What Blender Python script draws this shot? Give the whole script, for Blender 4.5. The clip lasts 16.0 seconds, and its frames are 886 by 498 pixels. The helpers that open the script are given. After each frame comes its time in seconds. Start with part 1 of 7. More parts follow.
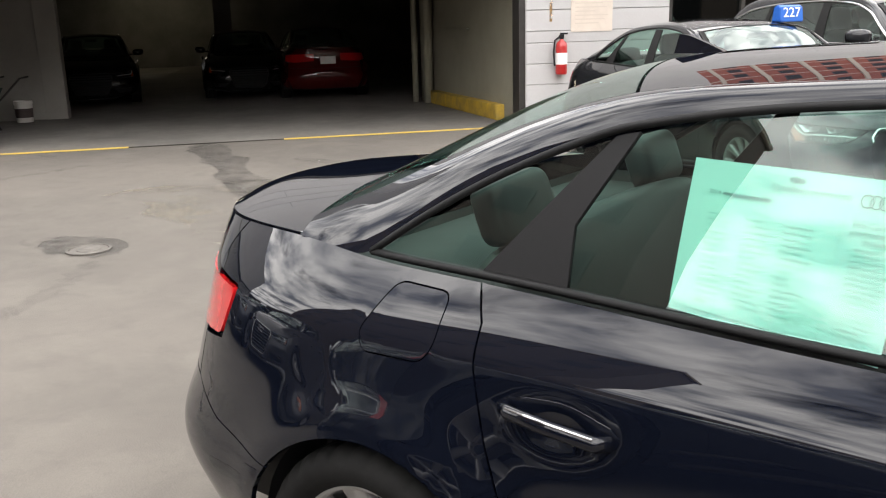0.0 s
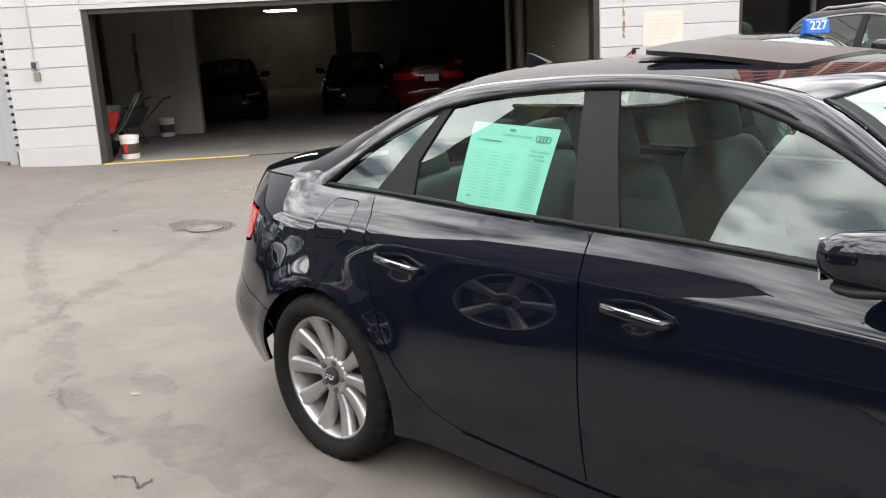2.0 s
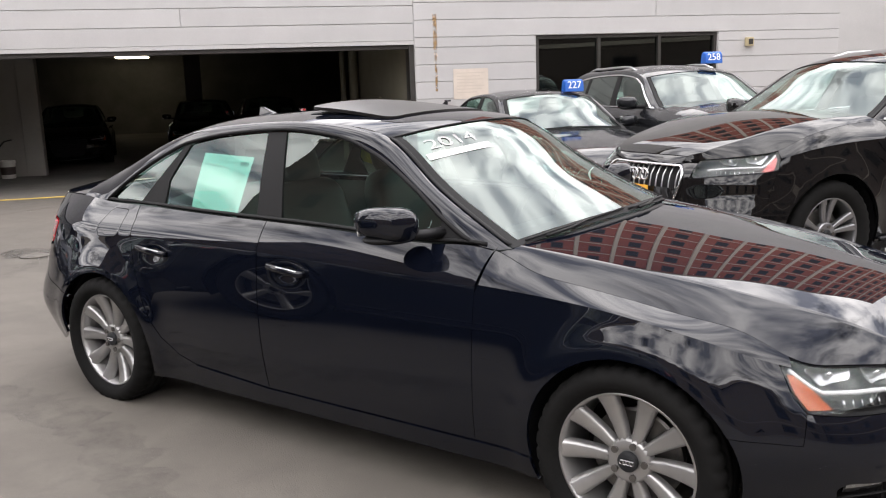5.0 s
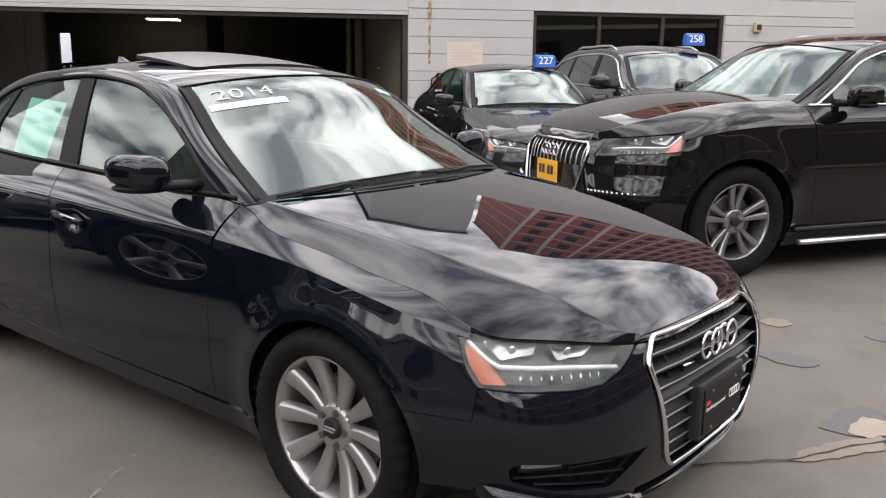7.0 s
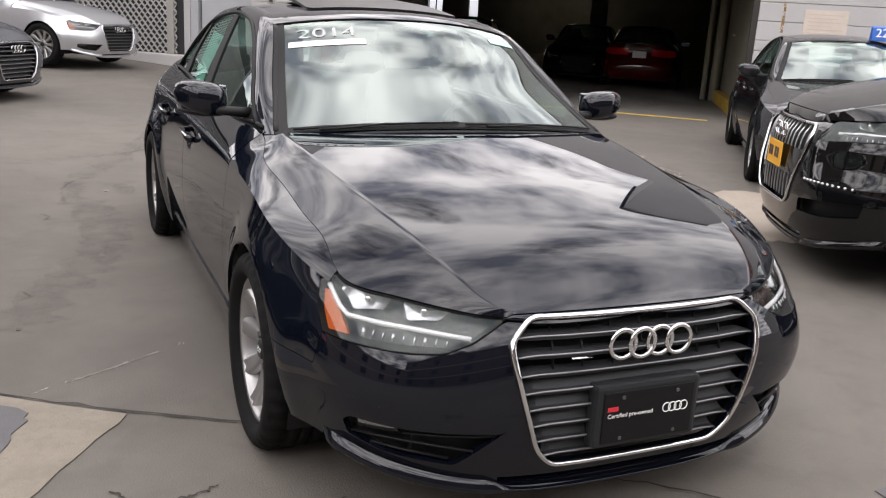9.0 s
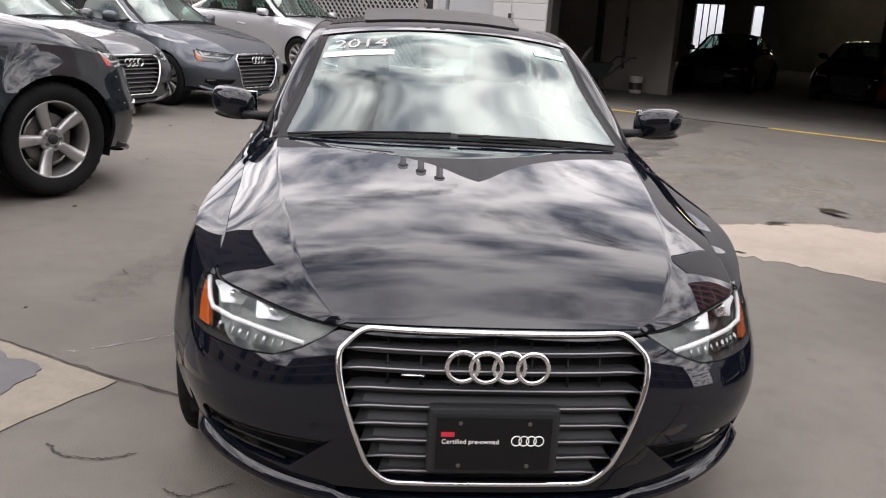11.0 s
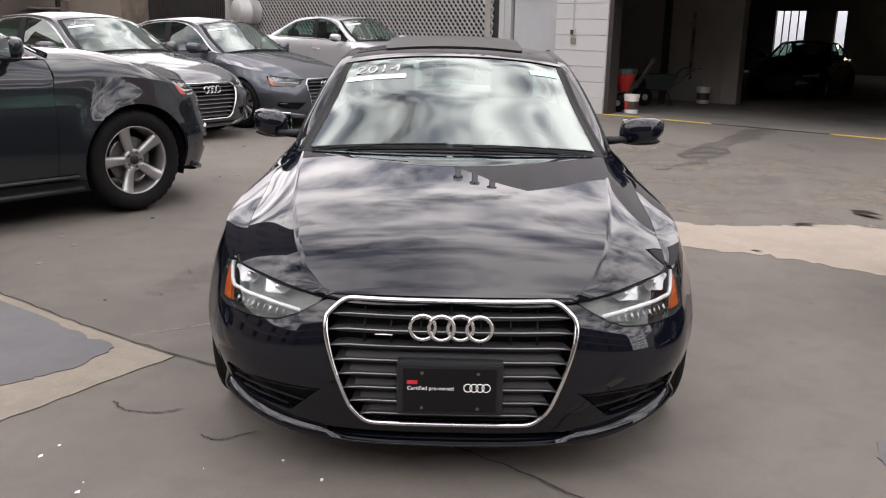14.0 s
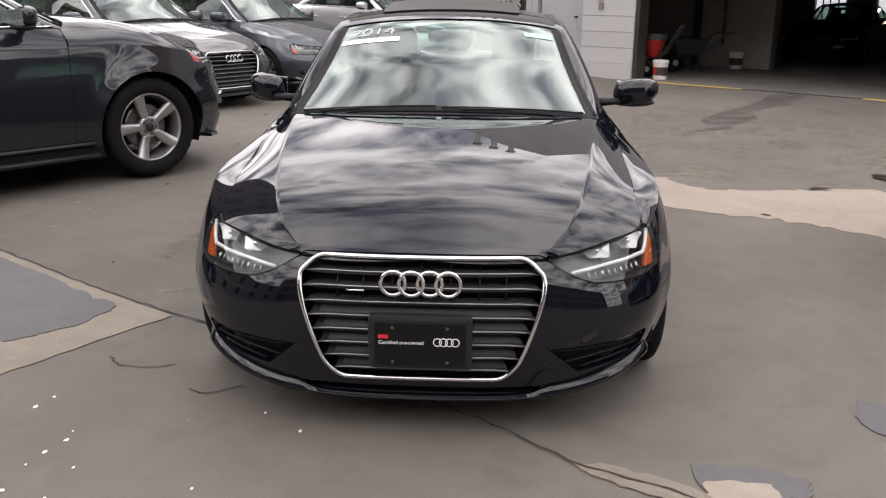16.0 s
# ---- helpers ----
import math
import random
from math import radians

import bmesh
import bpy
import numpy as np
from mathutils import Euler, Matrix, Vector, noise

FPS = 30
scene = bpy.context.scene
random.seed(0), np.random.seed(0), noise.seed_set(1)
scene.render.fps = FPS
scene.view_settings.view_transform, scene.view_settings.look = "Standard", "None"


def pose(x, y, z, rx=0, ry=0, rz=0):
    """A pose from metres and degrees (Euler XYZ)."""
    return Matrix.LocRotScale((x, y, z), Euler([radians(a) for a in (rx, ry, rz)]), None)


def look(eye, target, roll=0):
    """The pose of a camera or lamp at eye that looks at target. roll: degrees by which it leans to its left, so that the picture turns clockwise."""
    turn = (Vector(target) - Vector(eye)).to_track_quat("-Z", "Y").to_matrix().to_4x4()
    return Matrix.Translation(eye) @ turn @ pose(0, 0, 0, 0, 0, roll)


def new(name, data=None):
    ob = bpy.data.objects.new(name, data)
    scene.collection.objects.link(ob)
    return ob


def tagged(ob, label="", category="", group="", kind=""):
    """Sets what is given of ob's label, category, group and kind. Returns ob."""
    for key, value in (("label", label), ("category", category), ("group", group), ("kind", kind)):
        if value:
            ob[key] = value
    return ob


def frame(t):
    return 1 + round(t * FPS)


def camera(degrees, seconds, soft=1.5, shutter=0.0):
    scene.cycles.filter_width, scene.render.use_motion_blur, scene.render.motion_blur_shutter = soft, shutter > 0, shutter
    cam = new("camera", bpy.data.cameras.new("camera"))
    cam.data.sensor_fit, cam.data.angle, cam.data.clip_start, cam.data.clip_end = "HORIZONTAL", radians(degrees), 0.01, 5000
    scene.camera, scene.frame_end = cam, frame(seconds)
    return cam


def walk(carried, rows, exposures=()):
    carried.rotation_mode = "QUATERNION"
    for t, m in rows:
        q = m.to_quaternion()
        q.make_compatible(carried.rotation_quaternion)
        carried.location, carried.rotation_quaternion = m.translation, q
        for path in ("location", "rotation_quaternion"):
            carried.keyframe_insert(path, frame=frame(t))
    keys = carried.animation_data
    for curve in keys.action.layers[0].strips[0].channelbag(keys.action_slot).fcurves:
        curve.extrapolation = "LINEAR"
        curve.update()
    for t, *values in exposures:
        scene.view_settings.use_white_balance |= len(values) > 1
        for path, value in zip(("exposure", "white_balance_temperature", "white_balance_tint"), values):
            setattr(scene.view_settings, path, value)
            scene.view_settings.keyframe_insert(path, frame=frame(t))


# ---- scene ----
cam = camera(54.2, 16.0, 1.15)
PATH = [
    (0, (-0.317, -2.09, 1.483), (-1.469, -0.536, 0.976), -1.5),
    (0.5, (0.02, -2.268, 1.483), (-1.311, -0.856, 1.0), -1.2),
    (1, (0.352, -2.454, 1.474), (-0.971, -1.03, 1.005), -2.8),
    (1.5, (0.652, -2.627, 1.5), (-0.686, -1.223, 1.009), -3.7),
    (2, (1.056, -2.697, 1.49), (-0.325, -1.324, 1.031), -3.0),
    (2.5, (1.352, -2.817, 1.49), (0.003, -1.403, 1.065), -3.5),
    (3, (1.698, -2.986, 1.496), (0.403, -1.537, 1.026), -3.9),
    (3.5, (1.992, -2.999, 1.487), (0.681, -1.565, 1.011), -3.5),
    (4, (2.209, -3.051, 1.495), (0.93, -1.58, 1.046), -2.8),
    (4.5, (2.308, -3.226, 1.496), (1.054, -1.73, 1.062), -2.5),
    (5, (2.481, -3.298, 1.508), (1.319, -1.712, 1.142), -2.0),
    (5.2, (2.576, -3.276, 1.503), (1.443, -1.667, 1.145), -1.7),
    (7.3, (3.401, -2.492, 1.404), (2.11, -1.031, 0.956), 2.0),
    (7.5, (3.517, -2.428, 1.405), (2.13, -1.07, 0.92), 1.6),
    (8, (3.659, -2.111, 1.383), (2.079, -0.992, 0.879), 2.8),
    (8.5, (3.789, -1.779, 1.409), (2.125, -0.786, 0.914), 3.4),
    (9, (4.034, -1.457, 1.393), (2.281, -0.647, 0.874), 3.5),
    (9.2, (4.081, -1.342, 1.393), (2.291, -0.618, 0.871), 3.1),
    (11.3, (4.302, -0.226, 1.443), (2.373, -0.12, 0.925), 2.4),
    (11.5, (4.307, -0.139, 1.45), (2.375, -0.101, 0.933), 1.4),
    (12, (4.494, 0.032, 1.475), (2.566, -0.066, 0.954), 0.6),
    (12.5, (4.634, 0.101, 1.487), (2.693, 0.006, 1.015), 1.1),
    (13, (4.755, 0.049, 1.49), (2.806, -0.027, 1.048), 1.0),
    (13.5, (4.832, -0.003, 1.493), (2.889, -0.067, 1.022), 1.0),
    (14, (4.873, -0.023, 1.495), (2.934, -0.029, 1.004), 1.2),
    (14.5, (4.876, 0.009, 1.493), (2.94, 0.062, 0.994), 1.2),
    (15, (4.888, 0.096, 1.496), (2.953, 0.151, 0.995), 1.0),
    (15.5, (4.911, 0.161, 1.489), (2.98, 0.157, 0.967), 0.5),
    (16, (4.928, 0.2, 1.47), (3.01, 0.108, 0.912), 0.5),
]
EXPOSURES = [(0.0, -2.76, 6700, 12), (1.0, -2.47, 6600, 11), (2.0, -2.6, 6600, 12), (3.5, -2.93, 6600, 14), (5.0, -3.12, 6600, 15), (7.5, -3.38, 6600, 16), (11.5, -3.34, 6600, 17), (16.0, -3.5, 6700, 18)]
walk(cam, [(t, look(eye, target, roll)) for t, eye, target, roll in PATH], EXPOSURES)

# ---- world and sun ----
world = bpy.data.worlds.new("sky")
scene.world = world
world.use_nodes = True
wn, wl = world.node_tree.nodes, world.node_tree.links
wn.clear()
SUN_EL, SUN_AZ = radians(50), radians(-60)
sky = wn.new("ShaderNodeTexSky")
sky.sky_type, sky.sun_disc = "NISHITA", False
sky.sun_elevation, sky.sun_rotation = SUN_EL, radians(90) - SUN_AZ
tex = wn.new("ShaderNodeTexCoord")
split, lift_, low_, flat = (wn.new(k) for k in ("ShaderNodeSeparateXYZ", "ShaderNodeMath", "ShaderNodeMath", "ShaderNodeCombineXYZ"))
lift_.operation, low_.operation = "ADD", "MAXIMUM"
lift_.inputs[1].default_value, low_.inputs[1].default_value = 0.16, 0.0
for k in ("X", "Y"):
    d = wn.new("ShaderNodeMath")
    d.operation = "DIVIDE"
    wl.new(split.outputs[k], d.inputs[0])
    wl.new(lift_.outputs[0], d.inputs[1])
    wl.new(d.outputs[0], flat.inputs[k])
wl.new(split.outputs["Z"], low_.inputs[0])
wl.new(low_.outputs[0], lift_.inputs[0])
cloud = wn.new("ShaderNodeTexNoise")
cloud.inputs["Scale"].default_value, cloud.inputs["Detail"].default_value = 2.8, 7.0
cloud.inputs["Roughness"].default_value, cloud.inputs["Distortion"].default_value = 0.58, 0.35
cover = wn.new("ShaderNodeValToRGB")
cover.color_ramp.elements[0].position, cover.color_ramp.elements[1].position = 0.30, 0.45
shade = wn.new("ShaderNodeTexNoise")
shade.inputs["Scale"].default_value, shade.inputs["Detail"].default_value = 3.7, 5.0
tone = wn.new("ShaderNodeValToRGB")
tone.color_ramp.elements[0].position, tone.color_ramp.elements[1].position = 0.37, 0.60
tone.color_ramp.elements[0].color, tone.color_ramp.elements[1].color = (84.0, 90.0, 105.0, 1), (430.0, 428.0, 420.0, 1)
mixed = wn.new("ShaderNodeMixRGB")
back = wn.new("ShaderNodeBackground")
back.inputs["Strength"].default_value = 0.1
wout = wn.new("ShaderNodeOutputWorld")
wl.new(tex.outputs["Generated"], split.inputs[0])
wl.new(flat.outputs[0], cloud.inputs["Vector"])
wl.new(flat.outputs[0], shade.inputs["Vector"])
wl.new(cloud.outputs["Fac"], cover.inputs["Fac"])
wl.new(shade.outputs["Fac"], tone.inputs["Fac"])
wl.new(cover.outputs["Color"], mixed.inputs["Fac"])
wl.new(sky.outputs["Color"], mixed.inputs["Color1"])
wl.new(tone.outputs["Color"], mixed.inputs["Color2"])
wl.new(mixed.outputs["Color"], back.inputs["Color"])
wl.new(back.outputs["Background"], wout.inputs["Surface"])

sun = new("sun", bpy.data.lights.new("sun", "SUN"))
sun.data.energy, sun.data.angle, sun.data.color = 1.7, radians(35), (1.0, 0.95, 0.89)
sun.matrix_world = look((0, 0, 0), (-math.cos(SUN_EL) * math.cos(SUN_AZ), -math.cos(SUN_EL) * math.sin(SUN_AZ), -math.sin(SUN_EL)))


# ---- materials ----
def material(name, color, rough=0.6, metal=0.0, vary=0.0, scale=6.0, fine=0.0, fine_scale=90.0, bump=0.0, bump_scale=60.0, coat=0.0, second=None, piece=0.0):
    """A surface with stains at a large scale, grain at a fine one and a little relief."""
    mat = bpy.data.materials.new(name)
    mat.use_nodes = True
    n, l = mat.node_tree.nodes, mat.node_tree.links
    b = n["Principled BSDF"]
    b.inputs["Roughness"].default_value, b.inputs["Metallic"].default_value = rough, metal
    b.inputs["Coat Weight"].default_value, b.inputs["Coat Roughness"].default_value = coat, 0.02
    rgb = (*color, 1)
    b.inputs["Base Color"].default_value = rgb
    co = n.new("ShaderNodeTexCoord")
    link = None
    if vary or second:
        big = n.new("ShaderNodeTexNoise")
        big.inputs["Scale"].default_value, big.inputs["Detail"].default_value, big.inputs["Roughness"].default_value = scale, 7.0, 0.62
        l.new(co.outputs["Object"], big.inputs["Vector"])
        ramp = n.new("ShaderNodeValToRGB")
        ramp.color_ramp.elements[0].position, ramp.color_ramp.elements[1].position = 0.32, 0.68
        low = tuple(c * (1 - vary) for c in color)
        ramp.color_ramp.elements[0].color = (*(second or low), 1)
        ramp.color_ramp.elements[1].color = rgb
        l.new(big.outputs["Fac"], ramp.inputs["Fac"])
        link = ramp.outputs["Color"]
    if fine:
        small = n.new("ShaderNodeTexNoise")
        small.inputs["Scale"].default_value, small.inputs["Detail"].default_value = fine_scale, 4.0
        l.new(co.outputs["Object"], small.inputs["Vector"])
        r2 = n.new("ShaderNodeValToRGB")
        r2.color_ramp.elements[0].position, r2.color_ramp.elements[1].position = 0.3, 0.7
        r2.color_ramp.elements[0].color, r2.color_ramp.elements[1].color = (1 - fine,) * 3 + (1,), (1, 1, 1, 1)
        mul = n.new("ShaderNodeMixRGB")
        mul.blend_type, mul.inputs["Fac"].default_value = "MULTIPLY", 1.0
        mul.inputs["Color1"].default_value = rgb
        l.new(small.outputs["Fac"], r2.inputs["Fac"])
        if link:
            l.new(link, mul.inputs["Color1"])
        l.new(r2.outputs["Color"], mul.inputs["Color2"])
        link = mul.outputs["Color"]
    if piece:
        info = n.new("ShaderNodeObjectInfo")
        rng = n.new("ShaderNodeMapRange")
        rng.inputs["To Min"].default_value, rng.inputs["To Max"].default_value = 1 - piece, 1.0
        mul2 = n.new("ShaderNodeMixRGB")
        mul2.blend_type, mul2.inputs["Fac"].default_value = "MULTIPLY", 1.0
        mul2.inputs["Color1"].default_value = rgb
        l.new(info.outputs["Random"], rng.inputs["Value"])
        if link:
            l.new(link, mul2.inputs["Color1"])
        l.new(rng.outputs["Result"], mul2.inputs["Color2"])
        link = mul2.outputs["Color"]
    if link:
        l.new(link, b.inputs["Base Color"])
    if bump:
        bn = n.new("ShaderNodeTexNoise")
        bn.inputs["Scale"].default_value, bn.inputs["Detail"].default_value = bump_scale, 5.0
        l.new(co.outputs["Object"], bn.inputs["Vector"])
        bp = n.new("ShaderNodeBump")
        bp.inputs["Strength"].default_value, bp.inputs["Distance"].default_value = bump, 0.01
        l.new(bn.outputs["Fac"], bp.inputs["Height"])
        l.new(bp.outputs["Normal"], b.inputs["Normal"])
    return mat


def glowing(name, color, strength):
    mat = material(name, color)
    b = mat.node_tree.nodes["Principled BSDF"]
    b.inputs["Emission Color"].default_value, b.inputs["Emission Strength"].default_value = (*color, 1), strength
    return mat


def glass(name, tint, straight=0.1, rough=0.0):
    """A thin pane: lets light through with a tint and mirrors more at a slant; straight: the share mirrored head-on."""
    mat = bpy.data.materials.new(name)
    mat.use_nodes = True
    n, l = mat.node_tree.nodes, mat.node_tree.links
    n.clear()
    clear, shine, mix, face, steep, gain, out = (n.new(k) for k in ("ShaderNodeBsdfTransparent", "ShaderNodeBsdfGlossy", "ShaderNodeMixShader", "ShaderNodeLayerWeight", "ShaderNodeMath", "ShaderNodeMapRange", "ShaderNodeOutputMaterial"))
    clear.inputs["Color"].default_value = (*tint, 1)
    shine.inputs["Roughness"].default_value = rough
    shine.inputs["Color"].default_value = (0.90, 1.0, 0.96, 1)
    face.inputs["Blend"].default_value = 0.5
    steep.operation, steep.inputs[1].default_value = "POWER", 4.5
    gain.inputs["To Min"].default_value, gain.inputs["To Max"].default_value = straight, 1.0
    l.new(face.outputs["Facing"], steep.inputs[0])
    l.new(steep.outputs[0], gain.inputs["Value"])
    l.new(gain.outputs["Result"], mix.inputs["Fac"])
    l.new(clear.outputs["BSDF"], mix.inputs[1])
    l.new(shine.outputs["BSDF"], mix.inputs[2])
    l.new(mix.outputs["Shader"], out.inputs["Surface"])
    return mat


def streaked(name, color, dark, light, scale=0.5):
    """Old paving: broad stains, small blotches, grit and hairline wear."""
    mat = material(name, color, 0.82, bump=0.3, bump_scale=150)
    n, l = mat.node_tree.nodes, mat.node_tree.links
    b = n["Principled BSDF"]
    co = n.new("ShaderNodeTexCoord")
    layers = ((scale, 0.40, 0.62, color, dark, 0.65), (scale * 5.5, 0.45, 0.75, color, light, 0.42), (scale * 16, 0.50, 0.70, color, dark, 0.42), (140.0, 0.3, 0.75, color, dark, 0.42))
    last = None
    for k, (sc, lo, hi, base, other, amount) in enumerate(layers):
        t = n.new("ShaderNodeTexNoise")
        t.inputs["Scale"].default_value, t.inputs["Detail"].default_value, t.inputs["Roughness"].default_value = sc, 8.0, 0.6
        t.inputs["Distortion"].default_value = 0.4
        r = n.new("ShaderNodeMapRange")
        r.inputs["From Min"].default_value, r.inputs["From Max"].default_value = lo, hi
        r.inputs["To Max"].default_value = amount
        m = n.new("ShaderNodeMixRGB")
        m.inputs["Color1"].default_value, m.inputs["Color2"].default_value = (*base, 1), (*other, 1)
        l.new(co.outputs["Object"], t.inputs["Vector"])
        l.new(t.outputs["Fac"], r.inputs["Value"])
        l.new(r.outputs["Result"], m.inputs["Fac"])
        if last:
            l.new(last, m.inputs["Color1"])
        last = m.outputs["Color"]
    l.new(last, b.inputs["Base Color"])
    return mat


def worn(name, color, scale=7.0, lo=0.42, hi=0.6, rough=0.8, most=0.75):
    """A stain or mark that breaks up into patches, with the ground seen between."""
    mat = material(name, color, rough)
    n, l = mat.node_tree.nodes, mat.node_tree.links
    b = n["Principled BSDF"]
    co, t, r = n.new("ShaderNodeTexCoord"), n.new("ShaderNodeTexNoise"), n.new("ShaderNodeMapRange")
    t.inputs["Scale"].default_value, t.inputs["Detail"].default_value, t.inputs["Roughness"].default_value = scale, 7.0, 0.65
    r.inputs["From Min"].default_value, r.inputs["From Max"].default_value, r.inputs["To Max"].default_value = lo, hi, most
    l.new(co.outputs["Object"], t.inputs["Vector"])
    l.new(t.outputs["Fac"], r.inputs["Value"])
    l.new(r.outputs["Result"], b.inputs["Alpha"])
    return mat


PAVING = streaked("worn paving", (0.155, 0.139, 0.119), (0.092, 0.083, 0.072), (0.204, 0.187, 0.160), 0.32)
GARAGE_FLOOR = streaked("garage floor", (0.188, 0.176, 0.158), (0.090, 0.083, 0.075), (0.247, 0.232, 0.210), 0.6)
PALE_CONCRETE = streaked("pale bare concrete", (0.354, 0.299, 0.245), (0.258, 0.218, 0.177), (0.408, 0.360, 0.306), 1.3)
BORDER_CONCRETE = streaked("pale border concrete", (0.245, 0.214, 0.170), (0.170, 0.146, 0.116), (0.313, 0.279, 0.224), 2.2)
GREY_SLAB = streaked("grey patch", (0.126, 0.122, 0.126), (0.095, 0.093, 0.095), (0.153, 0.150, 0.150), 1.5)
JOINT = material("dirt joint", (0.05, 0.043, 0.035), 0.95, vary=0.5, scale=40, bump=0.5)
STAIN = worn("dark stain", (0.075, 0.069, 0.062), 5.0, 0.38, 0.7, 0.8, 0.3)
OIL = worn("oil stain", (0.064, 0.060, 0.055), 3.5, 0.36, 0.6, 0.7, 0.5)
SKID = worn("tyre mark", (0.083, 0.075, 0.068), 7.0, 0.38, 0.75, 0.8, 0.34)
SCRATCH = worn("pale scratch", (0.255, 0.232, 0.203), 9.0, 0.4, 0.6, 0.8, 0.5)
BLOCK_WHITE = material("painted block", (0.527, 0.518, 0.514), 0.55, vary=0.09, scale=1.1, fine=0.05, fine_scale=50, bump=0.2, bump_scale=70, piece=0.07)
WHITE_PAINT = material("white wall paint", (0.510, 0.501, 0.493), 0.55, vary=0.12, scale=0.8, fine=0.06, fine_scale=40, bump=0.15, bump_scale=60)
GREY_PAINT = material("grey door paint", (0.42, 0.43, 0.44), 0.45, vary=0.1, scale=2, fine=0.05)
LIGHT_METAL = material("grey screen metal", (0.50, 0.495, 0.485), 0.5, metal=0.2, vary=0.15, scale=2)
# near-black: the flat roof, and sheets that stand for unlit depth behind openings
DARK_BACK = material("near-black roof and shade backing", (0.03, 0.03, 0.03), 0.8, vary=0.4, scale=1)
BRONZE = material("dark bronze frame", (0.05, 0.046, 0.042), 0.45, metal=0.3, vary=0.2, scale=8)
DIRTY_WHITE = material("dirty white wall", (0.36, 0.34, 0.31), 0.7, vary=0.22, scale=0.9, fine=0.12, bump=0.2)
OLIVE_BLOCK = material("cream block wall", (0.33, 0.31, 0.24), 0.7, vary=0.2, scale=1.2, fine=0.1, bump=0.25)
SOOT = material("dark garage wall", (0.26, 0.255, 0.24), 0.85, vary=0.4, scale=0.7, bump=0.2)
YELLOW = material("yellow kerb paint", (0.62, 0.40, 0.04), 0.6, second=(0.34, 0.24, 0.06), scale=5, bump=0.2)
YELLOW_LINE = material("yellow floor line", (0.70, 0.46, 0.06), 0.7, second=(0.5, 0.36, 0.10), scale=7, bump=0.2)
RUST = worn("rust run", (0.36, 0.22, 0.09), 9.0, 0.40, 0.56)
BRICK_RED = material("red brick", (0.30, 0.085, 0.055), 0.8, vary=0.25, scale=0.8, fine=0.2, fine_scale=30)
MORTAR = material("pale stone band", (0.45, 0.40, 0.34), 0.8, vary=0.15)
TAN_WALL = material("tan block wall", (0.27, 0.225, 0.185), 0.8, vary=0.15, scale=0.7, fine=0.1, bump=0.2)
PINK_WALL = material("pinkish brick wall", (0.10, 0.078, 0.068), 0.8, vary=0.15, scale=0.7, fine=0.1)
DARK_FENCE = material("dark corrugated sheet", (0.035, 0.03, 0.03), 0.6, vary=0.35, scale=3)
RUSTY_WALL = material("weathered board", (0.26, 0.22, 0.17), 0.8, second=(0.10, 0.08, 0.065), scale=1.6)
WINDOW_DARK = glass("dark window", (0.08, 0.08, 0.08), 0.07)
TUBE = glowing("fluorescent tube", (1.0, 0.88, 0.6), 110.0)
DAYLIGHT = glowing("outside daylight", (0.85, 0.9, 0.95), 0.7)
RED_PLASTIC = material("red plastic", (0.45, 0.03, 0.025), 0.4, vary=0.2, scale=8)
RED_STEEL = material("red enamel", (0.42, 0.02, 0.02), 0.3, coat=0.5)
GREEN_TRAY = material("dark green tray", (0.03, 0.045, 0.04), 0.5, vary=0.2)
BUCKET = material("white bucket plastic", (0.68, 0.66, 0.62), 0.45, vary=0.12, scale=9)
BUCKET_LABEL = material("dark bucket label", (0.06, 0.04, 0.035), 0.5, vary=0.3, scale=30)
NOTICE = material("faded notice", (0.66, 0.58, 0.50), 0.7, vary=0.12, scale=6)
NOTICE_INK = material("faded notice print", (0.56, 0.49, 0.42), 0.7)
IRON = material("cast iron", (0.20, 0.185, 0.165), 0.6, metal=0.5, vary=0.4, scale=25, bump=0.4)
LEAF = material("dry leaf", (0.05, 0.036, 0.024), 0.8, vary=0.3, scale=30)
FOLIAGE = material("hazy trees", (0.10, 0.115, 0.105), 0.9, vary=0.3, scale=0.1)


# ---- building tools ----
def put(name, bm, mat, parent=None, label="", smooth=False):
    """Links a bmesh as one mesh object, under a parent where there is one."""
    me = bpy.data.meshes.new(name)
    bm.to_mesh(me)
    bm.free()
    ob = new(name, me)
    if mat:
        me.materials.append(mat)
    for p in me.polygons:
        p.use_smooth = smooth
    if "nrm" in me.attributes:
        me.normals_split_custom_set_from_vertices([tuple(q.vector) for q in me.attributes["nrm"].data])
    if parent:
        ob.parent = parent
    if label:
        ob["label"] = label
    return ob


def part(name, bm, mat, parent, label="", smooth=False):
    return put(name, bm, mat, parent, label, smooth)


def box(bm, x0, x1, y0, y1, z0, z1, bevel=0.0, m=None):
    r = bmesh.ops.create_cube(bm, size=1.0)
    vs = r["verts"]
    t = Matrix.Translation(((x0 + x1) / 2, (y0 + y1) / 2, (z0 + z1) / 2)) @ Matrix.Diagonal((x1 - x0, y1 - y0, z1 - z0, 1))
    bmesh.ops.transform(bm, matrix=(m @ t) if m else t, verts=vs)
    if bevel:
        es = list({e for v in vs for e in v.link_edges})
        bmesh.ops.bevel(bm, geom=es, offset=bevel, segments=2, affect="EDGES", profile=0.6)
    return bm


def boxed(*a, **k):
    return box(bmesh.new(), *a, **k)


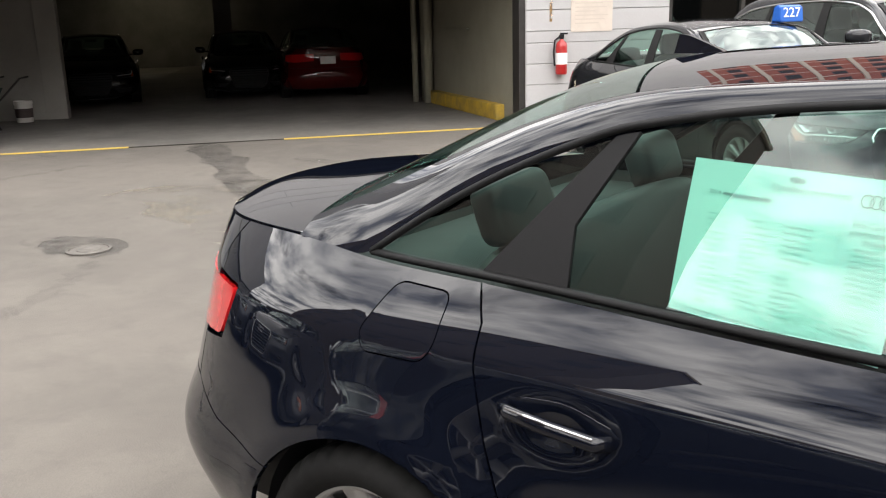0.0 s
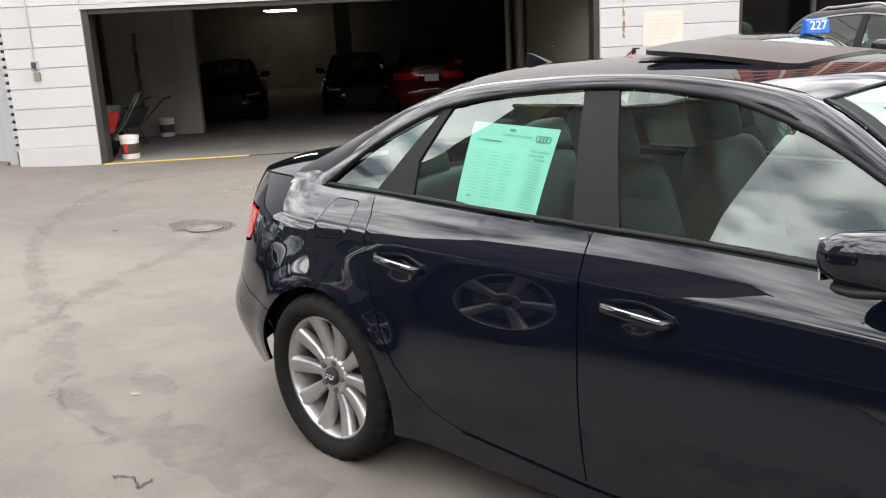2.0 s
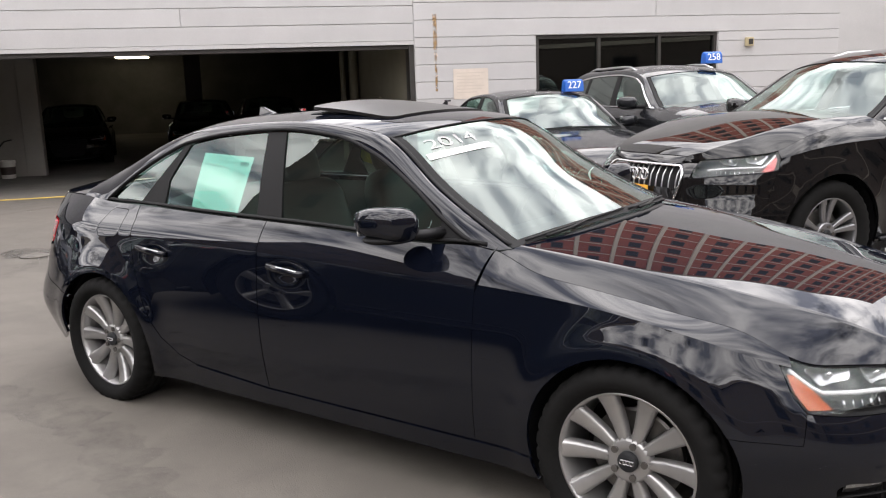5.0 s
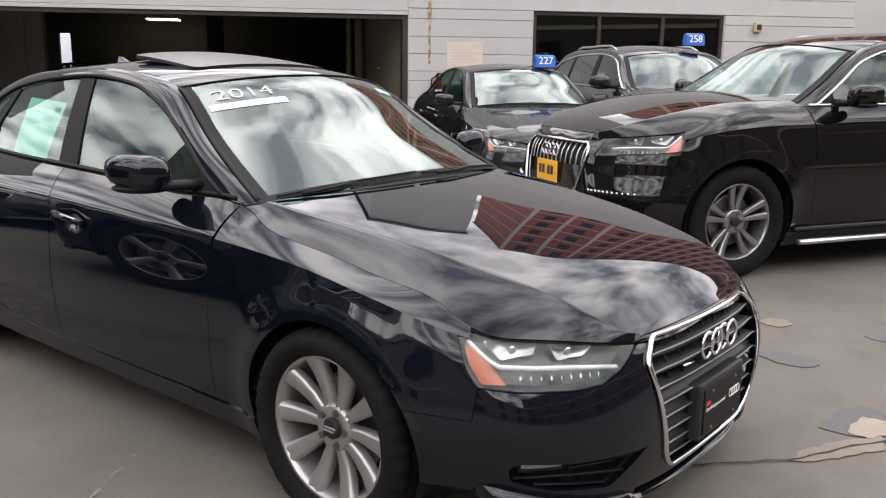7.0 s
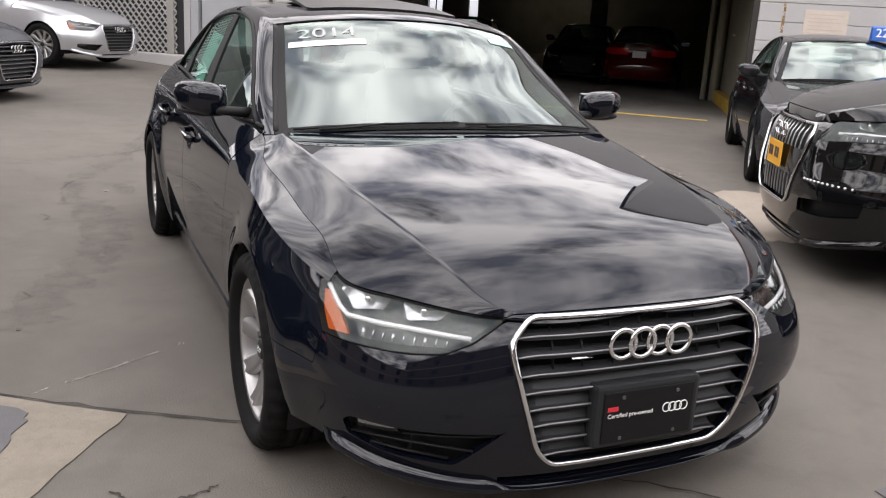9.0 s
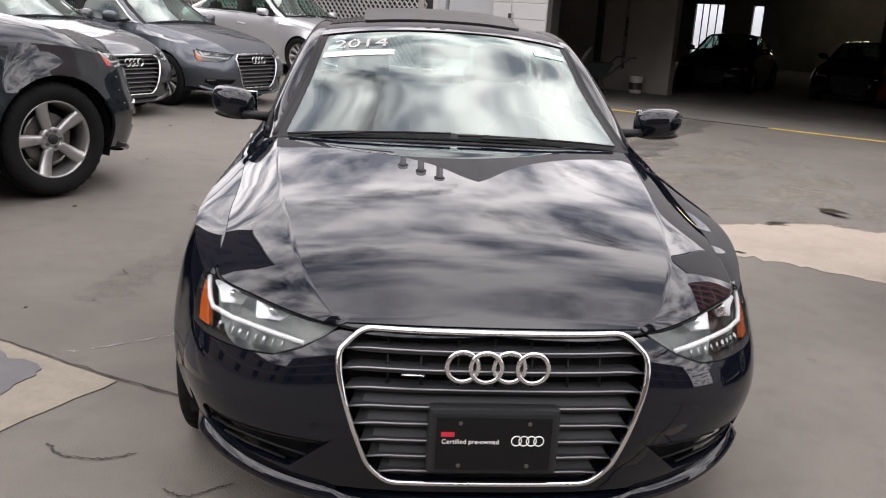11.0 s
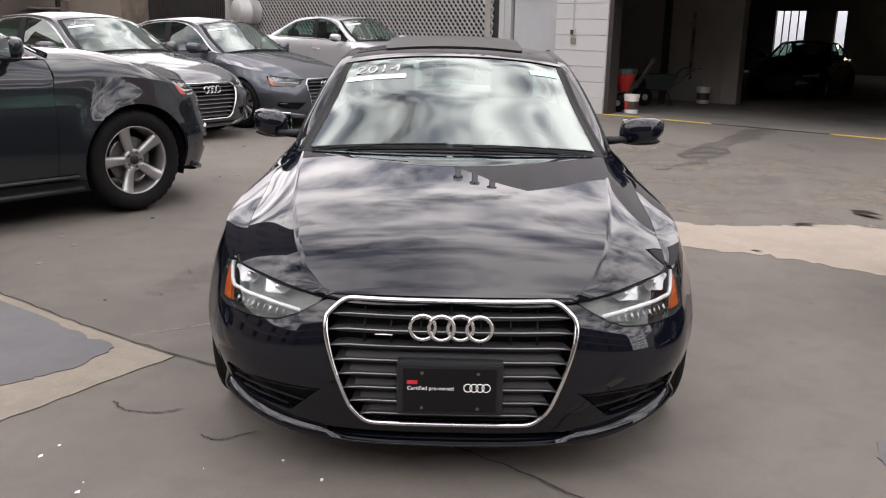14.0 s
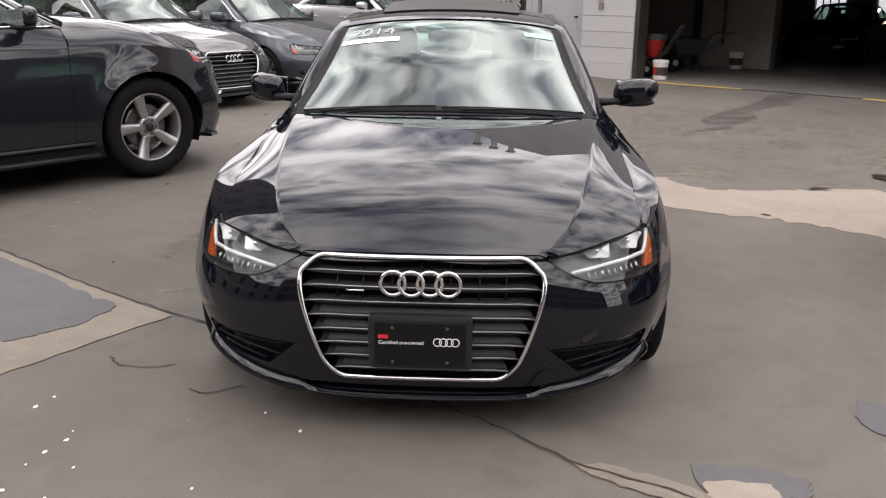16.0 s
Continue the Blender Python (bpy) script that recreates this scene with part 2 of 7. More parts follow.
def pillow(bm, x0, x1, y0, y1, z0, z1, m=None):
    """A soft block with well rounded edges."""
    vs = bmesh.ops.create_uvsphere(bm, u_segments=20, v_segments=14, radius=1.0)["verts"]
    for v in vs:
        q = [math.copysign(abs(k) ** 0.45, k) for k in v.co]
        p = Vector([(a + b) / 2 + (b - a) / 2 * k for a, b, k in zip((x0, y0, z0), (x1, y1, z1), q)])
        v.co = m @ p if m else p
    return bm


def cyl(bm, r0, r1, depth, m=None, seg=20, caps=True):
    r = bmesh.ops.create_cone(bm, cap_ends=caps, segments=seg, radius1=r0, radius2=r1, depth=depth)
    if m:
        bmesh.ops.transform(bm, matrix=m, verts=r["verts"])
    return bm


def rise(x, y):
    """The yard climbs gently towards the row of parked cars and the passage door."""
    d = -0.5 * x - 0.87 * y - 1.2
    far = max(0.0, -x - 9.0) * min(1.0, max(0.0, (2.6 - y) / 1.5))
    side = min(1.0, max(0.0, (1.0 - y) / 1.5))
    return side * (0.03 * min(max(d, 0.0), 2.2) + 0.008 * min(max(d - 2.2, 0.0), 6.0)) + 0.028 * min(far, 5.0)


FAC = pose(-11.75, 2.9, 0, 0, 0, 49.5)


def empty(name, m, label, category, group=""):
    ob = new(name)
    ob.matrix_world = m
    return tagged(ob, label, category, group)


# ---- car body tools ----
def curve(*pts):
    """A smooth function of one number through points, without overshoot."""
    xs, vs = np.array([p[0] for p in pts], float), np.array([p[1] for p in pts], float)
    order = np.argsort(xs)
    xs, vs = xs[order], vs[order]
    h = np.diff(xs)
    s = np.diff(vs) / h
    m = np.zeros(len(xs))
    m[0], m[-1] = s[0], s[-1]
    for i in range(1, len(xs) - 1):
        m[i] = 0 if s[i - 1] * s[i] <= 0 else 2 * s[i - 1] * s[i] / (s[i - 1] + s[i])

    def f(x):
        x = min(max(x, xs[0]), xs[-1])
        i = min(int(np.searchsorted(xs, x, side="right")) - 1, len(h) - 1)
        t = (x - xs[i]) / h[i]
        return float((1 + 2 * t) * (1 - t) ** 2 * vs[i] + t * (1 - t) ** 2 * h[i] * m[i] + t * t * (3 - 2 * t) * vs[i + 1] + t * t * (t - 1) * h[i] * m[i + 1])
    return f


def spline(*pts):
    """A function of one number through points, smooth in its bend too."""
    xs, vs = np.array([p[0] for p in pts], float), np.array([p[1] for p in pts], float)
    order = np.argsort(xs)
    xs, vs = xs[order], vs[order]
    n, h = len(xs), np.diff(xs)
    a, r = np.zeros((n, n)), np.zeros(n)
    a[0, 0] = a[-1, -1] = 1
    for i in range(1, n - 1):
        a[i, i - 1], a[i, i], a[i, i + 1] = h[i - 1], 2 * (h[i - 1] + h[i]), h[i]
        r[i] = 6 * ((vs[i + 1] - vs[i]) / h[i] - (vs[i] - vs[i - 1]) / h[i - 1])
    m = np.linalg.solve(a, r)

    def f(x):
        x = min(max(x, xs[0]), xs[-1])
        i = min(int(np.searchsorted(xs, x, side="right")) - 1, n - 2)
        p, q = xs[i + 1] - x, x - xs[i]
        return float((m[i] * p ** 3 + m[i + 1] * q ** 3) / (6 * h[i]) + (vs[i] / h[i] - m[i] * h[i] / 6) * p + (vs[i + 1] / h[i] - m[i + 1] * h[i] / 6) * q)
    return f


def path3(pts, kind=curve):
    """A smooth curve in space through points, for a number from 0 to 1 by length."""
    d = [0.0]
    for a, b in zip(pts, pts[1:]):
        d.append(d[-1] + (Vector(b) - Vector(a)).length)
    fs = [kind(*[(q / d[-1], p[k]) for q, p in zip(d, pts)]) for k in range(3)]
    return lambda t: Vector((fs[0](t), fs[1](t), fs[2](t)))


def resample(loop, step, closed=True):
    out = []
    ends = list(loop) + ([loop[0]] if closed else [])
    for a, b in zip(ends, ends[1:]):
        n = max(1, int(math.ceil(math.dist(a, b) / step)))
        out += [(a[0] + (b[0] - a[0]) * i / n, a[1] + (b[1] - a[1]) * i / n) for i in range(n)]
    if not closed:
        out.append(ends[-1])
    return out


def rounded(loop, r, n=4):
    """A closed outline with its corners rounded."""
    out, k = [], len(loop)
    for i in range(k):
        p, a, b = Vector(loop[i]), Vector(loop[i - 1]), Vector(loop[(i + 1) % k])
        q = min(r, (a - p).length * 0.45, (b - p).length * 0.45)
        s, e = p + (a - p).normalized() * q, p + (b - p).normalized() * q
        for j in range(n + 1):
            t = j / n
            out.append(tuple((1 - t) ** 2 * s + 2 * t * (1 - t) * p + t * t * e))
    return out


def inside(loop_x, loop_y, px, py):
    """Which of the points lie in an outline."""
    odd = np.zeros(len(px), bool)
    j = len(loop_x) - 1
    for i in range(len(loop_x)):
        cross = ((loop_y[i] > py) != (loop_y[j] > py)) & (px < (loop_x[j] - loop_x[i]) * (py - loop_y[i]) / (loop_y[j] - loop_y[i] + 1e-12) + loop_x[i])
        odd ^= cross
        j = i
    return odd


from mathutils.geometry import delaunay_2d_cdt


EXACT = {"on": False}


def sheet(loop, lift, step, holes=(), rim=0.012, flip=False):
    """A curved sheet over an outline drawn in two numbers, with holes and a folded rim."""
    loops = [resample(l, step * 0.7) for l in (loop, *holes)]
    pts, edges = [], []
    for l in loops:
        k = len(pts)
        pts += l
        edges += [(k + i, k + (i + 1) % len(l)) for i in range(len(l))]
    arr = np.array(pts)
    x0, y0 = arr.min(0)
    x1, y1 = arr.max(0)
    gx, gy = np.meshgrid(np.arange(x0 + step / 2, x1, step), np.arange(y0 + step / 2, y1, step * 0.866))
    gx[1::2] += step / 2
    gx, gy = gx.ravel(), gy.ravel()
    keep = np.zeros(len(gx), bool)
    for l in loops:
        la = np.array(l)
        keep ^= inside(la[:, 0], la[:, 1], gx, gy)
    gx, gy = gx[keep], gy[keep]
    if len(gx):
        near = np.full(len(gx), 9e9)
        for q in arr:
            near = np.minimum(near, (gx - q[0]) ** 2 + (gy - q[1]) ** 2)
        far = near > (0.5 * step) ** 2
        pts = pts + list(zip(gx[far], gy[far]))
    vs, _, fs, *_ = delaunay_2d_cdt([Vector(p) for p in pts], edges, [], 0, 1e-6)
    vs = np.array([(v.x, v.y) for v in vs])
    mid = np.array([vs[list(f)].mean(0) for f in fs])
    keep = np.zeros(len(fs), bool)
    for l in loops:
        la = np.array(l)
        keep ^= inside(la[:, 0], la[:, 1], mid[:, 0], mid[:, 1])
    for i, f in enumerate(fs):
        a, b, d = vs[list(f)[:3]]
        keep[i] &= abs((b[0] - a[0]) * (d[1] - a[1]) - (b[1] - a[1]) * (d[0] - a[0])) > 4e-5 * step
    bm = bmesh.new()
    made = [bm.verts.new(lift(float(p[0]), float(p[1]))) for p in vs]
    for f, k in zip(fs, keep):
        if k:
            try:
                bm.faces.new([made[i] for i in (reversed(f) if flip else f)])
            except ValueError:
                pass
    bmesh.ops.delete(bm, geom=[v for v in bm.verts if not v.link_faces], context="VERTS")
    bm.normal_update()
    if EXACT["on"]:
        lay, e = bm.verts.layers.float_vector.new("nrm"), 0.004
        kept = [(v, float(p[0]), float(p[1])) for v, p in zip(made, vs) if v.is_valid]
        ns = [(lift(x + e, y) - lift(x - e, y)).cross(lift(x, y + e) - lift(x, y - e)).normalized() for v, x, y in kept]
        turn = 1 if sum(n.dot(v.normal) > 0 for n, (v, x, y) in zip(ns, kept)) * 2 > len(ns) else -1
        for n, (v, x, y) in zip(ns, kept):
            v[lay] = n * turn
            v.normal = n * turn
    if rim:
        border = [e for e in bm.edges if len(e.link_faces) == 1]
        near, out = {}, {}
        for e in border:
            for v in e.verts:
                if v not in out:
                    near[v], out[v] = bm.verts.new(v.co), bm.verts.new(v.co - v.normal * rim)
        for e in border:
            a, b = e.verts
            l = next(q for q in e.link_faces[0].loops if q.edge == e)
            if l.vert == a:
                a, b = b, a
            bm.faces.new((near[a], near[b], out[b], out[a]))
    return bm


def panel(a0, a1, b0, b1, lift, na, nb, rim=0.012, flip=False, extra=()):
    """A curved sheet over a plain rectangle, in even rows, with a folded rim; extra: further columns, for creases."""
    bm = bmesh.new()
    cols = sorted({round(b0 + (b1 - b0) * j / nb, 6) for j in range(nb + 1)} | {round(q, 6) for q in extra})
    nb = len(cols) - 1
    rows = [[bm.verts.new(lift(a0 + (a1 - a0) * i / na, q)) for q in cols] for i in range(na + 1)]
    for r, s in zip(rows, rows[1:]):
        for j in range(nb):
            f = (r[j], s[j], s[j + 1], r[j + 1])
            bm.faces.new(f[::-1] if flip else f)
    bm.normal_update()
    if rim:
        loop = [r[0] for r in rows] + rows[-1][1:] + [r[-1] for r in rows[-2::-1]] + rows[0][-2:0:-1]
        low = [bm.verts.new(v.co - v.normal * rim) for v in loop]
        for i in range(len(loop)):
            j = (i + 1) % len(loop)
            f = (loop[j], loop[i], low[i], low[j])
            e = bm.edges.get((loop[i], loop[j]))
            bm.faces.new(f[::-1] if flip else f)
            e.smooth = False
    return bm


def sweep(pts, radius, closed=False, seg=8, flat=1.0, up=None):
    """A bar of round or flattened section along points."""
    bm = bmesh.new()
    k = len(pts)
    rings = []
    for i, p in enumerate(pts):
        a = pts[i - 1] if (i or closed) else p
        b = pts[(i + 1) % k] if (i < k - 1 or closed) else p
        t = (Vector(b) - Vector(a)).normalized()
        side = t.cross(Vector(up) if up else Vector((0, 0, 1)))
        if side.length < 0.05:
            side = t.cross(Vector((0, 1, 0)))
        side.normalize()
        top = side.cross(t)
        r = radius[i] if isinstance(radius, (list, tuple)) else radius
        rings.append([bm.verts.new(Vector(p) + side * r * math.cos(2 * math.pi * j / seg) + top * r * flat * math.sin(2 * math.pi * j / seg)) for j in range(seg)])
    for i in range(k if closed else k - 1):
        r0, r1 = rings[i], rings[(i + 1) % k]
        for j in range(seg):
            bm.faces.new((r0[j], r0[(j + 1) % seg], r1[(j + 1) % seg], r1[j]))
    if not closed:
        bm.faces.new(list(reversed(rings[0])))
        bm.faces.new(rings[-1])
    bmesh.ops.recalc_face_normals(bm, faces=bm.faces[:])
    return bm


def lathe(profile, seg=48, closed=False):
    """Turns (radius, y) pairs round the y axis."""
    bm = bmesh.new()
    rings = [[bm.verts.new((r * math.cos(2 * math.pi * j / seg), y, r * math.sin(2 * math.pi * j / seg))) for j in range(seg)] for r, y in profile]
    pairs = list(zip(rings, rings[1:])) + ([(rings[-1], rings[0])] if closed else [])
    for a, b in pairs:
        for j in range(seg):
            bm.faces.new((a[j], a[(j + 1) % seg], b[(j + 1) % seg], b[j]))
    bmesh.ops.recalc_face_normals(bm, faces=bm.faces[:])
    return bm


def join(bm, other):
    me = bpy.data.meshes.new("tmp")
    other.to_mesh(me)
    other.free()
    bm.from_mesh(me)
    bpy.data.meshes.remove(me)
    return bm


def arc(cx, cz, r, a0, a1, n=22):
    return [(cx + r * math.cos(radians(a0 + (a1 - a0) * i / n)), cz + r * math.sin(radians(a0 + (a1 - a0) * i / n))) for i in range(n + 1)]


def lettering(text, size, mat, depth=0.0006):
    """Flat letters as a mesh, in the x-y plane, centred."""
    cu = bpy.data.curves.new("letters", "FONT")
    cu.body, cu.size, cu.extrude, cu.align_x, cu.align_y = text, size, depth, "CENTER", "CENTER"
    ob = bpy.data.objects.new("letters", cu)
    scene.collection.objects.link(ob)
    dg = bpy.context.evaluated_depsgraph_get()
    me = bpy.data.meshes.new_from_object(ob.evaluated_get(dg))
    bpy.data.objects.remove(ob)
    bpy.data.curves.remove(cu)
    me.materials.clear()
    me.materials.append(mat)
    return me


class Spec:
    """The lines of one car body: x ahead, y to its left, z up, from the middle between the axles."""


def sedan_spec():
    c = Spec()
    c.fog_across = False
    c.suv, c.arch_x, c.deck_u, c.flare = False, 1.0, -1.745, (0.024, 0.085)
    c.axle, c.hub, c.tyre, c.arch, c.tyre_y = 1.404, 0.311, 0.322, 0.353, 0.81
    c.xf0, c.xr0 = 1.40, -1.45
    c.pow = curve((0.1, 2.9), (0.3, 3.1), (0.42, 3.3), (0.62, 2.75), (1.1, 2.6))
    c.sill_z = 0.17
    c.ysill = curve((-2.9, 0.84), (2.9, 0.84))
    c.mid = curve((-2.9, 0.55), (2.9, 0.52))
    c.ymid = spline((-2.9, 0.9), (-1.4, 0.905), (-0.9, 0.893), (0, 0.889), (0.9, 0.894), (1.4, 0.906), (2.9, 0.906))
    c.crease = spline((-2.9, 0.9), (-1.67, 0.885), (-1.17, 0.877), (-0.22, 0.86), (0.83, 0.832), (1.06, 0.822), (1.38, 0.795), (1.65, 0.745), (1.85, 0.69), (2.0, 0.66), (2.9, 0.64))
    c.ycrease = spline((-2.9, 0.84), (-1.4, 0.855), (-0.2, 0.865), (0.85, 0.866), (1.4, 0.88), (1.8, 0.885), (2.0, 0.885), (2.9, 0.88))
    c.edge = spline((-2.9, 1.0), (-2.2, 1.01), (-1.74, 1.015), (-1.5, 1.001), (-1.22, 0.997), (-0.82, 0.988), (-0.27, 0.978), (0.23, 0.962), (0.6, 0.948), (0.85, 0.933), (0.92, 0.908), (1.0, 0.884), (1.2, 0.848), (1.4, 0.816), (1.63, 0.784), (1.79, 0.750), (1.91, 0.696), (2.04, 0.677), (2.16, 0.667), (2.37, 0.646), (2.9, 0.655))
    c.yedge = spline((-2.9, 0.74), (-2.2, 0.74), (-1.75, 0.725), (-1.5, 0.738), (-1.22, 0.752), (-0.27, 0.785), (0.23, 0.785), (0.6, 0.772), (0.82, 0.748), (0.9, 0.748), (1.0, 0.776), (1.2, 0.783), (1.4, 0.775), (1.63, 0.782), (1.79, 0.812), (1.91, 0.862), (2.04, 0.850), (2.16, 0.845), (2.37, 0.862), (2.9, 0.87))
    c.nose = spline((0.12, 2.20), (0.2, 2.235), (0.3, 2.262), (0.45, 2.268), (0.58, 2.25), (0.655, 2.205), (0.70, 2.16), (0.8, 2.08), (0.95, 2.0))
    c.tail = spline((0.12, -2.28), (0.3, -2.38), (0.5, -2.42), (0.7, -2.37), (0.9, -2.34), (1.02, -2.36))
    c.dents = [(-0.985, 0.792, 0.06, 0.03, 0.014), (-0.092, 0.782, 0.06, 0.03, 0.014)]
    c.dlo = [(0.73, 0.956), (0.60, 1.032), (0.46, 1.126), (0.21, 1.258), (-0.03, 1.328), (-0.34, 1.352), (-0.65, 1.337), (-0.98, 1.290), (-1.10, 1.247), (-1.25, 1.178), (-1.40, 1.090), (-1.52, 1.008)]
    c.kink = (-1.045, 1.115)
    c.hood_crease = [(0.80, 0.69, 0.955), (0.9, 0.688, 0.945), (1.0, 0.68, 0.934), (1.2, 0.66, 0.909), (1.4, 0.635, 0.881), (1.6, 0.605, 0.850), (1.8, 0.568, 0.810), (2.0, 0.517, 0.753), (2.1, 0.47, 0.704), (2.16, 0.425, 0.670), (2.22, 0.37, 0.642)]
    c.crown = curve((0.8, 0.042), (1.2, 0.034), (1.6, 0.027), (2.0, 0.020), (2.2, 0.010))
    c.gutter = [(0.892, 0.715, 0.938), (0.68, 0.668, 1.04), (0.46, 0.617, 1.165), (0.225, 0.562, 1.316), (0.0, 0.532, 1.362), (-0.35, 0.525, 1.381), (-0.75, 0.522, 1.368), (-1.0, 0.53, 1.345), (-1.3, 0.57, 1.25), (-1.55, 0.62, 1.135), (-1.745, 0.665, 1.05)]
    c.heads = (3, 7)
    c.bow = [(0.13, 0.045), (0.14, 0.052), (0.14, 0.052), (0.14, 0.05), (0.06, 0.045), (0.0, 0.046), (-0.05, 0.046), (-0.10, 0.045), (-0.11, 0.045), (-0.12, 0.04), (-0.12, 0.035)]
    c.lean = (0.38, 0.25)
    c.door_front = [(0.842, 0.94), (0.83, 0.8), (0.826, 0.5), (0.812, 0.25)]
    c.door_mid = [(-0.285, 0.976), (-0.277, 0.85), (-0.27, 0.55), (-0.262, 0.252)]
    c.door_rear = [(-1.215, 0.998), (-1.175, 0.935), (-1.166, 0.86), (-1.128, 0.73), (-1.06, 0.56), (-1.01, 0.46), (-0.955, 0.385), (-0.86, 0.318), (-0.74, 0.282)]
    c.door_low = 0.252
    c.quarter_front = (-1.225, -1.0, -1.035, -0.955)
    c.pillar = (-0.365, -0.435, -0.212, -0.318)
    c.lamp = [(1.853, 0.684), (1.880, 0.604), (1.912, 0.562), (2.0, 0.555), (2.16, 0.554), (2.235, 0.560), (2.302, 0.587), (2.37, 0.634)]
    c.lamp_top = (2.375, 1.89)
    c.seam_front = (0.48, 1.90, 0.474)
    c.bumper_low = curve((1.5, 0.24), (1.8, 0.25), (1.95, 0.238), (2.1, 0.203), (2.35, 0.158), (2.5, 0.148), (2.9, 0.145))
    c.grille = [(-0.345, 0.650), (0.345, 0.650), (0.403, 0.595), (0.403, 0.560), (0.325, 0.292), (0.272, 0.236), (-0.272, 0.236), (-0.325, 0.292), (-0.403, 0.560), (-0.403, 0.595)]
    c.fog = [(1.992, 0.338), (2.02, 0.357), (2.39, 0.347), (2.41, 0.362), (2.276, 0.245), (2.104, 0.263), (2.0, 0.294)]
    c.slot = [(-0.41, 0.2), (0.41, 0.2), (0.40, 0.175), (-0.40, 0.175)]
    c.tail_lamp = [(-1.90, 0.885), (-2.6, 0.905), (-2.6, 0.76), (-2.2, 0.735), (-1.93, 0.765)]
    c.seam_rear = (0.53, -1.9, 0.565)
    return c


def flared(c, u, z):
    """How far the body stands out round the wheel arches."""
    y = 0.0
    for ax in (c.axle, -c.axle):
        r = math.hypot(u - ax, z - c.hub)
        if r < c.arch + 0.3:
            y += c.flare[0] * math.exp(-((r - c.arch) / c.flare[1]) ** 2)
    return y


def section(c, u, z):
    """Half the width of the body at u, by height."""
    zs, zm, zc, ze = c.sill_z, c.mid(u), c.crease(u), c.edge(u)
    ys, ym, yc, ye = c.ysill(u), c.ymid(u), c.ycrease(u), c.yedge(u)
    if z < zm:
        y = ym - (ym - ys) * ((zm - z) / (zm - zs)) ** 2
    elif z <= zc:
        y = ym - (ym - yc) * ((z - zm) / (zc - zm)) ** 2
    else:
        t = (z - zc) / max(ze - zc, 0.01)
        y = yc - (yc - ye) * (0.62 * t + 0.38 * t * t)
    y += flared(c, u, z)
    for dx, dz, wx, wz, deep in c.dents:
        y -= deep * math.exp(-((u - dx) / wx) ** 2 - ((z - dz) / wz) ** 2)
    return y


def skin(c, u, z, side=-1, off=0.0):
    """A place on the body's side, which runs round the nose and the tail; u past the middle comes out on the other side."""
    end_f, end_r = c.xf0 + 0.9 * math.pi / 2, c.xr0 - 0.9 * math.pi / 2
    if u > end_f:
        return skin(c, 2 * end_f - u, z, -side, off)
    if u < end_r:
        return skin(c, 2 * end_r - u, z, -side, off)
    return wrapped(c, u, z, section(c, u, z) - off, side, off)


def wrapped(c, u, z, b, side, off=0.0):
    """The place at u with that half width: straight along the flanks, bent round the nose and the tail."""
    n = c.pow(z)
    if u > c.xf0:
        psi, a = (u - c.xf0) / 0.9, c.nose(z) - c.xf0 - off
        r = ((math.sin(psi) / a) ** n + (math.cos(psi) / b) ** n) ** (-1 / n)
        return Vector((c.xf0 + r * math.sin(psi), side * r * math.cos(psi), z))
    if u < c.xr0:
        psi, a = (c.xr0 - u) / 0.9, c.xr0 - c.tail(z) - off
        r = ((math.sin(psi) / a) ** n + (math.cos(psi) / b) ** n) ** (-1 / n)
        return Vector((c.xr0 - r * math.sin(psi), side * r * math.cos(psi), z))
    return Vector((u, side * b, z))


def nose_u(c, y, z):
    """The u of the place on the nose with that y (car's right is negative)."""
    end = c.xf0 + 0.9 * math.pi / 2
    lo, hi = c.xf0, 2 * end - c.xf0
    for _ in range(24):
        m = (lo + hi) / 2
        if skin(c, m, z).y < y:
            lo = m
        else:
            hi = m
    return (lo + hi) / 2


def flank(c, x, z, off=0.0):
    """Half the width of the cabin at x, by height."""
    d = z - c.edge(x)
    return c.yedge(x) - 0.01 - c.lean[0] * d - c.lean[1] * d * d - off


def edge_pts(c, u0, u1, n, drop=0.0):
    return [(u0 + (u1 - u0) * i / n, c.edge(u0 + (u1 - u0) * i / n) - drop) for i in range(n + 1)]


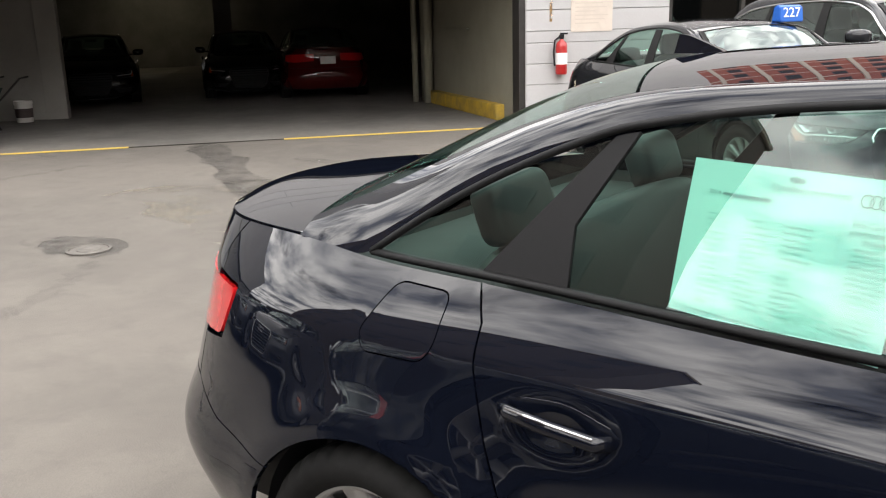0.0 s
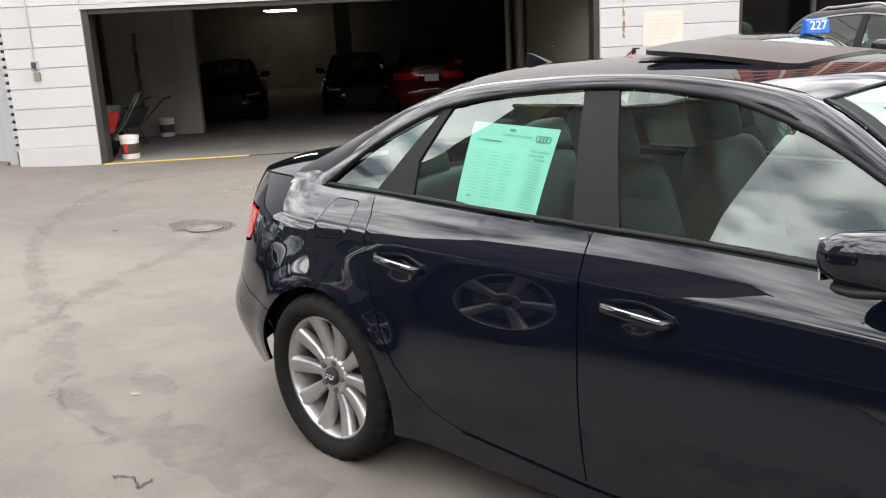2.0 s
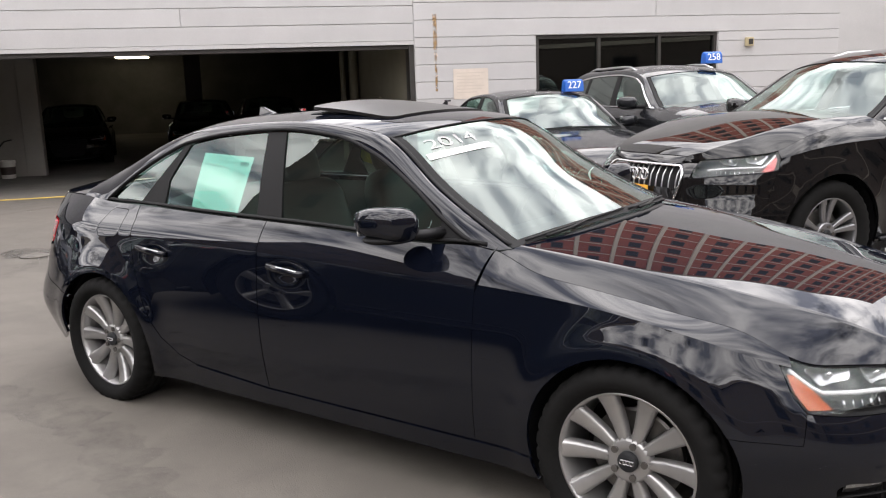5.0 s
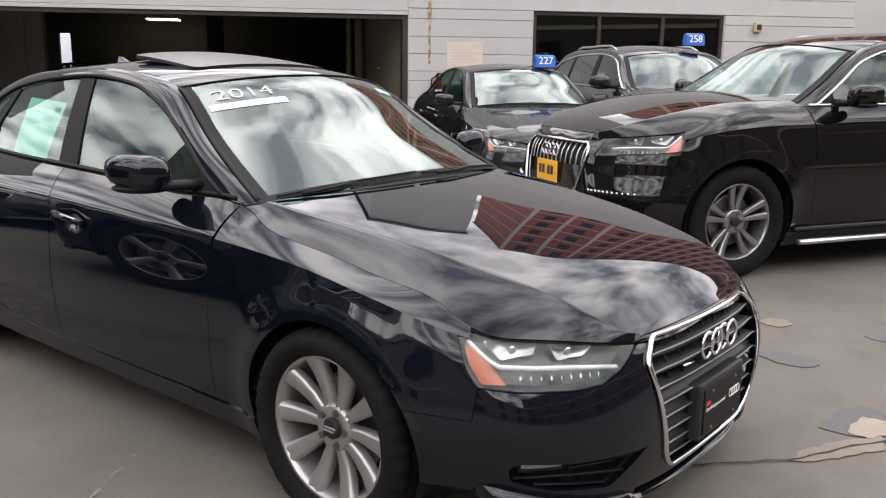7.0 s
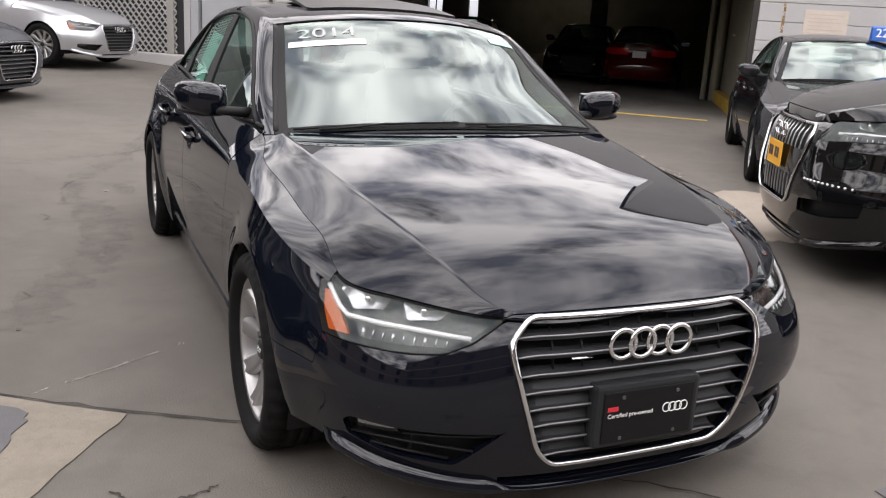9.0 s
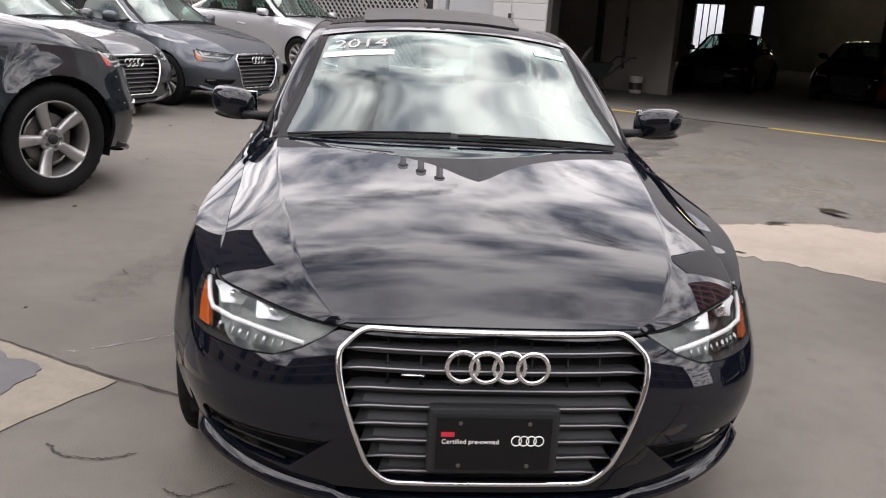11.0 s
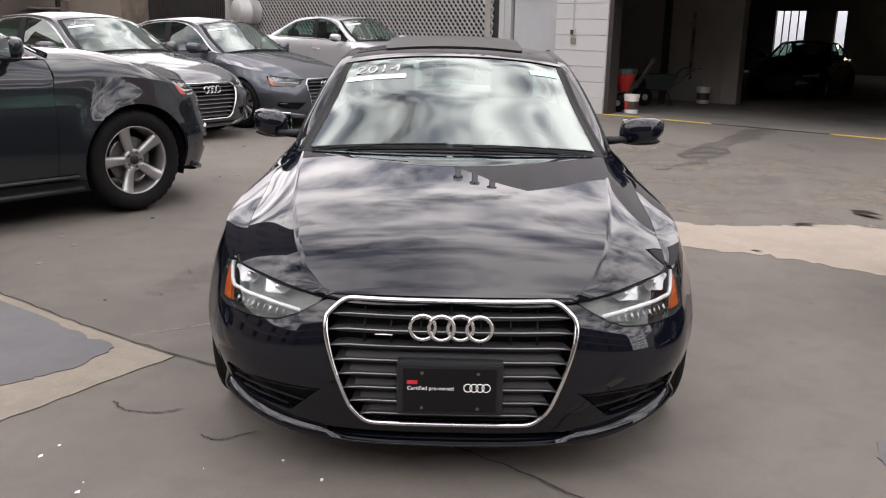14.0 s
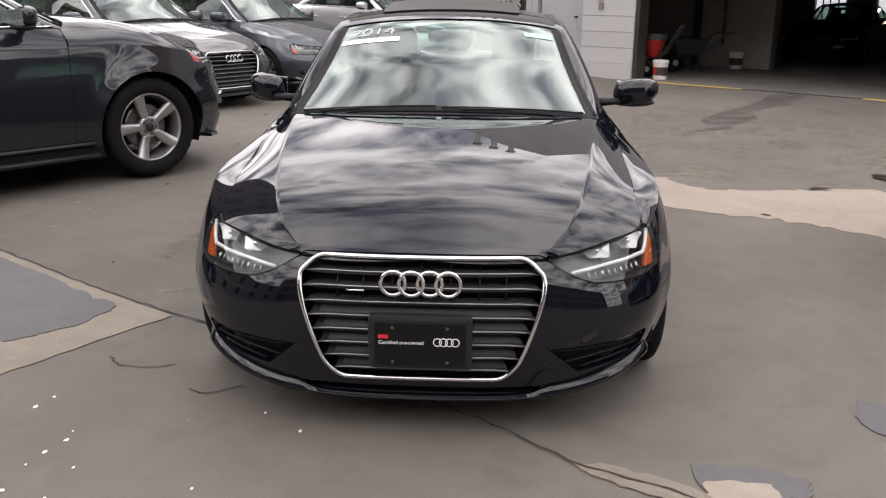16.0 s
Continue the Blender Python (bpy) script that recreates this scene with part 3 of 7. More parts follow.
def wheel(name, c, style, parent, at, out, steer=0.0, rim_mat=None, badge=False):
    """A wheel: a rim with its spokes, cap, bolts, brake disc and tyre. out is +1 on the car's left."""
    R, rr = c.tyre, c.tyre * c.rim_part
    w = 0.112
    wh = part(name, lathe([(rr * 0.97, 0.055), (rr, 0.075), (rr * 0.985, 0.085), (rr * 0.95, 0.08), (rr * 0.93, 0.06), (rr * 0.90, 0.02), (rr * 0.88, -0.09), (rr * 0.97, -0.1)], 56), rim_mat or RIM, parent, smooth=True)
    wh.matrix_basis = pose(*at, 0, 0, steer + (0 if out > 0 else 180))
    tread = []
    for k, (r, y) in enumerate([(rr * 0.985, 0.082), (rr * 1.04, 0.098), (R * 0.80, 0.112), (R * 0.9, 0.114), (R * 0.955, 0.104), (R * 0.985, 0.09), (R, 0.075), (R, 0.045), (R * 0.975, 0.043), (R * 0.975, 0.036), (R, 0.034), (R, 0.004), (R * 0.975, 0.003), (R * 0.975, -0.004), (R, -0.005), (R, -0.034), (R * 0.975, -0.036), (R * 0.975, -0.043), (R, -0.045), (R, -0.075), (R * 0.98, -0.092), (R * 0.93, -0.11), (R * 0.8, -0.112), (rr * 0.97, -0.1)]):
        tread.append((r, y))
    bm = lathe(tread, 144 if badge else 72)
    for v in bm.verts:
        r = math.hypot(v.co.x, v.co.z)
        if r > R * 0.94 and abs(v.co.y) > 0.04 and (int(round(math.degrees(math.atan2(v.co.z, v.co.x)) / 2.5)) % 4 == 0 if badge else int(round(math.degrees(math.atan2(v.co.z, v.co.x)) / 5)) % 2):
            v.co.x *= 1 - 0.009 / r
            v.co.z *= 1 - 0.009 / r
    part("tyre", bm, TYRE, wh, "black rubber tyre", smooth=True)
    disc = lathe([(0.0, -0.01), (rr * 0.62, -0.01), (rr * 0.66, -0.015), (rr * 0.66, -0.04), (0.05, -0.04)], 40)
    part("brake_disc", disc, DISC, wh, "bare steel brake disc", smooth=False)
    if style in ("ten", "pairs"):
        n, pair = 10, 0.0
    else:
        n, pair = 5, 0.0
    wide = rr * ({"ten": 0.29, "pairs": 0.20}.get(style, 0.36))
    spoke = bmesh.new()
    rows = []
    for t in (0.0, 0.15, 0.4, 0.7, 1.0):
        r = rr * (0.22 + 0.75 * t)
        hw = wide * ((0.46 + 0.54 * t ** 0.9) if n == 10 else (0.62 + 0.38 * t)) * 0.5
        y = 0.05 + 0.028 * t - 0.012 * math.sin(math.pi * t)
        d = 0.03
        rows.append([spoke.verts.new(p) for p in ((-hw, y - d, r), (-hw * 0.98, y - 0.007, r), (-hw * 0.55, y + 0.004, r), (0, y - 0.002 if n == 10 else y + 0.006, r), (hw * 0.55, y + 0.004, r), (hw * 0.98, y - 0.007, r), (hw, y - d, r))])
    for a, b in zip(rows, rows[1:]):
        for j in range(6):
            spoke.faces.new((a[j], a[j + 1], b[j + 1], b[j]))
    spoke.faces.new(rows[0])
    bmesh.ops.recalc_face_normals(spoke, faces=spoke.faces[:])
    me = bpy.data.meshes.new("spoke")
    spoke.to_mesh(me)
    spoke.free()
    me.materials.append(rim_mat or RIM)
    for p in me.polygons:
        p.use_smooth = True
    for k in range(n):
        s = new("spoke", me)
        s.parent = wh
        s.matrix_basis = pose(0, 0, 0, 0, (360 / n * k + 18) if style != "pairs" else 72 * (k // 2) + (11 if k % 2 else -11), 0)
    hubring = lathe([(rr * 0.33, 0.02), (rr * 0.32, 0.048), (rr * 0.27, 0.056), (rr * 0.17, 0.05), (0.0, 0.048)], 32)
    part("hub", hubring, rim_mat or RIM, wh, smooth=True)
    cap = lathe([(0.034, 0.045), (0.034, 0.063), (0.03, 0.067), (0.0, 0.068)], 24)
    part("centre_cap", cap, DARKGREY, wh, "dark grey centre cap with rings", smooth=True)
    for k in range(4 if badge else 0):
        pts = [Vector((-0.0165 + 0.011 * k + 0.0075 * math.cos(q * math.pi / 8), 0.0695, 0.0075 * math.sin(q * math.pi / 8))) for q in range(16)]
        part("cap_ring", sweep(pts, 0.0013, True, 5, up=(0, 1, 0)), CHROME, wh, smooth=True)
    for k in range(5):
        q = radians(72 * k + 36)
        b = cyl(bmesh.new(), 0.012, 0.011, 0.02, pose(0.056 * math.cos(q), 0.052, 0.056 * math.sin(q), 90), 8)
        part("wheel_bolt", b, DISC, wh)
    return wh


def rings_logo(c, parent, z, y_span, lift_x, mat=None, name="ring_emblem", tube=0.0065):
    """Four linked rings across the grille, as plain shapes."""
    r = y_span / 6.5
    for k in range(4):
        cy = (k - 1.5) * r * 1.5
        pts = [Vector((lift_x + 0.004 * (k % 2), cy + r * math.cos(q * math.pi / 16), z + r * math.sin(q * math.pi / 16))) for q in range(32)]
        part("emblem_ring", sweep(pts, tube, True, 8, 0.75, up=(1, 0, 0)), mat or CHROME, parent, "chrome emblem ring", smooth=True)


def paint(name, color, flake=0.35, rough=0.4):
    """Car lacquer: a dark base with a little metal flake under a clear coat."""
    mat = material(name, color, rough, metal=flake, coat=1.0)
    b = mat.node_tree.nodes["Principled BSDF"]
    b.inputs["Coat IOR"].default_value, b.inputs["Coat Roughness"].default_value = 1.52, 0.01
    b.inputs["Specular IOR Level"].default_value = 0.0
    return mat


NAVY = paint("navy lacquer", (0.0032, 0.0043, 0.0085), 0.0, 0.5)
NAVY.node_tree.nodes["Principled BSDF"].inputs["Coat IOR"].default_value = 1.53
SUNROOF = material("tinted roof glass", (0.02, 0.018, 0.017), 0.3, vary=0.2, scale=9)
BLACKCAR = paint("black lacquer", (0.004, 0.004, 0.0045), 0.0)
GREYCAR = paint("dark grey lacquer", (0.016, 0.019, 0.023), 0.35)
MIDGREY = paint("grey lacquer", (0.085, 0.088, 0.094), 0.7)
BLUEGREY = paint("blue grey lacquer", (0.075, 0.083, 0.098), 0.65)
SILVER = paint("silver lacquer", (0.62, 0.63, 0.65), 0.75)
CHARCOAL = paint("charcoal lacquer", (0.016, 0.017, 0.02), 0.35)
REDCAR = paint("red lacquer", (0.07, 0.004, 0.005), 0.0)
RIM = material("silver rim paint", (0.44, 0.435, 0.43), 0.34, metal=0.75, vary=0.08, scale=20)
DARKRIM = material("two-tone rim", (0.30, 0.30, 0.31), 0.28, metal=0.8)
TYRE = material("tyre rubber", (0.010, 0.0098, 0.0095), 0.85, vary=0.35, scale=14, fine=0.3, fine_scale=140, bump=0.1)
TYRE.node_tree.nodes["Principled BSDF"].inputs["Specular IOR Level"].default_value = 0.2
DISC = material("brake steel", (0.22, 0.21, 0.2), 0.45, metal=0.9, vary=0.3, scale=30)
CHROME = material("chrome", (0.82, 0.82, 0.83), 0.06, metal=1.0)
SATIN = material("satin metal", (0.62, 0.62, 0.63), 0.28, metal=0.9)
DARKGREY = material("dark grey plastic", (0.024, 0.025, 0.027), 0.4, fine=0.15)
BLACK = material("black plastic", (0.012, 0.012, 0.013), 0.5, fine=0.2, fine_scale=300, bump=0.08, bump_scale=500)
TRIM = material("black trim", (0.007, 0.007, 0.0075), 0.6, fine=0.1)
GLOSSBLACK = material("gloss black", (0.008, 0.008, 0.009), 0.08, coat=0.6)
EDGE = material("grille edge highlight", (0.30, 0.30, 0.31), 0.35, metal=0.7)
LOUVRE = material("grey grille", (0.032, 0.033, 0.035), 0.45, metal=0.1)
CABIN = material("cabin lining", (0.05, 0.05, 0.05), 0.8, vary=0.3)
DARKSEAT = material("black leather", (0.03, 0.03, 0.03), 0.5, vary=0.2)
AMBER = material("amber lens", (0.40, 0.075, 0.006), 0.2)
REDLENS = material("red lens", (0.55, 0.012, 0.015), 0.12, coat=1.0)
LAMP_BOWL = material("lamp housing", (0.022, 0.023, 0.025), 0.25, metal=0.2)
PLATE_BLACK = material("black plate", (0.006, 0.006, 0.0065), 0.5)
WHITE_LED = material("white light guide", (0.62, 0.63, 0.64), 0.25, coat=0.5)
WHITE_INK = material("white lettering", (0.93, 0.93, 0.92), 0.6)
MINT = material("mint paper", (0.46, 0.78, 0.70), 0.6, vary=0.04)
MINT_PALE = material("pale mint print", (0.47, 0.80, 0.71), 0.6)
GREY_INK = material("grey print", (0.17, 0.30, 0.28), 0.7)
FAINT_INK = material("faint print", (0.34, 0.62, 0.55), 0.7)
BLUE_SIGN = material("blue sign plastic", (0.015, 0.12, 0.50), 0.35)
RED_INK = material("red lettering", (0.65, 0.03, 0.05), 0.5)
YELLOW_PLATE = material("yellow plate", (0.80, 0.40, 0.03), 0.45)
PLATE_INK = material("plate bars", (0.03, 0.03, 0.05), 0.5)
SCREEN_GLASS = glass("windscreen glass", (0.62, 0.76, 0.71), 0.19)
SIDE_GLASS = glass("side glass", (0.56, 0.74, 0.68), 0.085)
REFLECTOR = material("lamp reflector", (0.40, 0.41, 0.42), 0.22, metal=0.9)
PRIVACY = glass("privacy glass", (0.10, 0.11, 0.11), 0.10)
LENS = glass("lamp lens", (0.98, 0.98, 0.98), 0.04)
MIRROR = material("mirror glass", (0.8, 0.82, 0.84), 0.02, metal=1.0)

for m_ in (BLACK, TRIM, LOUVRE, DARKGREY, PLATE_BLACK):
    m_.node_tree.nodes["Principled BSDF"].inputs["Specular IOR Level"].default_value = 0.25


def inset(loop, d):
    """An outline drawn in by a little, to leave a gap to its neighbour."""
    area = sum(a[0] * b[1] - b[0] * a[1] for a, b in zip(loop, loop[1:] + loop[:1]))
    s = 1 if area > 0 else -1
    out, k = [], len(loop)
    for i in range(k):
        p, a, b = Vector(loop[i]), Vector(loop[i - 1]), Vector(loop[(i + 1) % k])
        n = Vector((0.0, 0.0))
        for q, r in ((a, p), (p, b)):
            e = r - q
            if e.length > 1e-6:
                n += Vector((-e.y, e.x)).normalized() * s
        if n.length > 1e-6:
            n.normalize()
        out.append(tuple(p + n * d))
    return out


def ccw(loop):
    area = sum(a[0] * b[1] - b[0] * a[1] for a, b in zip(loop, loop[1:] + loop[:1]))
    return loop if area > 0 else loop[::-1]


def suv_spec():
    """A tall estate body; it is drawn at a saloon's proportions and stretched afterwards."""
    c = sedan_spec()
    c.suv, c.flare = True, (0.03, 0.09)
    c.edge = spline((-2.9, 1.0), (-2.2, 1.01), (-1.5, 1.01), (-0.82, 1.0), (-0.27, 0.992), (0.23, 0.988), (0.85, 0.985), (1.1, 0.98), (1.4, 0.952), (1.65, 0.902), (1.80, 0.852), (1.92, 0.834), (2.05, 0.822), (2.16, 0.812), (2.31, 0.798), (2.385, 0.788), (2.9, 0.79))
    c.crease = spline((-2.9, 0.90), (-1.17, 0.89), (-0.22, 0.885), (0.83, 0.885), (1.38, 0.87), (1.65, 0.84), (1.80, 0.81), (2.0, 0.785), (2.9, 0.76))
    c.nose = spline((0.12, 2.2), (0.25, 2.27), (0.45, 2.30), (0.65, 2.29), (0.76, 2.235), (0.80, 2.18), (0.95, 2.05))
    c.tail = spline((0.12, -2.30), (0.3, -2.40), (0.5, -2.42), (0.7, -2.38), (0.9, -2.34), (1.02, -2.30))
    c.dlo = [(0.74, 0.992), (0.50, 1.13), (0.28, 1.252), (0.0, 1.322), (-0.5, 1.352), (-1.0, 1.345), (-1.5, 1.31), (-1.85, 1.22), (-2.02, 1.03)]
    c.gutter = [(0.892, 0.715, 0.984), (0.70, 0.675, 1.075), (0.49, 0.625, 1.19), (0.26, 0.575, 1.312), (-0.05, 0.545, 1.385), (-0.6, 0.535, 1.412), (-1.2, 0.535, 1.405), (-1.78, 0.55, 1.37), (-1.98, 0.58, 1.28), (-2.1, 0.62, 1.15), (-2.2, 0.66, 1.02)]
    c.yedge = spline((-2.9, 0.78), (-2.2, 0.78), (-1.5, 0.775), (-0.27, 0.785), (0.4, 0.785), (0.77, 0.768), (0.9, 0.752), (1.1, 0.765), (1.4, 0.79), (1.8, 0.822), (1.9, 0.838), (2.0, 0.852), (2.9, 0.87))
    c.kink = None
    c.hood_crease = [(0.80, 0.69, 1.015), (1.0, 0.68, 1.018), (1.4, 0.64, 1.000), (1.6, 0.61, 0.970), (1.8, 0.575, 0.930), (2.0, 0.52, 0.882), (2.1, 0.47, 0.850), (2.16, 0.425, 0.825), (2.22, 0.37, 0.795)]
    c.heads = (3, 7)
    c.bow = [(0.13, 0.045), (0.14, 0.05), (0.14, 0.05), (0.14, 0.05), (0.06, 0.045), (0.0, 0.046), (-0.03, 0.046), (-0.08, 0.045), (-0.09, 0.04), (-0.10, 0.03), (-0.10, 0.03)]
    c.quarter_front = (-1.285, -1.30, -1.215, -1.24)
    c.deck_u = -2.2
    c.arch_x = 1.1
    c.arch = 0.372
    c.hub, c.tyre, c.tyre_y = 0.331, 0.329, 0.80
    c.lamp = [(1.80, 0.842), (1.812, 0.79), (1.832, 0.744), (1.95, 0.730), (2.083, 0.720), (2.25, 0.704), (2.36, 0.692), (2.318, 0.782)]
    c.lamp_top = (2.312, 1.812)
    c.seam_front = (0.55, 1.9, 0.56)
    c.grille = [(-0.36, 0.765), (0.36, 0.765), (0.405, 0.72), (0.40, 0.66), (0.30, 0.37), (0.25, 0.34), (-0.25, 0.34), (-0.30, 0.37), (-0.40, 0.66), (-0.405, 0.72)]
    c.fog_across = True
    c.fog = [(-0.80, 0.44), (-0.44, 0.40), (-0.42, 0.33), (-0.62, 0.335), (-0.78, 0.37)]
    c.slot = [(-0.41, 0.215), (0.41, 0.215), (0.40, 0.19), (-0.40, 0.19)]
    c.door_front = [(0.842, 0.983), (0.83, 0.8), (0.826, 0.5), (0.812, 0.25)]
    c.door_rear = [(-1.29, 1.006), (-1.25, 0.93), (-1.24, 0.86), (-1.20, 0.74), (-1.07, 0.60), (-1.01, 0.48), (-0.975, 0.385), (-0.90, 0.318), (-0.80, 0.282)]
    return c


def build_car(name, label, m, lacquer, c, scale=(1, 1, 1), step=0.05, year="", wheels="ten", rim=None, bars="level", trim=None, plate="", front_wheel_turn=0.0, sign="", screen=None, side_glass=None, seats=None, group="", hero=False, bright=None, board=None):
    """A whole car under one Empty: panels, glass, lamps, grille, wheels and cabin."""
    car = empty(name, m, label, "car", group)
    bright, edge_mat = bright or CHROME, bright or EDGE
    suv = c.suv
    arch_x = c.arch_x
    deck_u = c.deck_u
    trim = trim or TRIM
    seats = seats or DARKSEAT
    S = Matrix.Diagonal((*scale, 1))
    end_f, end_r = c.xf0 + 0.9 * math.pi / 2, c.xr0 - 0.9 * math.pi / 2
    right = lambda off=0.0: (lambda u, z: skin(c, u, z, -1, off))
    left = lambda off=0.0: (lambda u, z: skin(c, u, z, 1, off))

    def add(pname, bm, mat, parent=car, text="", smooth=True):
        bmesh.ops.transform(bm, matrix=S, verts=bm.verts[:])
        return part(pname, bm, mat, parent, text, smooth)

    def archpts(ax, a0, a1, n=24):
        return [(ax + c.arch * arch_x * math.cos(radians(a0 + (a1 - a0) * i / n)), c.hub + c.arch * math.sin(radians(a0 + (a1 - a0) * i / n))) for i in range(n + 1)]

    def arch_angle(z):
        return math.degrees(math.asin((z - c.hub) / c.arch))

    def both(pname, loop, mat, gap=0.0025, holes=(), rim_d=0.014, off=0.0, st=None, text=""):
        made = []
        loop = ccw(list(loop))
        if gap:
            loop = inset(resample(loop, 0.03), gap)
        for lift, fl in ((right(off), False), (left(off), True)):
            made.append(add(pname, sheet(loop, lift, st or step, holes, rim_d, fl), mat, text=text))
        return made

    EXACT["on"] = True
    low = c.door_low
    # doors, wings, quarters and sills
    df, dm, dr = c.door_front, c.door_mid, c.door_rear
    both("front_door", dm[::-1][:0] + [(p[0], p[1]) for p in dm[::-1]] + edge_pts(c, dm[0][0], df[0][0], 24, 0.002) + df, lacquer)
    both("rear_door", [dr[-1], dm[-1]] + dm[::-1][1:] + edge_pts(c, dm[0][0], dr[0][0], 24, 0.002) + dr[1:-1], lacquer)
    th = arch_angle(low)
    zf, uf, zf2 = c.seam_front
    thf = arch_angle(zf)
    u_end = c.lamp_top[1] - 0.005
    brow = [(u_end + (df[0][0] - u_end) * i / 30, c.crease(u_end + (df[0][0] - u_end) * i / 30)) for i in range(31)]
    wing = [df[-1]] + archpts(c.axle, 180 - th, thf) + [(uf, zf2), c.lamp[2], c.lamp[1]] + [q for q in brow if q[0] < u_end - 0.02] + [q for q in df[1:-1] if q[1] < brow[-1][1] - 0.01]

    def shoulder(u, t, side):
        zc, ze, yc, ye = c.crease(u), c.edge(u), c.ycrease(u), c.yedge(u)
        return wrapped(c, u, zc + (ze - zc) * t, yc - (yc - ye) * (0.62 * t + 0.38 * t * t) + flared(c, u, zc + (ze - zc) * t), side)
    for side, fl in ((-1, False), (1, True)):
        main = sheet(ccw(wing), lambda u, z: skin(c, u, z, side), step, (), 0.014, fl)
        EXACT["on"] = False
        top_strip = panel(df[0][0] + 0.003, u_end, 0.0, 0.985, lambda u, t: shoulder(u, t, side), int(1.1 / step), 10, 0.0, not fl)
        lay = top_strip.verts.layers.float_vector.new("nrm")
        top_strip.normal_update()
        for v in top_strip.verts:
            v[lay] = v.normal
        EXACT["on"] = True
        add("front_wing", join(main, top_strip), lacquer)
    zr, ur, zr2 = c.seam_rear
    tl = c.tail_lamp
    quarter = [(dr[-1][0], c.sill_z)] + archpts(-c.axle, arch_angle(c.sill_z), 180 - arch_angle(zr), 28) + [(ur, zr2), (-2.05, 0.62), (-2.058, 0.735), (tl[-1][0] + 0.003, tl[-1][1] - 0.006), (tl[0][0] + 0.004, tl[0][1] + 0.006), (-2.056, 0.902), (-2.056, 0.93)] + edge_pts(c, -2.05, dr[0][0], 24, 0.002) + dr[1:]
    filler = [(-1.405, 0.975), (-1.265, 0.972), (-1.262, 0.88), (-1.29, 0.845), (-1.44, 0.84), (-1.455, 0.88)]
    cap = rounded(filler, 0.025)
    for lift, fl in ((right(), False), (left(), True)):
        holes = [ccw(cap)] if (hero and not fl) else ()
        add("rear_quarter", sheet(inset(resample(ccw(quarter), 0.03), 0.002), lift, step, holes, 0.014, fl), lacquer)
    if hero:
        add("fuel_flap", sheet(inset(ccw(cap), 0.003), right(), 0.02, (), 0.012), lacquer, text="closed fuel filler flap")
    sill = [(dr[-1][0], c.sill_z)] + [(c.axle - c.arch * arch_x * math.cos(radians(arch_angle(c.sill_z))), c.sill_z)] + archpts(c.axle, 180 - arch_angle(c.sill_z), 180 - th, 3) + [df[-1], dm[-1], dr[-1]]
    both("sill", sill, BLACK if suv else lacquer, 0.002, off=-0.007)
    # hood
    E = [skin(c, u, c.edge(u)) for u in [0.862 + (2.375 - 0.862) * i / 40 for i in range(41)]]
    ef = lambda t: skin(c, 0.862 + (2.375 - 0.862) * t, c.edge(0.862 + (2.375 - 0.862) * t))
    hl = sum((b - a).length for a, b in zip(E, E[1:]))
    E = [skin(c, u, c.edge(u)) for u in [0.862 + (2.375 - 0.862) * i / 160 for i in range(161)]]
    ex, ey, ez = [[abs(q[k]) for q in E] for k in range(3)]
    side_y, side_z = (lambda x: float(np.interp(x, ex, ey))), (lambda x: float(np.interp(x, ex, ez)))
    ridge_y, ridge_z = spline(*[(q[0], q[1]) for q in c.hood_crease]), spline(*[(q[0], q[2]) for q in c.hood_crease])
    bow_h = spline((0, 0.13), (0.5, 0.10), (0.8, 0.06), (1, 0.030))

    def hood(a, b):
        p, q = a / hl, abs(b)
        e = ef(p)
        x = e.x + bow_h(p) * (1 - b * b)
        ye, ze = (side_y(x), side_z(x)) if x < ex[-1] else (ey[-1], ez[-1] - 0.7 * (x - ex[-1]))
        if q == 1:
            ye, ze = abs(e.y), e.z
        yk = min(ridge_y(x), ye - 0.022)
        zk = max(ridge_z(x), ze + 0.002)
        if q <= 0.8:
            y = yk * q / 0.8
            z = zk + c.crown(x) * (1 - (q / 0.8) ** 2)
        else:
            t = (q - 0.8) / 0.2
            y = yk + (ye - yk) * t
            z = zk + (ze - zk) * (t - 0.28 * t * (1 - t))
        return Vector((x, math.copysign(y, b), z))
    add("hood", panel(0.0, hl, -1.0, 1.0, hood, int(1.9 / step), 60, 0.014, extra=(-0.812, -0.788, 0.788, 0.812)), lacquer)
    nose_top = bmesh.new()
    rows = []
    for j in range(41):
        u = 2.37 + (2 * end_f - 4.74) * j / 40
        a = hood(hl, -1.0 + 2.0 * j / 40)
        b = skin(c, u, c.edge(min(u, 2 * end_f - u)) - 0.004, -1, 0.001)
        rows.append([nose_top.verts.new(q) for q in (a + Vector((-0.02, 0, -0.003)), a + Vector((0.004, 0, -0.005)), b)])
    for a, b in zip(rows, rows[1:]):
        for j in range(2):
            nose_top.faces.new((a[j], a[j + 1], b[j + 1], b[j]))
    add("nose_panel", nose_top, lacquer)
    # deck
    D = [skin(c, u, c.edge(u)) for u in [deck_u + (-2.45 - deck_u) * i / 16 for i in range(17)]]
    dfn = path3([tuple(p) for p in D])
    dl = sum((b - a).length for a, b in zip(D, D[1:]))

    def deck(a, b):
        p, v = a / dl, b / 0.72
        e = dfn(p)
        return Vector((e.x - 0.07 * (1 - v * v), v * abs(e.y), e.z + (0.028 - 0.006 * p) * (1 - abs(v) ** 3)))
    add("tailgate" if suv else "boot_lid", panel(0.0, dl, -0.717, 0.717, deck, 16, 28, 0.014, True), lacquer)
    # roof sides, windscreen, roof, rear screen
    dloz = curve(*c.dlo)
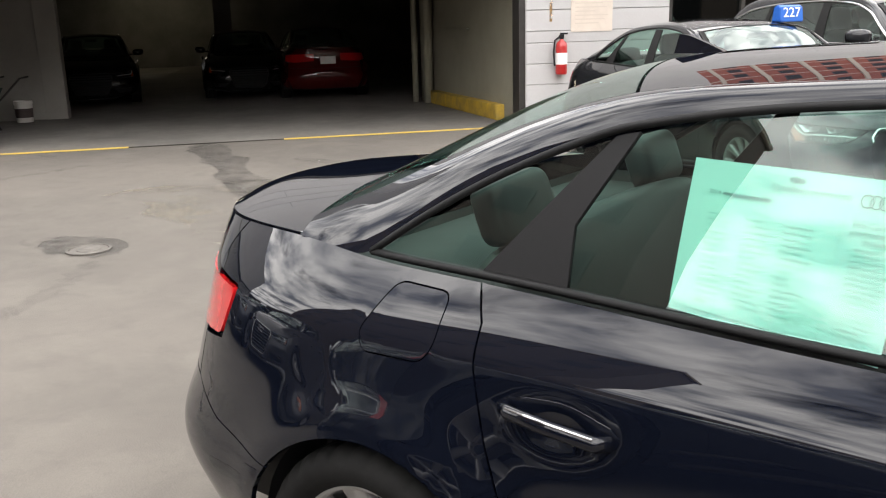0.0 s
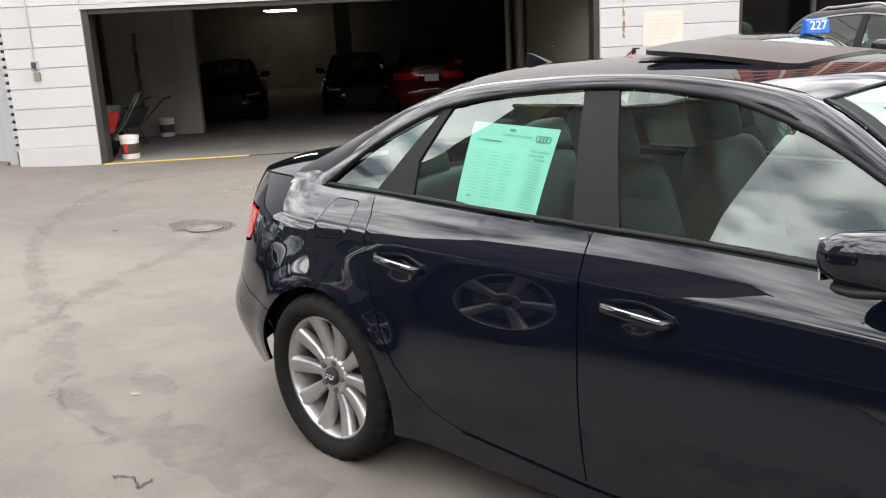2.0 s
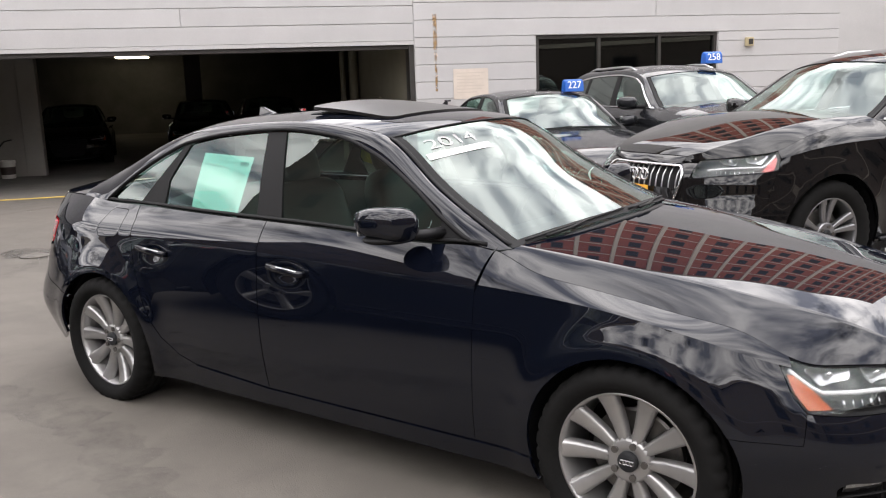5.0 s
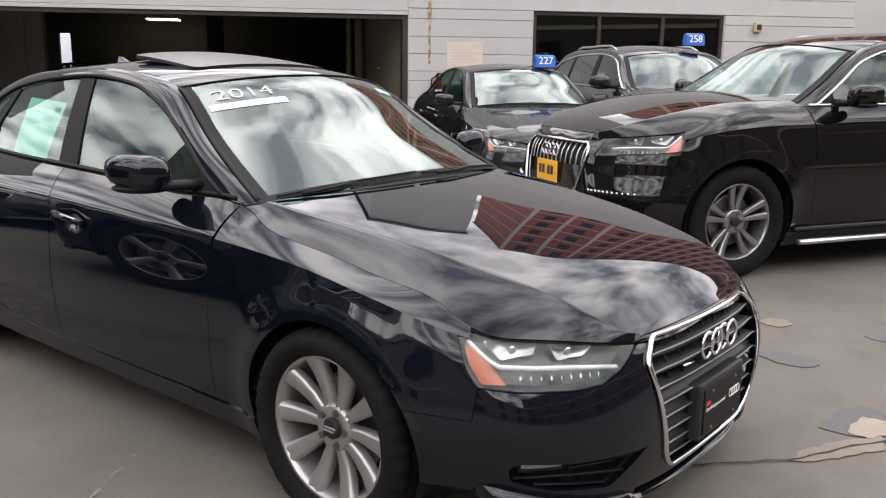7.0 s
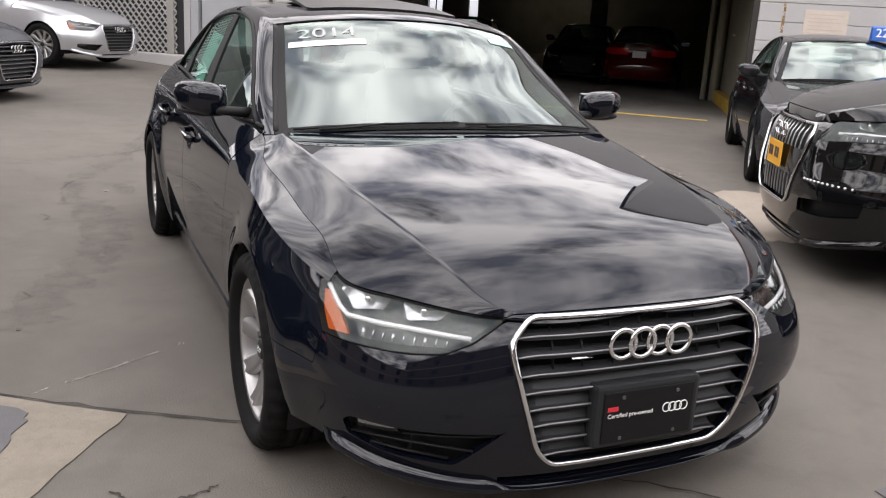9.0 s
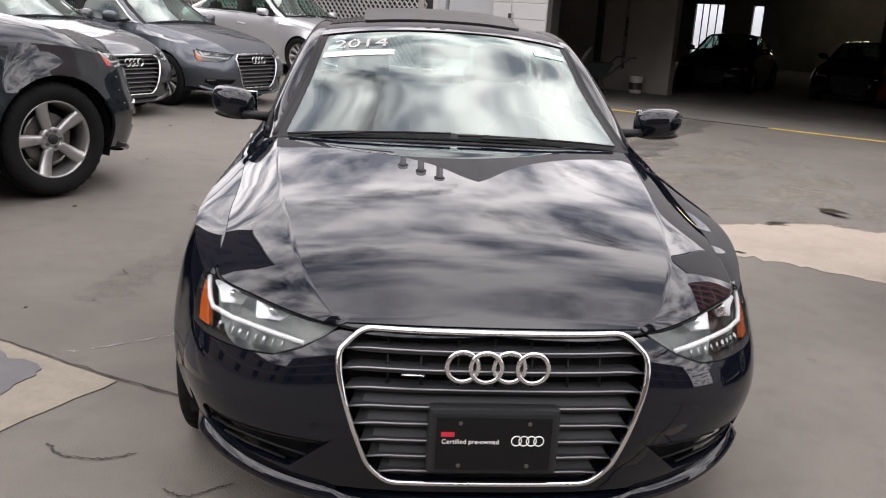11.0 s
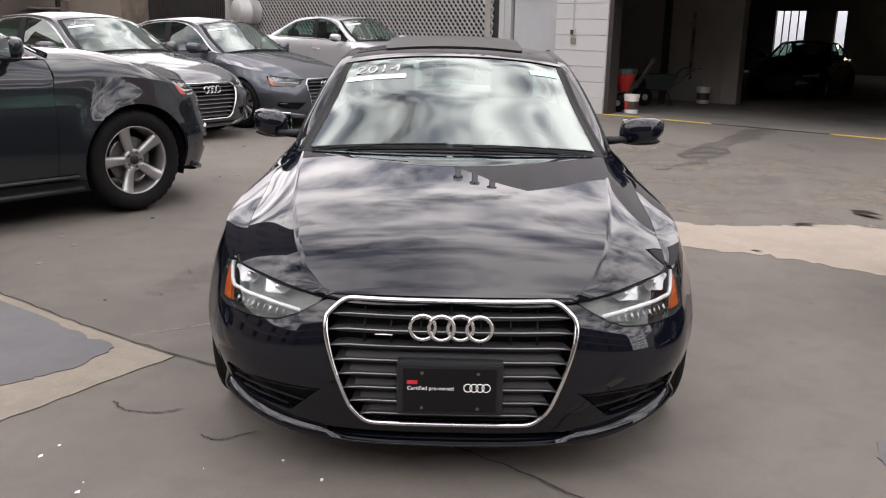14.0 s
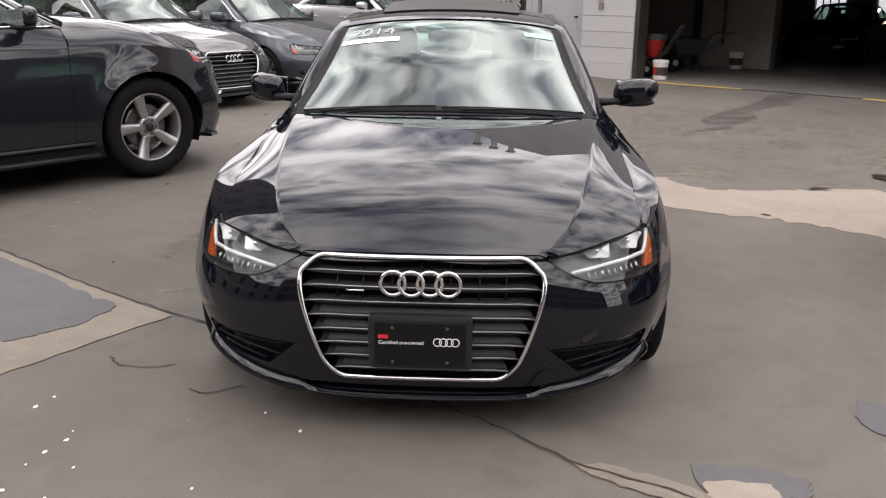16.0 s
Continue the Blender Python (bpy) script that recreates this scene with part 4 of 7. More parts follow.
    front_edge = (0.85, c.yedge(0.85) - 0.004, c.edge(0.85))
    back_edge = (deck_u, c.yedge(deck_u) * (0.99 if not suv else 0.93), c.edge(deck_u))
    c1 = path3([front_edge] + [(x, flank(c, x, z), z) for x, z in c.dlo] + [back_edge], spline)
    g = [tuple(p) for p in c.gutter]
    c2 = path3(g, spline)
    for side in (-1, 1):
        bm = bmesh.new()
        n, w = 56, 7
        grid = []
        for i in range(n + 1):
            a, b = c1(i / n), c2(i / n)
            row = []
            for j in range(w + 1):
                t = j / w
                p = a.lerp(b, t) + Vector((0, 0.010, 0.016)) * math.sin(math.pi * t) * min(1, i / 5, (n - i) / 5)
                row.append(bm.verts.new((p.x, side * p.y, p.z)))
            grid.append(row)
        for r0, r1 in zip(grid, grid[1:]):
            for j in range(w):
                f = (r0[j], r0[j + 1], r1[j + 1], r1[j])
                bm.faces.new(f if side > 0 else f[::-1])
        bmesh.ops.recalc_face_normals(bm, faces=bm.faces[:])
        if sum(f.normal.y * side for f in bm.faces) < 0:
            bmesh.ops.reverse_faces(bm, faces=bm.faces[:])
        add("roof_side", bm, lacquer)
    dist = [0.0]
    for a, b in zip(g, g[1:]):
        dist.append(dist[-1] + math.dist(a, b))
    gl = dist[-1]
    bx = spline(*[(d / gl, b[0]) for d, b in zip(dist, c.bow)])
    bz = spline(*[(d / gl, b[1]) for d, b in zip(dist, c.bow)])

    def top(a, b, out=0.0):
        s, v = a / gl, b / 0.55
        e = c2(s)
        return Vector((e.x + bx(s) * (1 - v * v) + out * 0.6, v * e.y, e.z + bz(s) * (1 - abs(v) ** 2.3) + out * 0.8))
    s1, s2 = dist[c.heads[0]], dist[c.heads[1]]
    wide = 0.548
    add("windscreen", panel(0.012, s1 - 0.008, -wide, wide, top, 20, 32, 0.006, True), screen or SCREEN_GLASS, text="curved laminated windscreen").visible_shadow = False
    add("rear_screen", panel(s2 + 0.008, gl - 0.01, -wide, wide, top, 20, 28, 0.006, True), side_glass or SIDE_GLASS).visible_shadow = False
    add("roof", panel(s1, s2, -0.55, 0.55, top, 40, 30, 0.01, True), lacquer)
    frit = bmesh.new()
    for b0 in (-wide, wide):
        pts = [top(0.02 + (s1 - 0.03) * i / 20, b0 * 0.992, 0.002) for i in range(21)]
        join(frit, sweep(pts, 0.012, False, 6, 0.3))
    join(frit, sweep([top(s1 - 0.006, -wide + 2 * wide * i / 20, 0.001) for i in range(21)], 0.009, False, 6, 0.4))
    add("screen_seal", frit, TRIM)
    band = panel(-0.005, 0.034, -wide, wide, lambda a, b: top(a, b, 0.0018), 3, 30, 0.0, True)
    for s in (-1, 1):
        join(band, panel(0.034, s1 - 0.01, wide * 0.935 * s, wide * s, lambda a, b: top(a, b, 0.0018), 16, 3, 0.0, s > 0))
    add("screen_border", band, TRIM, text="black border of the windscreen")
    if hero:
        tilt = lambda a, b: top(a, b, 0.010 + 0.034 * (a - s1 - 0.2) / 0.44)
        add("sunroof_glass", sheet(rounded([(s1 + 0.19, -0.385), (s1 + 0.655, -0.385), (s1 + 0.655, 0.385), (s1 + 0.19, 0.385)], 0.05), tilt, 0.05, (), 0.014, True), SUNROOF, text="tilted dark glass sunroof panel")
        add("sunroof_frame", sheet(rounded([(s1 + 0.2, -0.38), (s1 + 0.66, -0.38), (s1 + 0.66, 0.38), (s1 + 0.2, 0.38)], 0.05), lambda a, b: top(a, b, 0.004), 0.06, (), 0.0, True), BLACK)
        fin = bmesh.new()
        base = top(s2 - 0.03, 0)
        prof = [(0.06, 0.0, 0.018), (0.02, 0.018, 0.013), (-0.04, 0.042, 0.006), (-0.066, 0.046, 0.003), (-0.075, 0.0, 0.010)]
        vl = [[fin.verts.new(base + Vector((x, s * w, z))) for x, z, w in prof] for s in (-1, 1)]
        fin.faces.new(vl[0])
        fin.faces.new(vl[1][::-1])
        for i in range(len(prof)):
            j = (i + 1) % len(prof)
            fin.faces.new((vl[0][i], vl[1][i], vl[1][j], vl[0][j]))
        bmesh.ops.recalc_face_normals(fin, faces=fin.faces[:])
        add("aerial_fin", fin, lacquer, smooth=False)
    # side glass
    eb = lambda x: c.edge(x) + 0.014
    et = lambda x: dloz(x) - 0.012
    pb0, pt0, pb1, pt1 = c.pillar
    q0, q1, q2, q3 = c.quarter_front
    tip = c.dlo[-1][0]
    run = lambda f, x0, x1, n=14: [(x0 + (x1 - x0) * i / n, f(x0 + (x1 - x0) * i / n)) for i in range(n + 1)]
    panes = {
        "front_window": run(eb, pb1, 0.60) + [(0.60, min(et(0.60), eb(0.60) + 0.09))] + run(et, 0.585, pt1, 22),
        "rear_window": run(eb, q2, pb0) + run(et, pt0, q3, 16) + ([c.kink] if c.kink else []),
        "quarter_window": run(eb, tip + 0.03, q0, 8) + run(et, q1, tip + 0.03, 10)}
    solid = {
        "centre_pillar": run(eb, pb0, pb1, 3) + run(et, pt1, pt0, 3),
        "window_divider": run(eb, q0, q2, 3) + ([c.kink] if c.kink else []) + run(et, q3, q1, 3),
        "mirror_patch": run(eb, 0.60, 0.72, 5) + [(0.60, min(et(0.60), eb(0.60) + 0.09))]}
    gmat = side_glass or SIDE_GLASS
    for lift, fl in ((lambda x, z: Vector((x, -flank(c, x, z, 0.008), z)), False), (lambda x, z: Vector((x, flank(c, x, z, 0.008), z)), True)):
        for k, loop in panes.items():
            add(k, sheet(ccw(loop), lift, 0.06, (), 0.0, fl), gmat if k == "front_window" or not suv else PRIVACY).visible_shadow = False
    for s, fl in ((-1, False), (1, True)):
        lift = lambda x, z, s=s: Vector((x, s * flank(c, x, z, 0.001), z))
        for k, loop in solid.items():
            add(k, sheet(ccw(loop), lift, 0.05, (), 0.01, fl), TRIM)
        seal = [lift(x, z) for x, z in run(dloz, 0.735, tip, 60)]
        add("window_trim", sweep(seal, 0.0115, False, 6, 0.8), trim)
        belt = [lift(x, c.edge(x) + 0.006) for x in [0.80 - (0.80 - tip) * i / 40 for i in range(41)]]
        add("belt_trim", sweep(belt, 0.011, False, 6, 0.8), trim)
    # front bumper with its openings
    yz = lambda pts: [(nose_u(c, y, z), z) for y, z in pts]
    mir = lambda pts: [(2 * end_f - u, z) for u, z in pts]
    ua = c.axle + c.arch * arch_x * 0.99
    a_low = c.bumper_low(ua)
    bottom = [(ua + (2 * end_f - 2 * ua) * i / 60, c.bumper_low(min(ua + (2 * end_f - 2 * ua) * i / 60, 2 * end_f - (ua + (2 * end_f - 2 * ua) * i / 60)))) for i in range(61)]
    halfR = archpts(c.axle, arch_angle(a_low), thf, 8)[1:] + [(uf, zf2)] + list(c.lamp[2:]) + [(u, z - 0.006) for u, z in edge_pts(c, 2.385, end_f, 10)]
    bump = bottom + mir(halfR) + halfR[::-1][1:]
    grille = rounded(yz(c.grille), 0.03)
    fog = rounded(yz(c.fog) if c.fog_across else list(c.fog), 0.012)
    slot = yz(c.slot)
    add("front_bumper", sheet(inset(resample(ccw(bump), 0.03), 0.002), right(), step * 0.75, [ccw(grille), ccw(fog), ccw(mir(fog)), ccw(slot)], 0.02), lacquer)
    back = inset(ccw(grille), -0.02)
    add("grille_backing", sheet(back, right(0.075), 0.06, (), 0.0), BLACK)
    for f in (fog, mir(fog)):
        add("intake_backing", sheet(inset(ccw(f), -0.015), right(0.05), 0.06, (), 0.0), BLACK)
    add("slot_backing", sheet(inset(ccw(slot), -0.02), right(0.05), 0.06, (), 0.0), BLACK)
    ring = [skin(c, u, z, -1, -0.006) for u, z in resample(inset(ccw(grille), 0.001), 0.02)]
    add("grille_frame", sweep(ring, 0.0095, True, 8, 0.8), bright, text="chrome grille surround")
    gy = [p[0] for p in c.grille]
    gw = curve(*[(z, y) for y, z in c.grille if y > 0.255])
    z0, z1 = min(p[1] for p in c.grille), max(p[1] for p in c.grille)

    def louvre(z, h, mat, lname, front=0.008):
        bm = bmesh.new()
        w = gw(z) - 0.006
        rows = []
        for i in range(25):
            y = -w + 2 * w * i / 24
            u = nose_u(c, y, z)
            taper = 0.55 + 0.45 * min(1, (w - abs(y)) / 0.03)
            rows.append([bm.verts.new(skin(c, u, z + dz * taper, -1, o)) for o, dz in ((0.05, h), (front + 0.014, 0.006), (front, 0.001), (front + 0.004, -0.007), (0.05, -0.010))])
        for a, b in zip(rows, rows[1:]):
            for j in range(4):
                bm.faces.new((a[j], b[j], b[j + 1], a[j + 1]))
        bmesh.ops.recalc_face_normals(bm, faces=bm.faces[:])
        lv = add(lname, bm, mat, smooth=False)
        # a paler strip drawn along the bar as its edge highlight
        line = []
        for i in range(25):
            y = -w + 2 * w * i / 24
            near = max(0.0, 1 - (w - abs(y)) / 0.05)
            line.append(skin(c, nose_u(c, y, z), z + 0.004 - 0.006 * near, -1, front - 0.001))
        add("bright_edge", sweep(line, 0.0032, False, 5, 0.9), edge_mat, lv)
    if bars == "level":
        for z in (0.598, 0.552):
            louvre(z, 0.008, LOUVRE, "grille_bar")
        for k in range(6):
            louvre(0.503 - 0.0475 * k, 0.046 if k else 0.012, LOUVRE, "grille_bar")
        for y in (-0.29, -0.2, -0.1, 0.0, 0.1, 0.2, 0.29):
            pts = [skin(c, nose_u(c, y, z), z, -1, 0.03) for z in (0.50, 0.56, 0.63)]
            add("grille_rib", sweep(pts, 0.004, False, 5), BLACK)
    else:
        for k in range(13):
            y = -0.36 + 0.06 * k
            zl = z0 + 0.02 + max(0.0, (abs(y) - 0.26)) / 0.14 * 0.34
            pts = [skin(c, nose_u(c, y, z), z, -1, 0.012) for z in [zl + (z1 - 0.015 - zl) * i / 8 for i in range(9)]]
            add("grille_bar", sweep(pts, 0.005, False, 6, 1.0, up=(1, 0, 0)), SATIN if trim is CHROME else LOUVRE)
        mid = [(-gw(0.63) + 0.01, 0.63), (gw(0.63) - 0.01, 0.63), (gw(0.49) - 0.012, 0.49), (-gw(0.49) + 0.012, 0.49)]
        add("grille_panel", sheet(ccw(yz(mid)), right(0.004), 0.05, (), 0.012), GLOSSBLACK)
        for s in (-1, 1):
            for k in range(11):
                y = s * (0.47 + 0.028 * k)
                p = skin(c, nose_u(c, y, 0.50), 0.50, -1, -0.002)
                st = bmesh.new()
                bmesh.ops.create_uvsphere(st, u_segments=8, v_segments=6, radius=0.008)
                bmesh.ops.transform(st, matrix=Matrix.Translation(p), verts=st.verts[:])
                add("running_light", st, CHROME)
            clad = [Vector((x, s * (section(c, x, 0.27) + 0.012), 0.27)) for x in [-0.95 + 1.9 * i / 12 for i in range(13)]]
            add("sill_strip", sweep(clad, 0.016, False, 6, 0.8), LOUVRE)
            step_pts = [Vector((x, s * 0.93, 0.20)) for x in (-0.95, -0.5, 0.0, 0.5, 0.95)]
            add("running_board", sweep(step_pts, 0.03, False, 8, 0.6), board or SATIN)
            rp = [c2(0.33 + 0.42 * i / 16) + Vector((0, 0.0, 0.028 * min(1, i / 2, (16 - i) / 2))) for i in range(17)]
            add("roof_rail", sweep([Vector((q.x, s * (q.y - 0.02), q.z)) for q in rp], 0.013, False, 8), SATIN)
    ze = 0.574 if not suv else 0.70
    rings_logo(c, car, ze * scale[2], 0.262, (c.nose(ze) + 0.012) * scale[0], bright)
    if hero:
        pts = [skin(c, nose_u(c, y, 0.548), 0.548, -1, -0.004) for y in (-0.245, -0.215, -0.185)]
        add("model_badge", sweep(pts, 0.008, False, 6, 0.35), CHROME)
    # fog intake bars
    for mf in (False, True):
        if suv:
            continue
        place = lambda u, z, off: (lambda q: Vector((q.x, -q.y if mf else q.y, q.z)))(skin(c, u, z, -1, off))
        for row in (((2.006, 0.300), (2.09, 0.308), (2.168, 0.308), (2.25, 0.300), (2.34, 0.284)), ((2.15, 0.334), (2.24, 0.336), (2.33, 0.336), (2.385, 0.338)), ((2.06, 0.280), (2.15, 0.276), (2.26, 0.262))):
            add("intake_bar", sweep([place(u, z, 0.012) for u, z in row], 0.006, False, 6, 0.6), BLACK)
        lampf = ccw([(2.022, 0.347), (2.128, 0.350), (2.136, 0.326), (2.022, 0.312)])
        fl = add("fog_lamp", sheet(lampf, lambda u, z: place(u, z, 0.022), 0.02, (), 0.012, mf), LAMP_BOWL, text="small fog lamp")
        add("fog_reflector", sheet(ccw([(2.026, 0.343), (2.122, 0.346), (2.128, 0.337), (2.026, 0.329)]), lambda u, z: place(u, z, 0.019), 0.02, (), 0.003, mf), REFLECTOR, fl)
    # splitter lip along the lower edge
    blade = bmesh.new()
    rows = []
    for i in range(73):
        u = 1.905 + (2 * end_f - 3.81) * i / 72
        uu = min(u, 2 * end_f - u)
        zl = c.bumper_low(uu)
        y = abs(skin(c, u, zl).y)
        wing = min(1.0, max(0.0, (y - 0.37) / 0.05))
        tip = min(1.0, (uu - 1.90) / 0.05)
        far, up = (0.012 + 0.014 * wing) * tip, 0.010 + 0.022 * wing
        rows.append([blade.verts.new(skin(c, u, zl + dz, -1, -o)) for o, dz in ((0.0, up), (far, 0.012 * wing + 0.003), (far + 0.003, 0.002), (far, -0.006), (0.0, -0.008))])
    for a, b in zip(rows, rows[1:]):
        for k in range(4):
            blade.faces.new((a[k], b[k], b[k + 1], a[k + 1]))
    for r in (rows[0], rows[-1]):
        blade.faces.new(r)
    bmesh.ops.recalc_face_normals(blade, faces=blade.faces[:])
    add("front_lip", blade, lacquer)
    # headlamps
    lamp = list(c.lamp) + [(u, z - 0.005) for u, z in edge_pts(c, *c.lamp_top, 12)]
    lamp = ccw(lamp)
    dz = 0.0 if not suv else 0.150
    for side, fl in ((-1, False), (1, True)):
        L = lambda u, z, s=side: skin(c, u, z, s, 0.001)
        hous = add("headlamp", sheet(inset(resample(lamp, 0.03), -0.001), lambda u, z, s=side: skin(c, u, z, s, 0.055), 0.05, (), 0.0, fl), LAMP_BOWL, text="headlamp with amber marker")
        wall = bmesh.new()
        lp = resample(lamp, 0.03)
        r0 = [wall.verts.new(L(u, z)) for u, z in lp]
        r1 = [wall.verts.new(skin(c, u, z, side, 0.056)) for u, z in lp]
        for i in range(len(lp)):
            j = (i + 1) % len(lp)
            wall.faces.new((r0[i], r0[j], r1[j], r1[i]))
        add("lamp_rim", wall, BLACK, hous)
        add("lens", sheet(inset(resample(lamp, 0.03), 0.002), L, 0.05, (), 0.0, fl), LENS, hous, "clear lens").visible_shadow = False
        ahead = 0.0 if not suv else -0.045
        on = lambda off, s=side: (lambda u, z: skin(c, u + ahead, z + dz, s, off))
        amb = [(1.872, 0.660), (1.903, 0.658), (1.985, 0.568), (1.921, 0.567), (1.89, 0.61)]
        add("side_marker", sheet(ccw(amb), on(0.012), 0.02, (), 0.012, fl), AMBER if not suv else REDLENS, hous, "amber side marker")
        guide = [on(0.016)(u, z) for u, z in ((1.878, 0.672), (1.905, 0.650), (1.935, 0.626), (1.965, 0.610), (2.06, 0.607), (2.143, 0.605), (2.22, 0.599), (2.295, 0.591))]
        add("light_guide", sweep(guide, 0.0075, False, 6, 1.0), WHITE_LED, hous, "white light guide")
        for loop, cu, cz, r in (([(1.918, 0.674), (2.066, 0.668), (2.056, 0.636), (1.968, 0.622)], 2.0, 0.652, 0.05), ([(2.100, 0.664), (2.232, 0.652), (2.20, 0.624), (2.122, 0.618)], 2.16, 0.642, 0.045)):
            cup = lambda u, z: on(0.014 + 0.030 * max(0.0, 1 - ((u - cu) / (1.5 * r)) ** 2 - ((z - cz) / r) ** 2))(u, z)
            bowl = add("reflector", sheet(ccw(rounded(loop, 0.012)), cup, 0.014, (), 0.004, fl), REFLECTOR, hous, "bright reflector cup")
            bulb = bmesh.new()
            bmesh.ops.create_uvsphere(bulb, u_segments=12, v_segments=8, radius=0.011)
            bmesh.ops.transform(bulb, matrix=Matrix.Translation(on(0.034)(cu, cz)), verts=bulb.verts[:])
            add("bulb_cap", bulb, CHROME, bowl)
        strip_ = [(2.0, 0.592), (2.12, 0.594), (2.27, 0.580), (2.245, 0.567), (2.1, 0.562), (2.01, 0.563)]
        low_ref = add("lower_reflector", sheet(ccw(strip_), on(0.026), 0.02, (), 0.004, fl), LAMP_BOWL, hous)
        for k in range(9):
            u = 2.02 + 0.027 * k
            add("lens_rib", sweep([on(0.020)(u, 0.588), on(0.020)(u, 0.568)], 0.0032 if k % 3 else 0.006, False, 5), REFLECTOR, low_ref)
        tlp = ccw(rounded(tl, 0.02))
        add("tail_lamp", sheet(inset(tlp, 0.002), lambda u, z, s=side: skin(c, u, z, s, -0.003), 0.04, (), 0.015, fl), REDLENS, text="red tail lamp")
    # rear bumper and tail panel
    ra = -c.axle - c.arch * arch_x
    rb = [(ra, 0.3)] + archpts(-c.axle, 180 - arch_angle(0.3), 180 - arch_angle(zr), 6) + [(ur, zr2), (-2.05, 0.62), (end_r, 0.62)]
    rmir = [(2 * end_r - u, z) for u, z in rb]
    rloop = ccw([(u, z) for u, z in resample([(ra, 0.3), (-1.95, 0.22), (2 * end_r + 1.95, 0.22), (2 * end_r - ra, 0.3)], 0.05, False)] + rmir[1:] + rb[::-1][1:-1])
    add("rear_bumper", sheet(inset(rloop, 0.002), right(), step, (), 0.014), lacquer)
    tp = ccw([(-2.055, 0.622), (2 * end_r + 2.055, 0.622), (2 * end_r + 2.055, 1.005), (-2.055, 1.005)])
    lamps = [ccw(inset(rounded(tl, 0.02), -0.002)), ccw([(2 * end_r - u, z) for u, z in inset(rounded(tl, 0.02), -0.002)])]
    tp = ccw([(-2.055, 0.622), (-2.06, 0.745), (-2.04, 0.90), (-2.055, 0.93)] + edge_pts(c, -2.055, -2.45, 6, 0.003) + [(2 * end_r - u, z) for u, z in edge_pts(c, -2.45, -2.055, 6, 0.003)] + [(2 * end_r + 2.055, 0.93), (2 * end_r + 2.04, 0.90), (2 * end_r + 2.06, 0.745), (2 * end_r + 2.055, 0.622)])
    add("tail_panel", sheet(inset(resample(tp, 0.04), 0.002), right(), step, (), 0.01), lacquer)
    # underside and wheel housings
    ub = boxed(-2.15, 2.1, -0.62, 0.62, 0.19, 0.55)
    add("underbody", ub, BLACK, smooth=False)
    for ax in (c.axle, -c.axle):
        for s in (-1, 1):
            li = bmesh.new()
            rows = []
            for p in archpts(ax, -20, 200, 20):
                rr = [li.verts.new((ax + (p[0] - ax) * 1.03, s * y, c.hub + (p[1] - c.hub) * 1.03)) for y in (0.60, 0.872)]
                rows.append(rr)
            for a, b in zip(rows, rows[1:]):
                li.faces.new((a[0], a[1], b[1], b[0]))
            add("wheel_housing", li, BLACK)
    # door handles
    for s in (-1, 1):
        for hx, hz, tx in ((-0.985, 0.806, -1), (-0.092, 0.798, -1)):
            y = section(c, hx, hz) + 0.024
            pts = [Vector((hx - 0.105, s * (y - 0.008), hz + 0.008)), Vector((hx - 0.085, s * (y + 0.012), hz + 0.007)), Vector((hx, s * (y + 0.016), hz)), Vector((hx + 0.085, s * (y + 0.012), hz - 0.008)), Vector((hx + 0.105, s * (y - 0.008), hz - 0.011))]
            h = add("door_handle", sweep(pts, 0.012, False, 8, 1.25), lacquer, text="body-coloured handle with chrome strip")
            stripe = [p + Vector((0, s * 0.008, 0.012)) for p in pts[1:4]]
            add("chrome_strip", sweep(stripe, 0.0028, False, 6), CHROME, h)
    # mirrors
    mz = c.edge(0.6) + (0.082 if hero else 0.068)
    for s in (-1, 1):
        fold = Matrix.Translation((0.56, -0.86, 0)) @ Matrix.Rotation(radians(-32), 4, "Z") @ Matrix.Translation((-0.56, 0.86, 0)) if hero and s < 0 else Matrix()
        hd = bmesh.new()
        bmesh.ops.create_uvsphere(hd, u_segments=28, v_segments=18, radius=1.0)
        for v in hd.verts:
            x, y, z = v.co
            sg = lambda q, p: math.copysign(abs(q) ** p, q)
            x, y, z = sg(x, 0.75), sg(y, 0.72), sg(z, 0.72)
            v.co = Vector((0.515 + (0.075 * x if x > 0 else 0.03 * x) + 0.03 * (1 - abs(y)) - 0.02 * y, s * (0.945 + 0.114 * y), mz + 0.064 * z * (1 - 0.12 * y) + 0.012 * y))
        bmesh.ops.transform(hd, matrix=fold, verts=hd.verts[:])
        mh = add("door_mirror", hd, lacquer, text="body-coloured door mirror")
        gl_ = boxed(0.478, 0.484, s * 0.95 - 0.095, s * 0.95 + 0.095, mz - 0.043, mz + 0.045, bevel=0.002)
        bmesh.ops.transform(gl_, matrix=fold, verts=gl_.verts[:])
        add("mirror_glass", gl_, MIRROR, mh, smooth=False)
        base = bmesh.new()
        bmesh.ops.create_uvsphere(base, u_segments=20, v_segments=10, radius=1.0)
        for v in base.verts:
            v.co = Vector((0.525 + 0.07 * v.co.x, s * (0.93 + 0.11 * v.co.y), mz - 0.054 + 0.022 * v.co.z))
        bmesh.ops.transform(base, matrix=fold, verts=base.verts[:])
        add("mirror_base", base, BLACK, mh)
        arm = [Vector((0.60, s * (flank(c, 0.6, mz - 0.03) - 0.01), mz - 0.05)), Vector((0.58, s * 0.83, mz - 0.045)), Vector((0.55, s * 0.89, mz - 0.04))]
        add("mirror_arm", sweep(arm, [0.032, 0.026, 0.024], False, 8, 0.7), BLACK, mh)
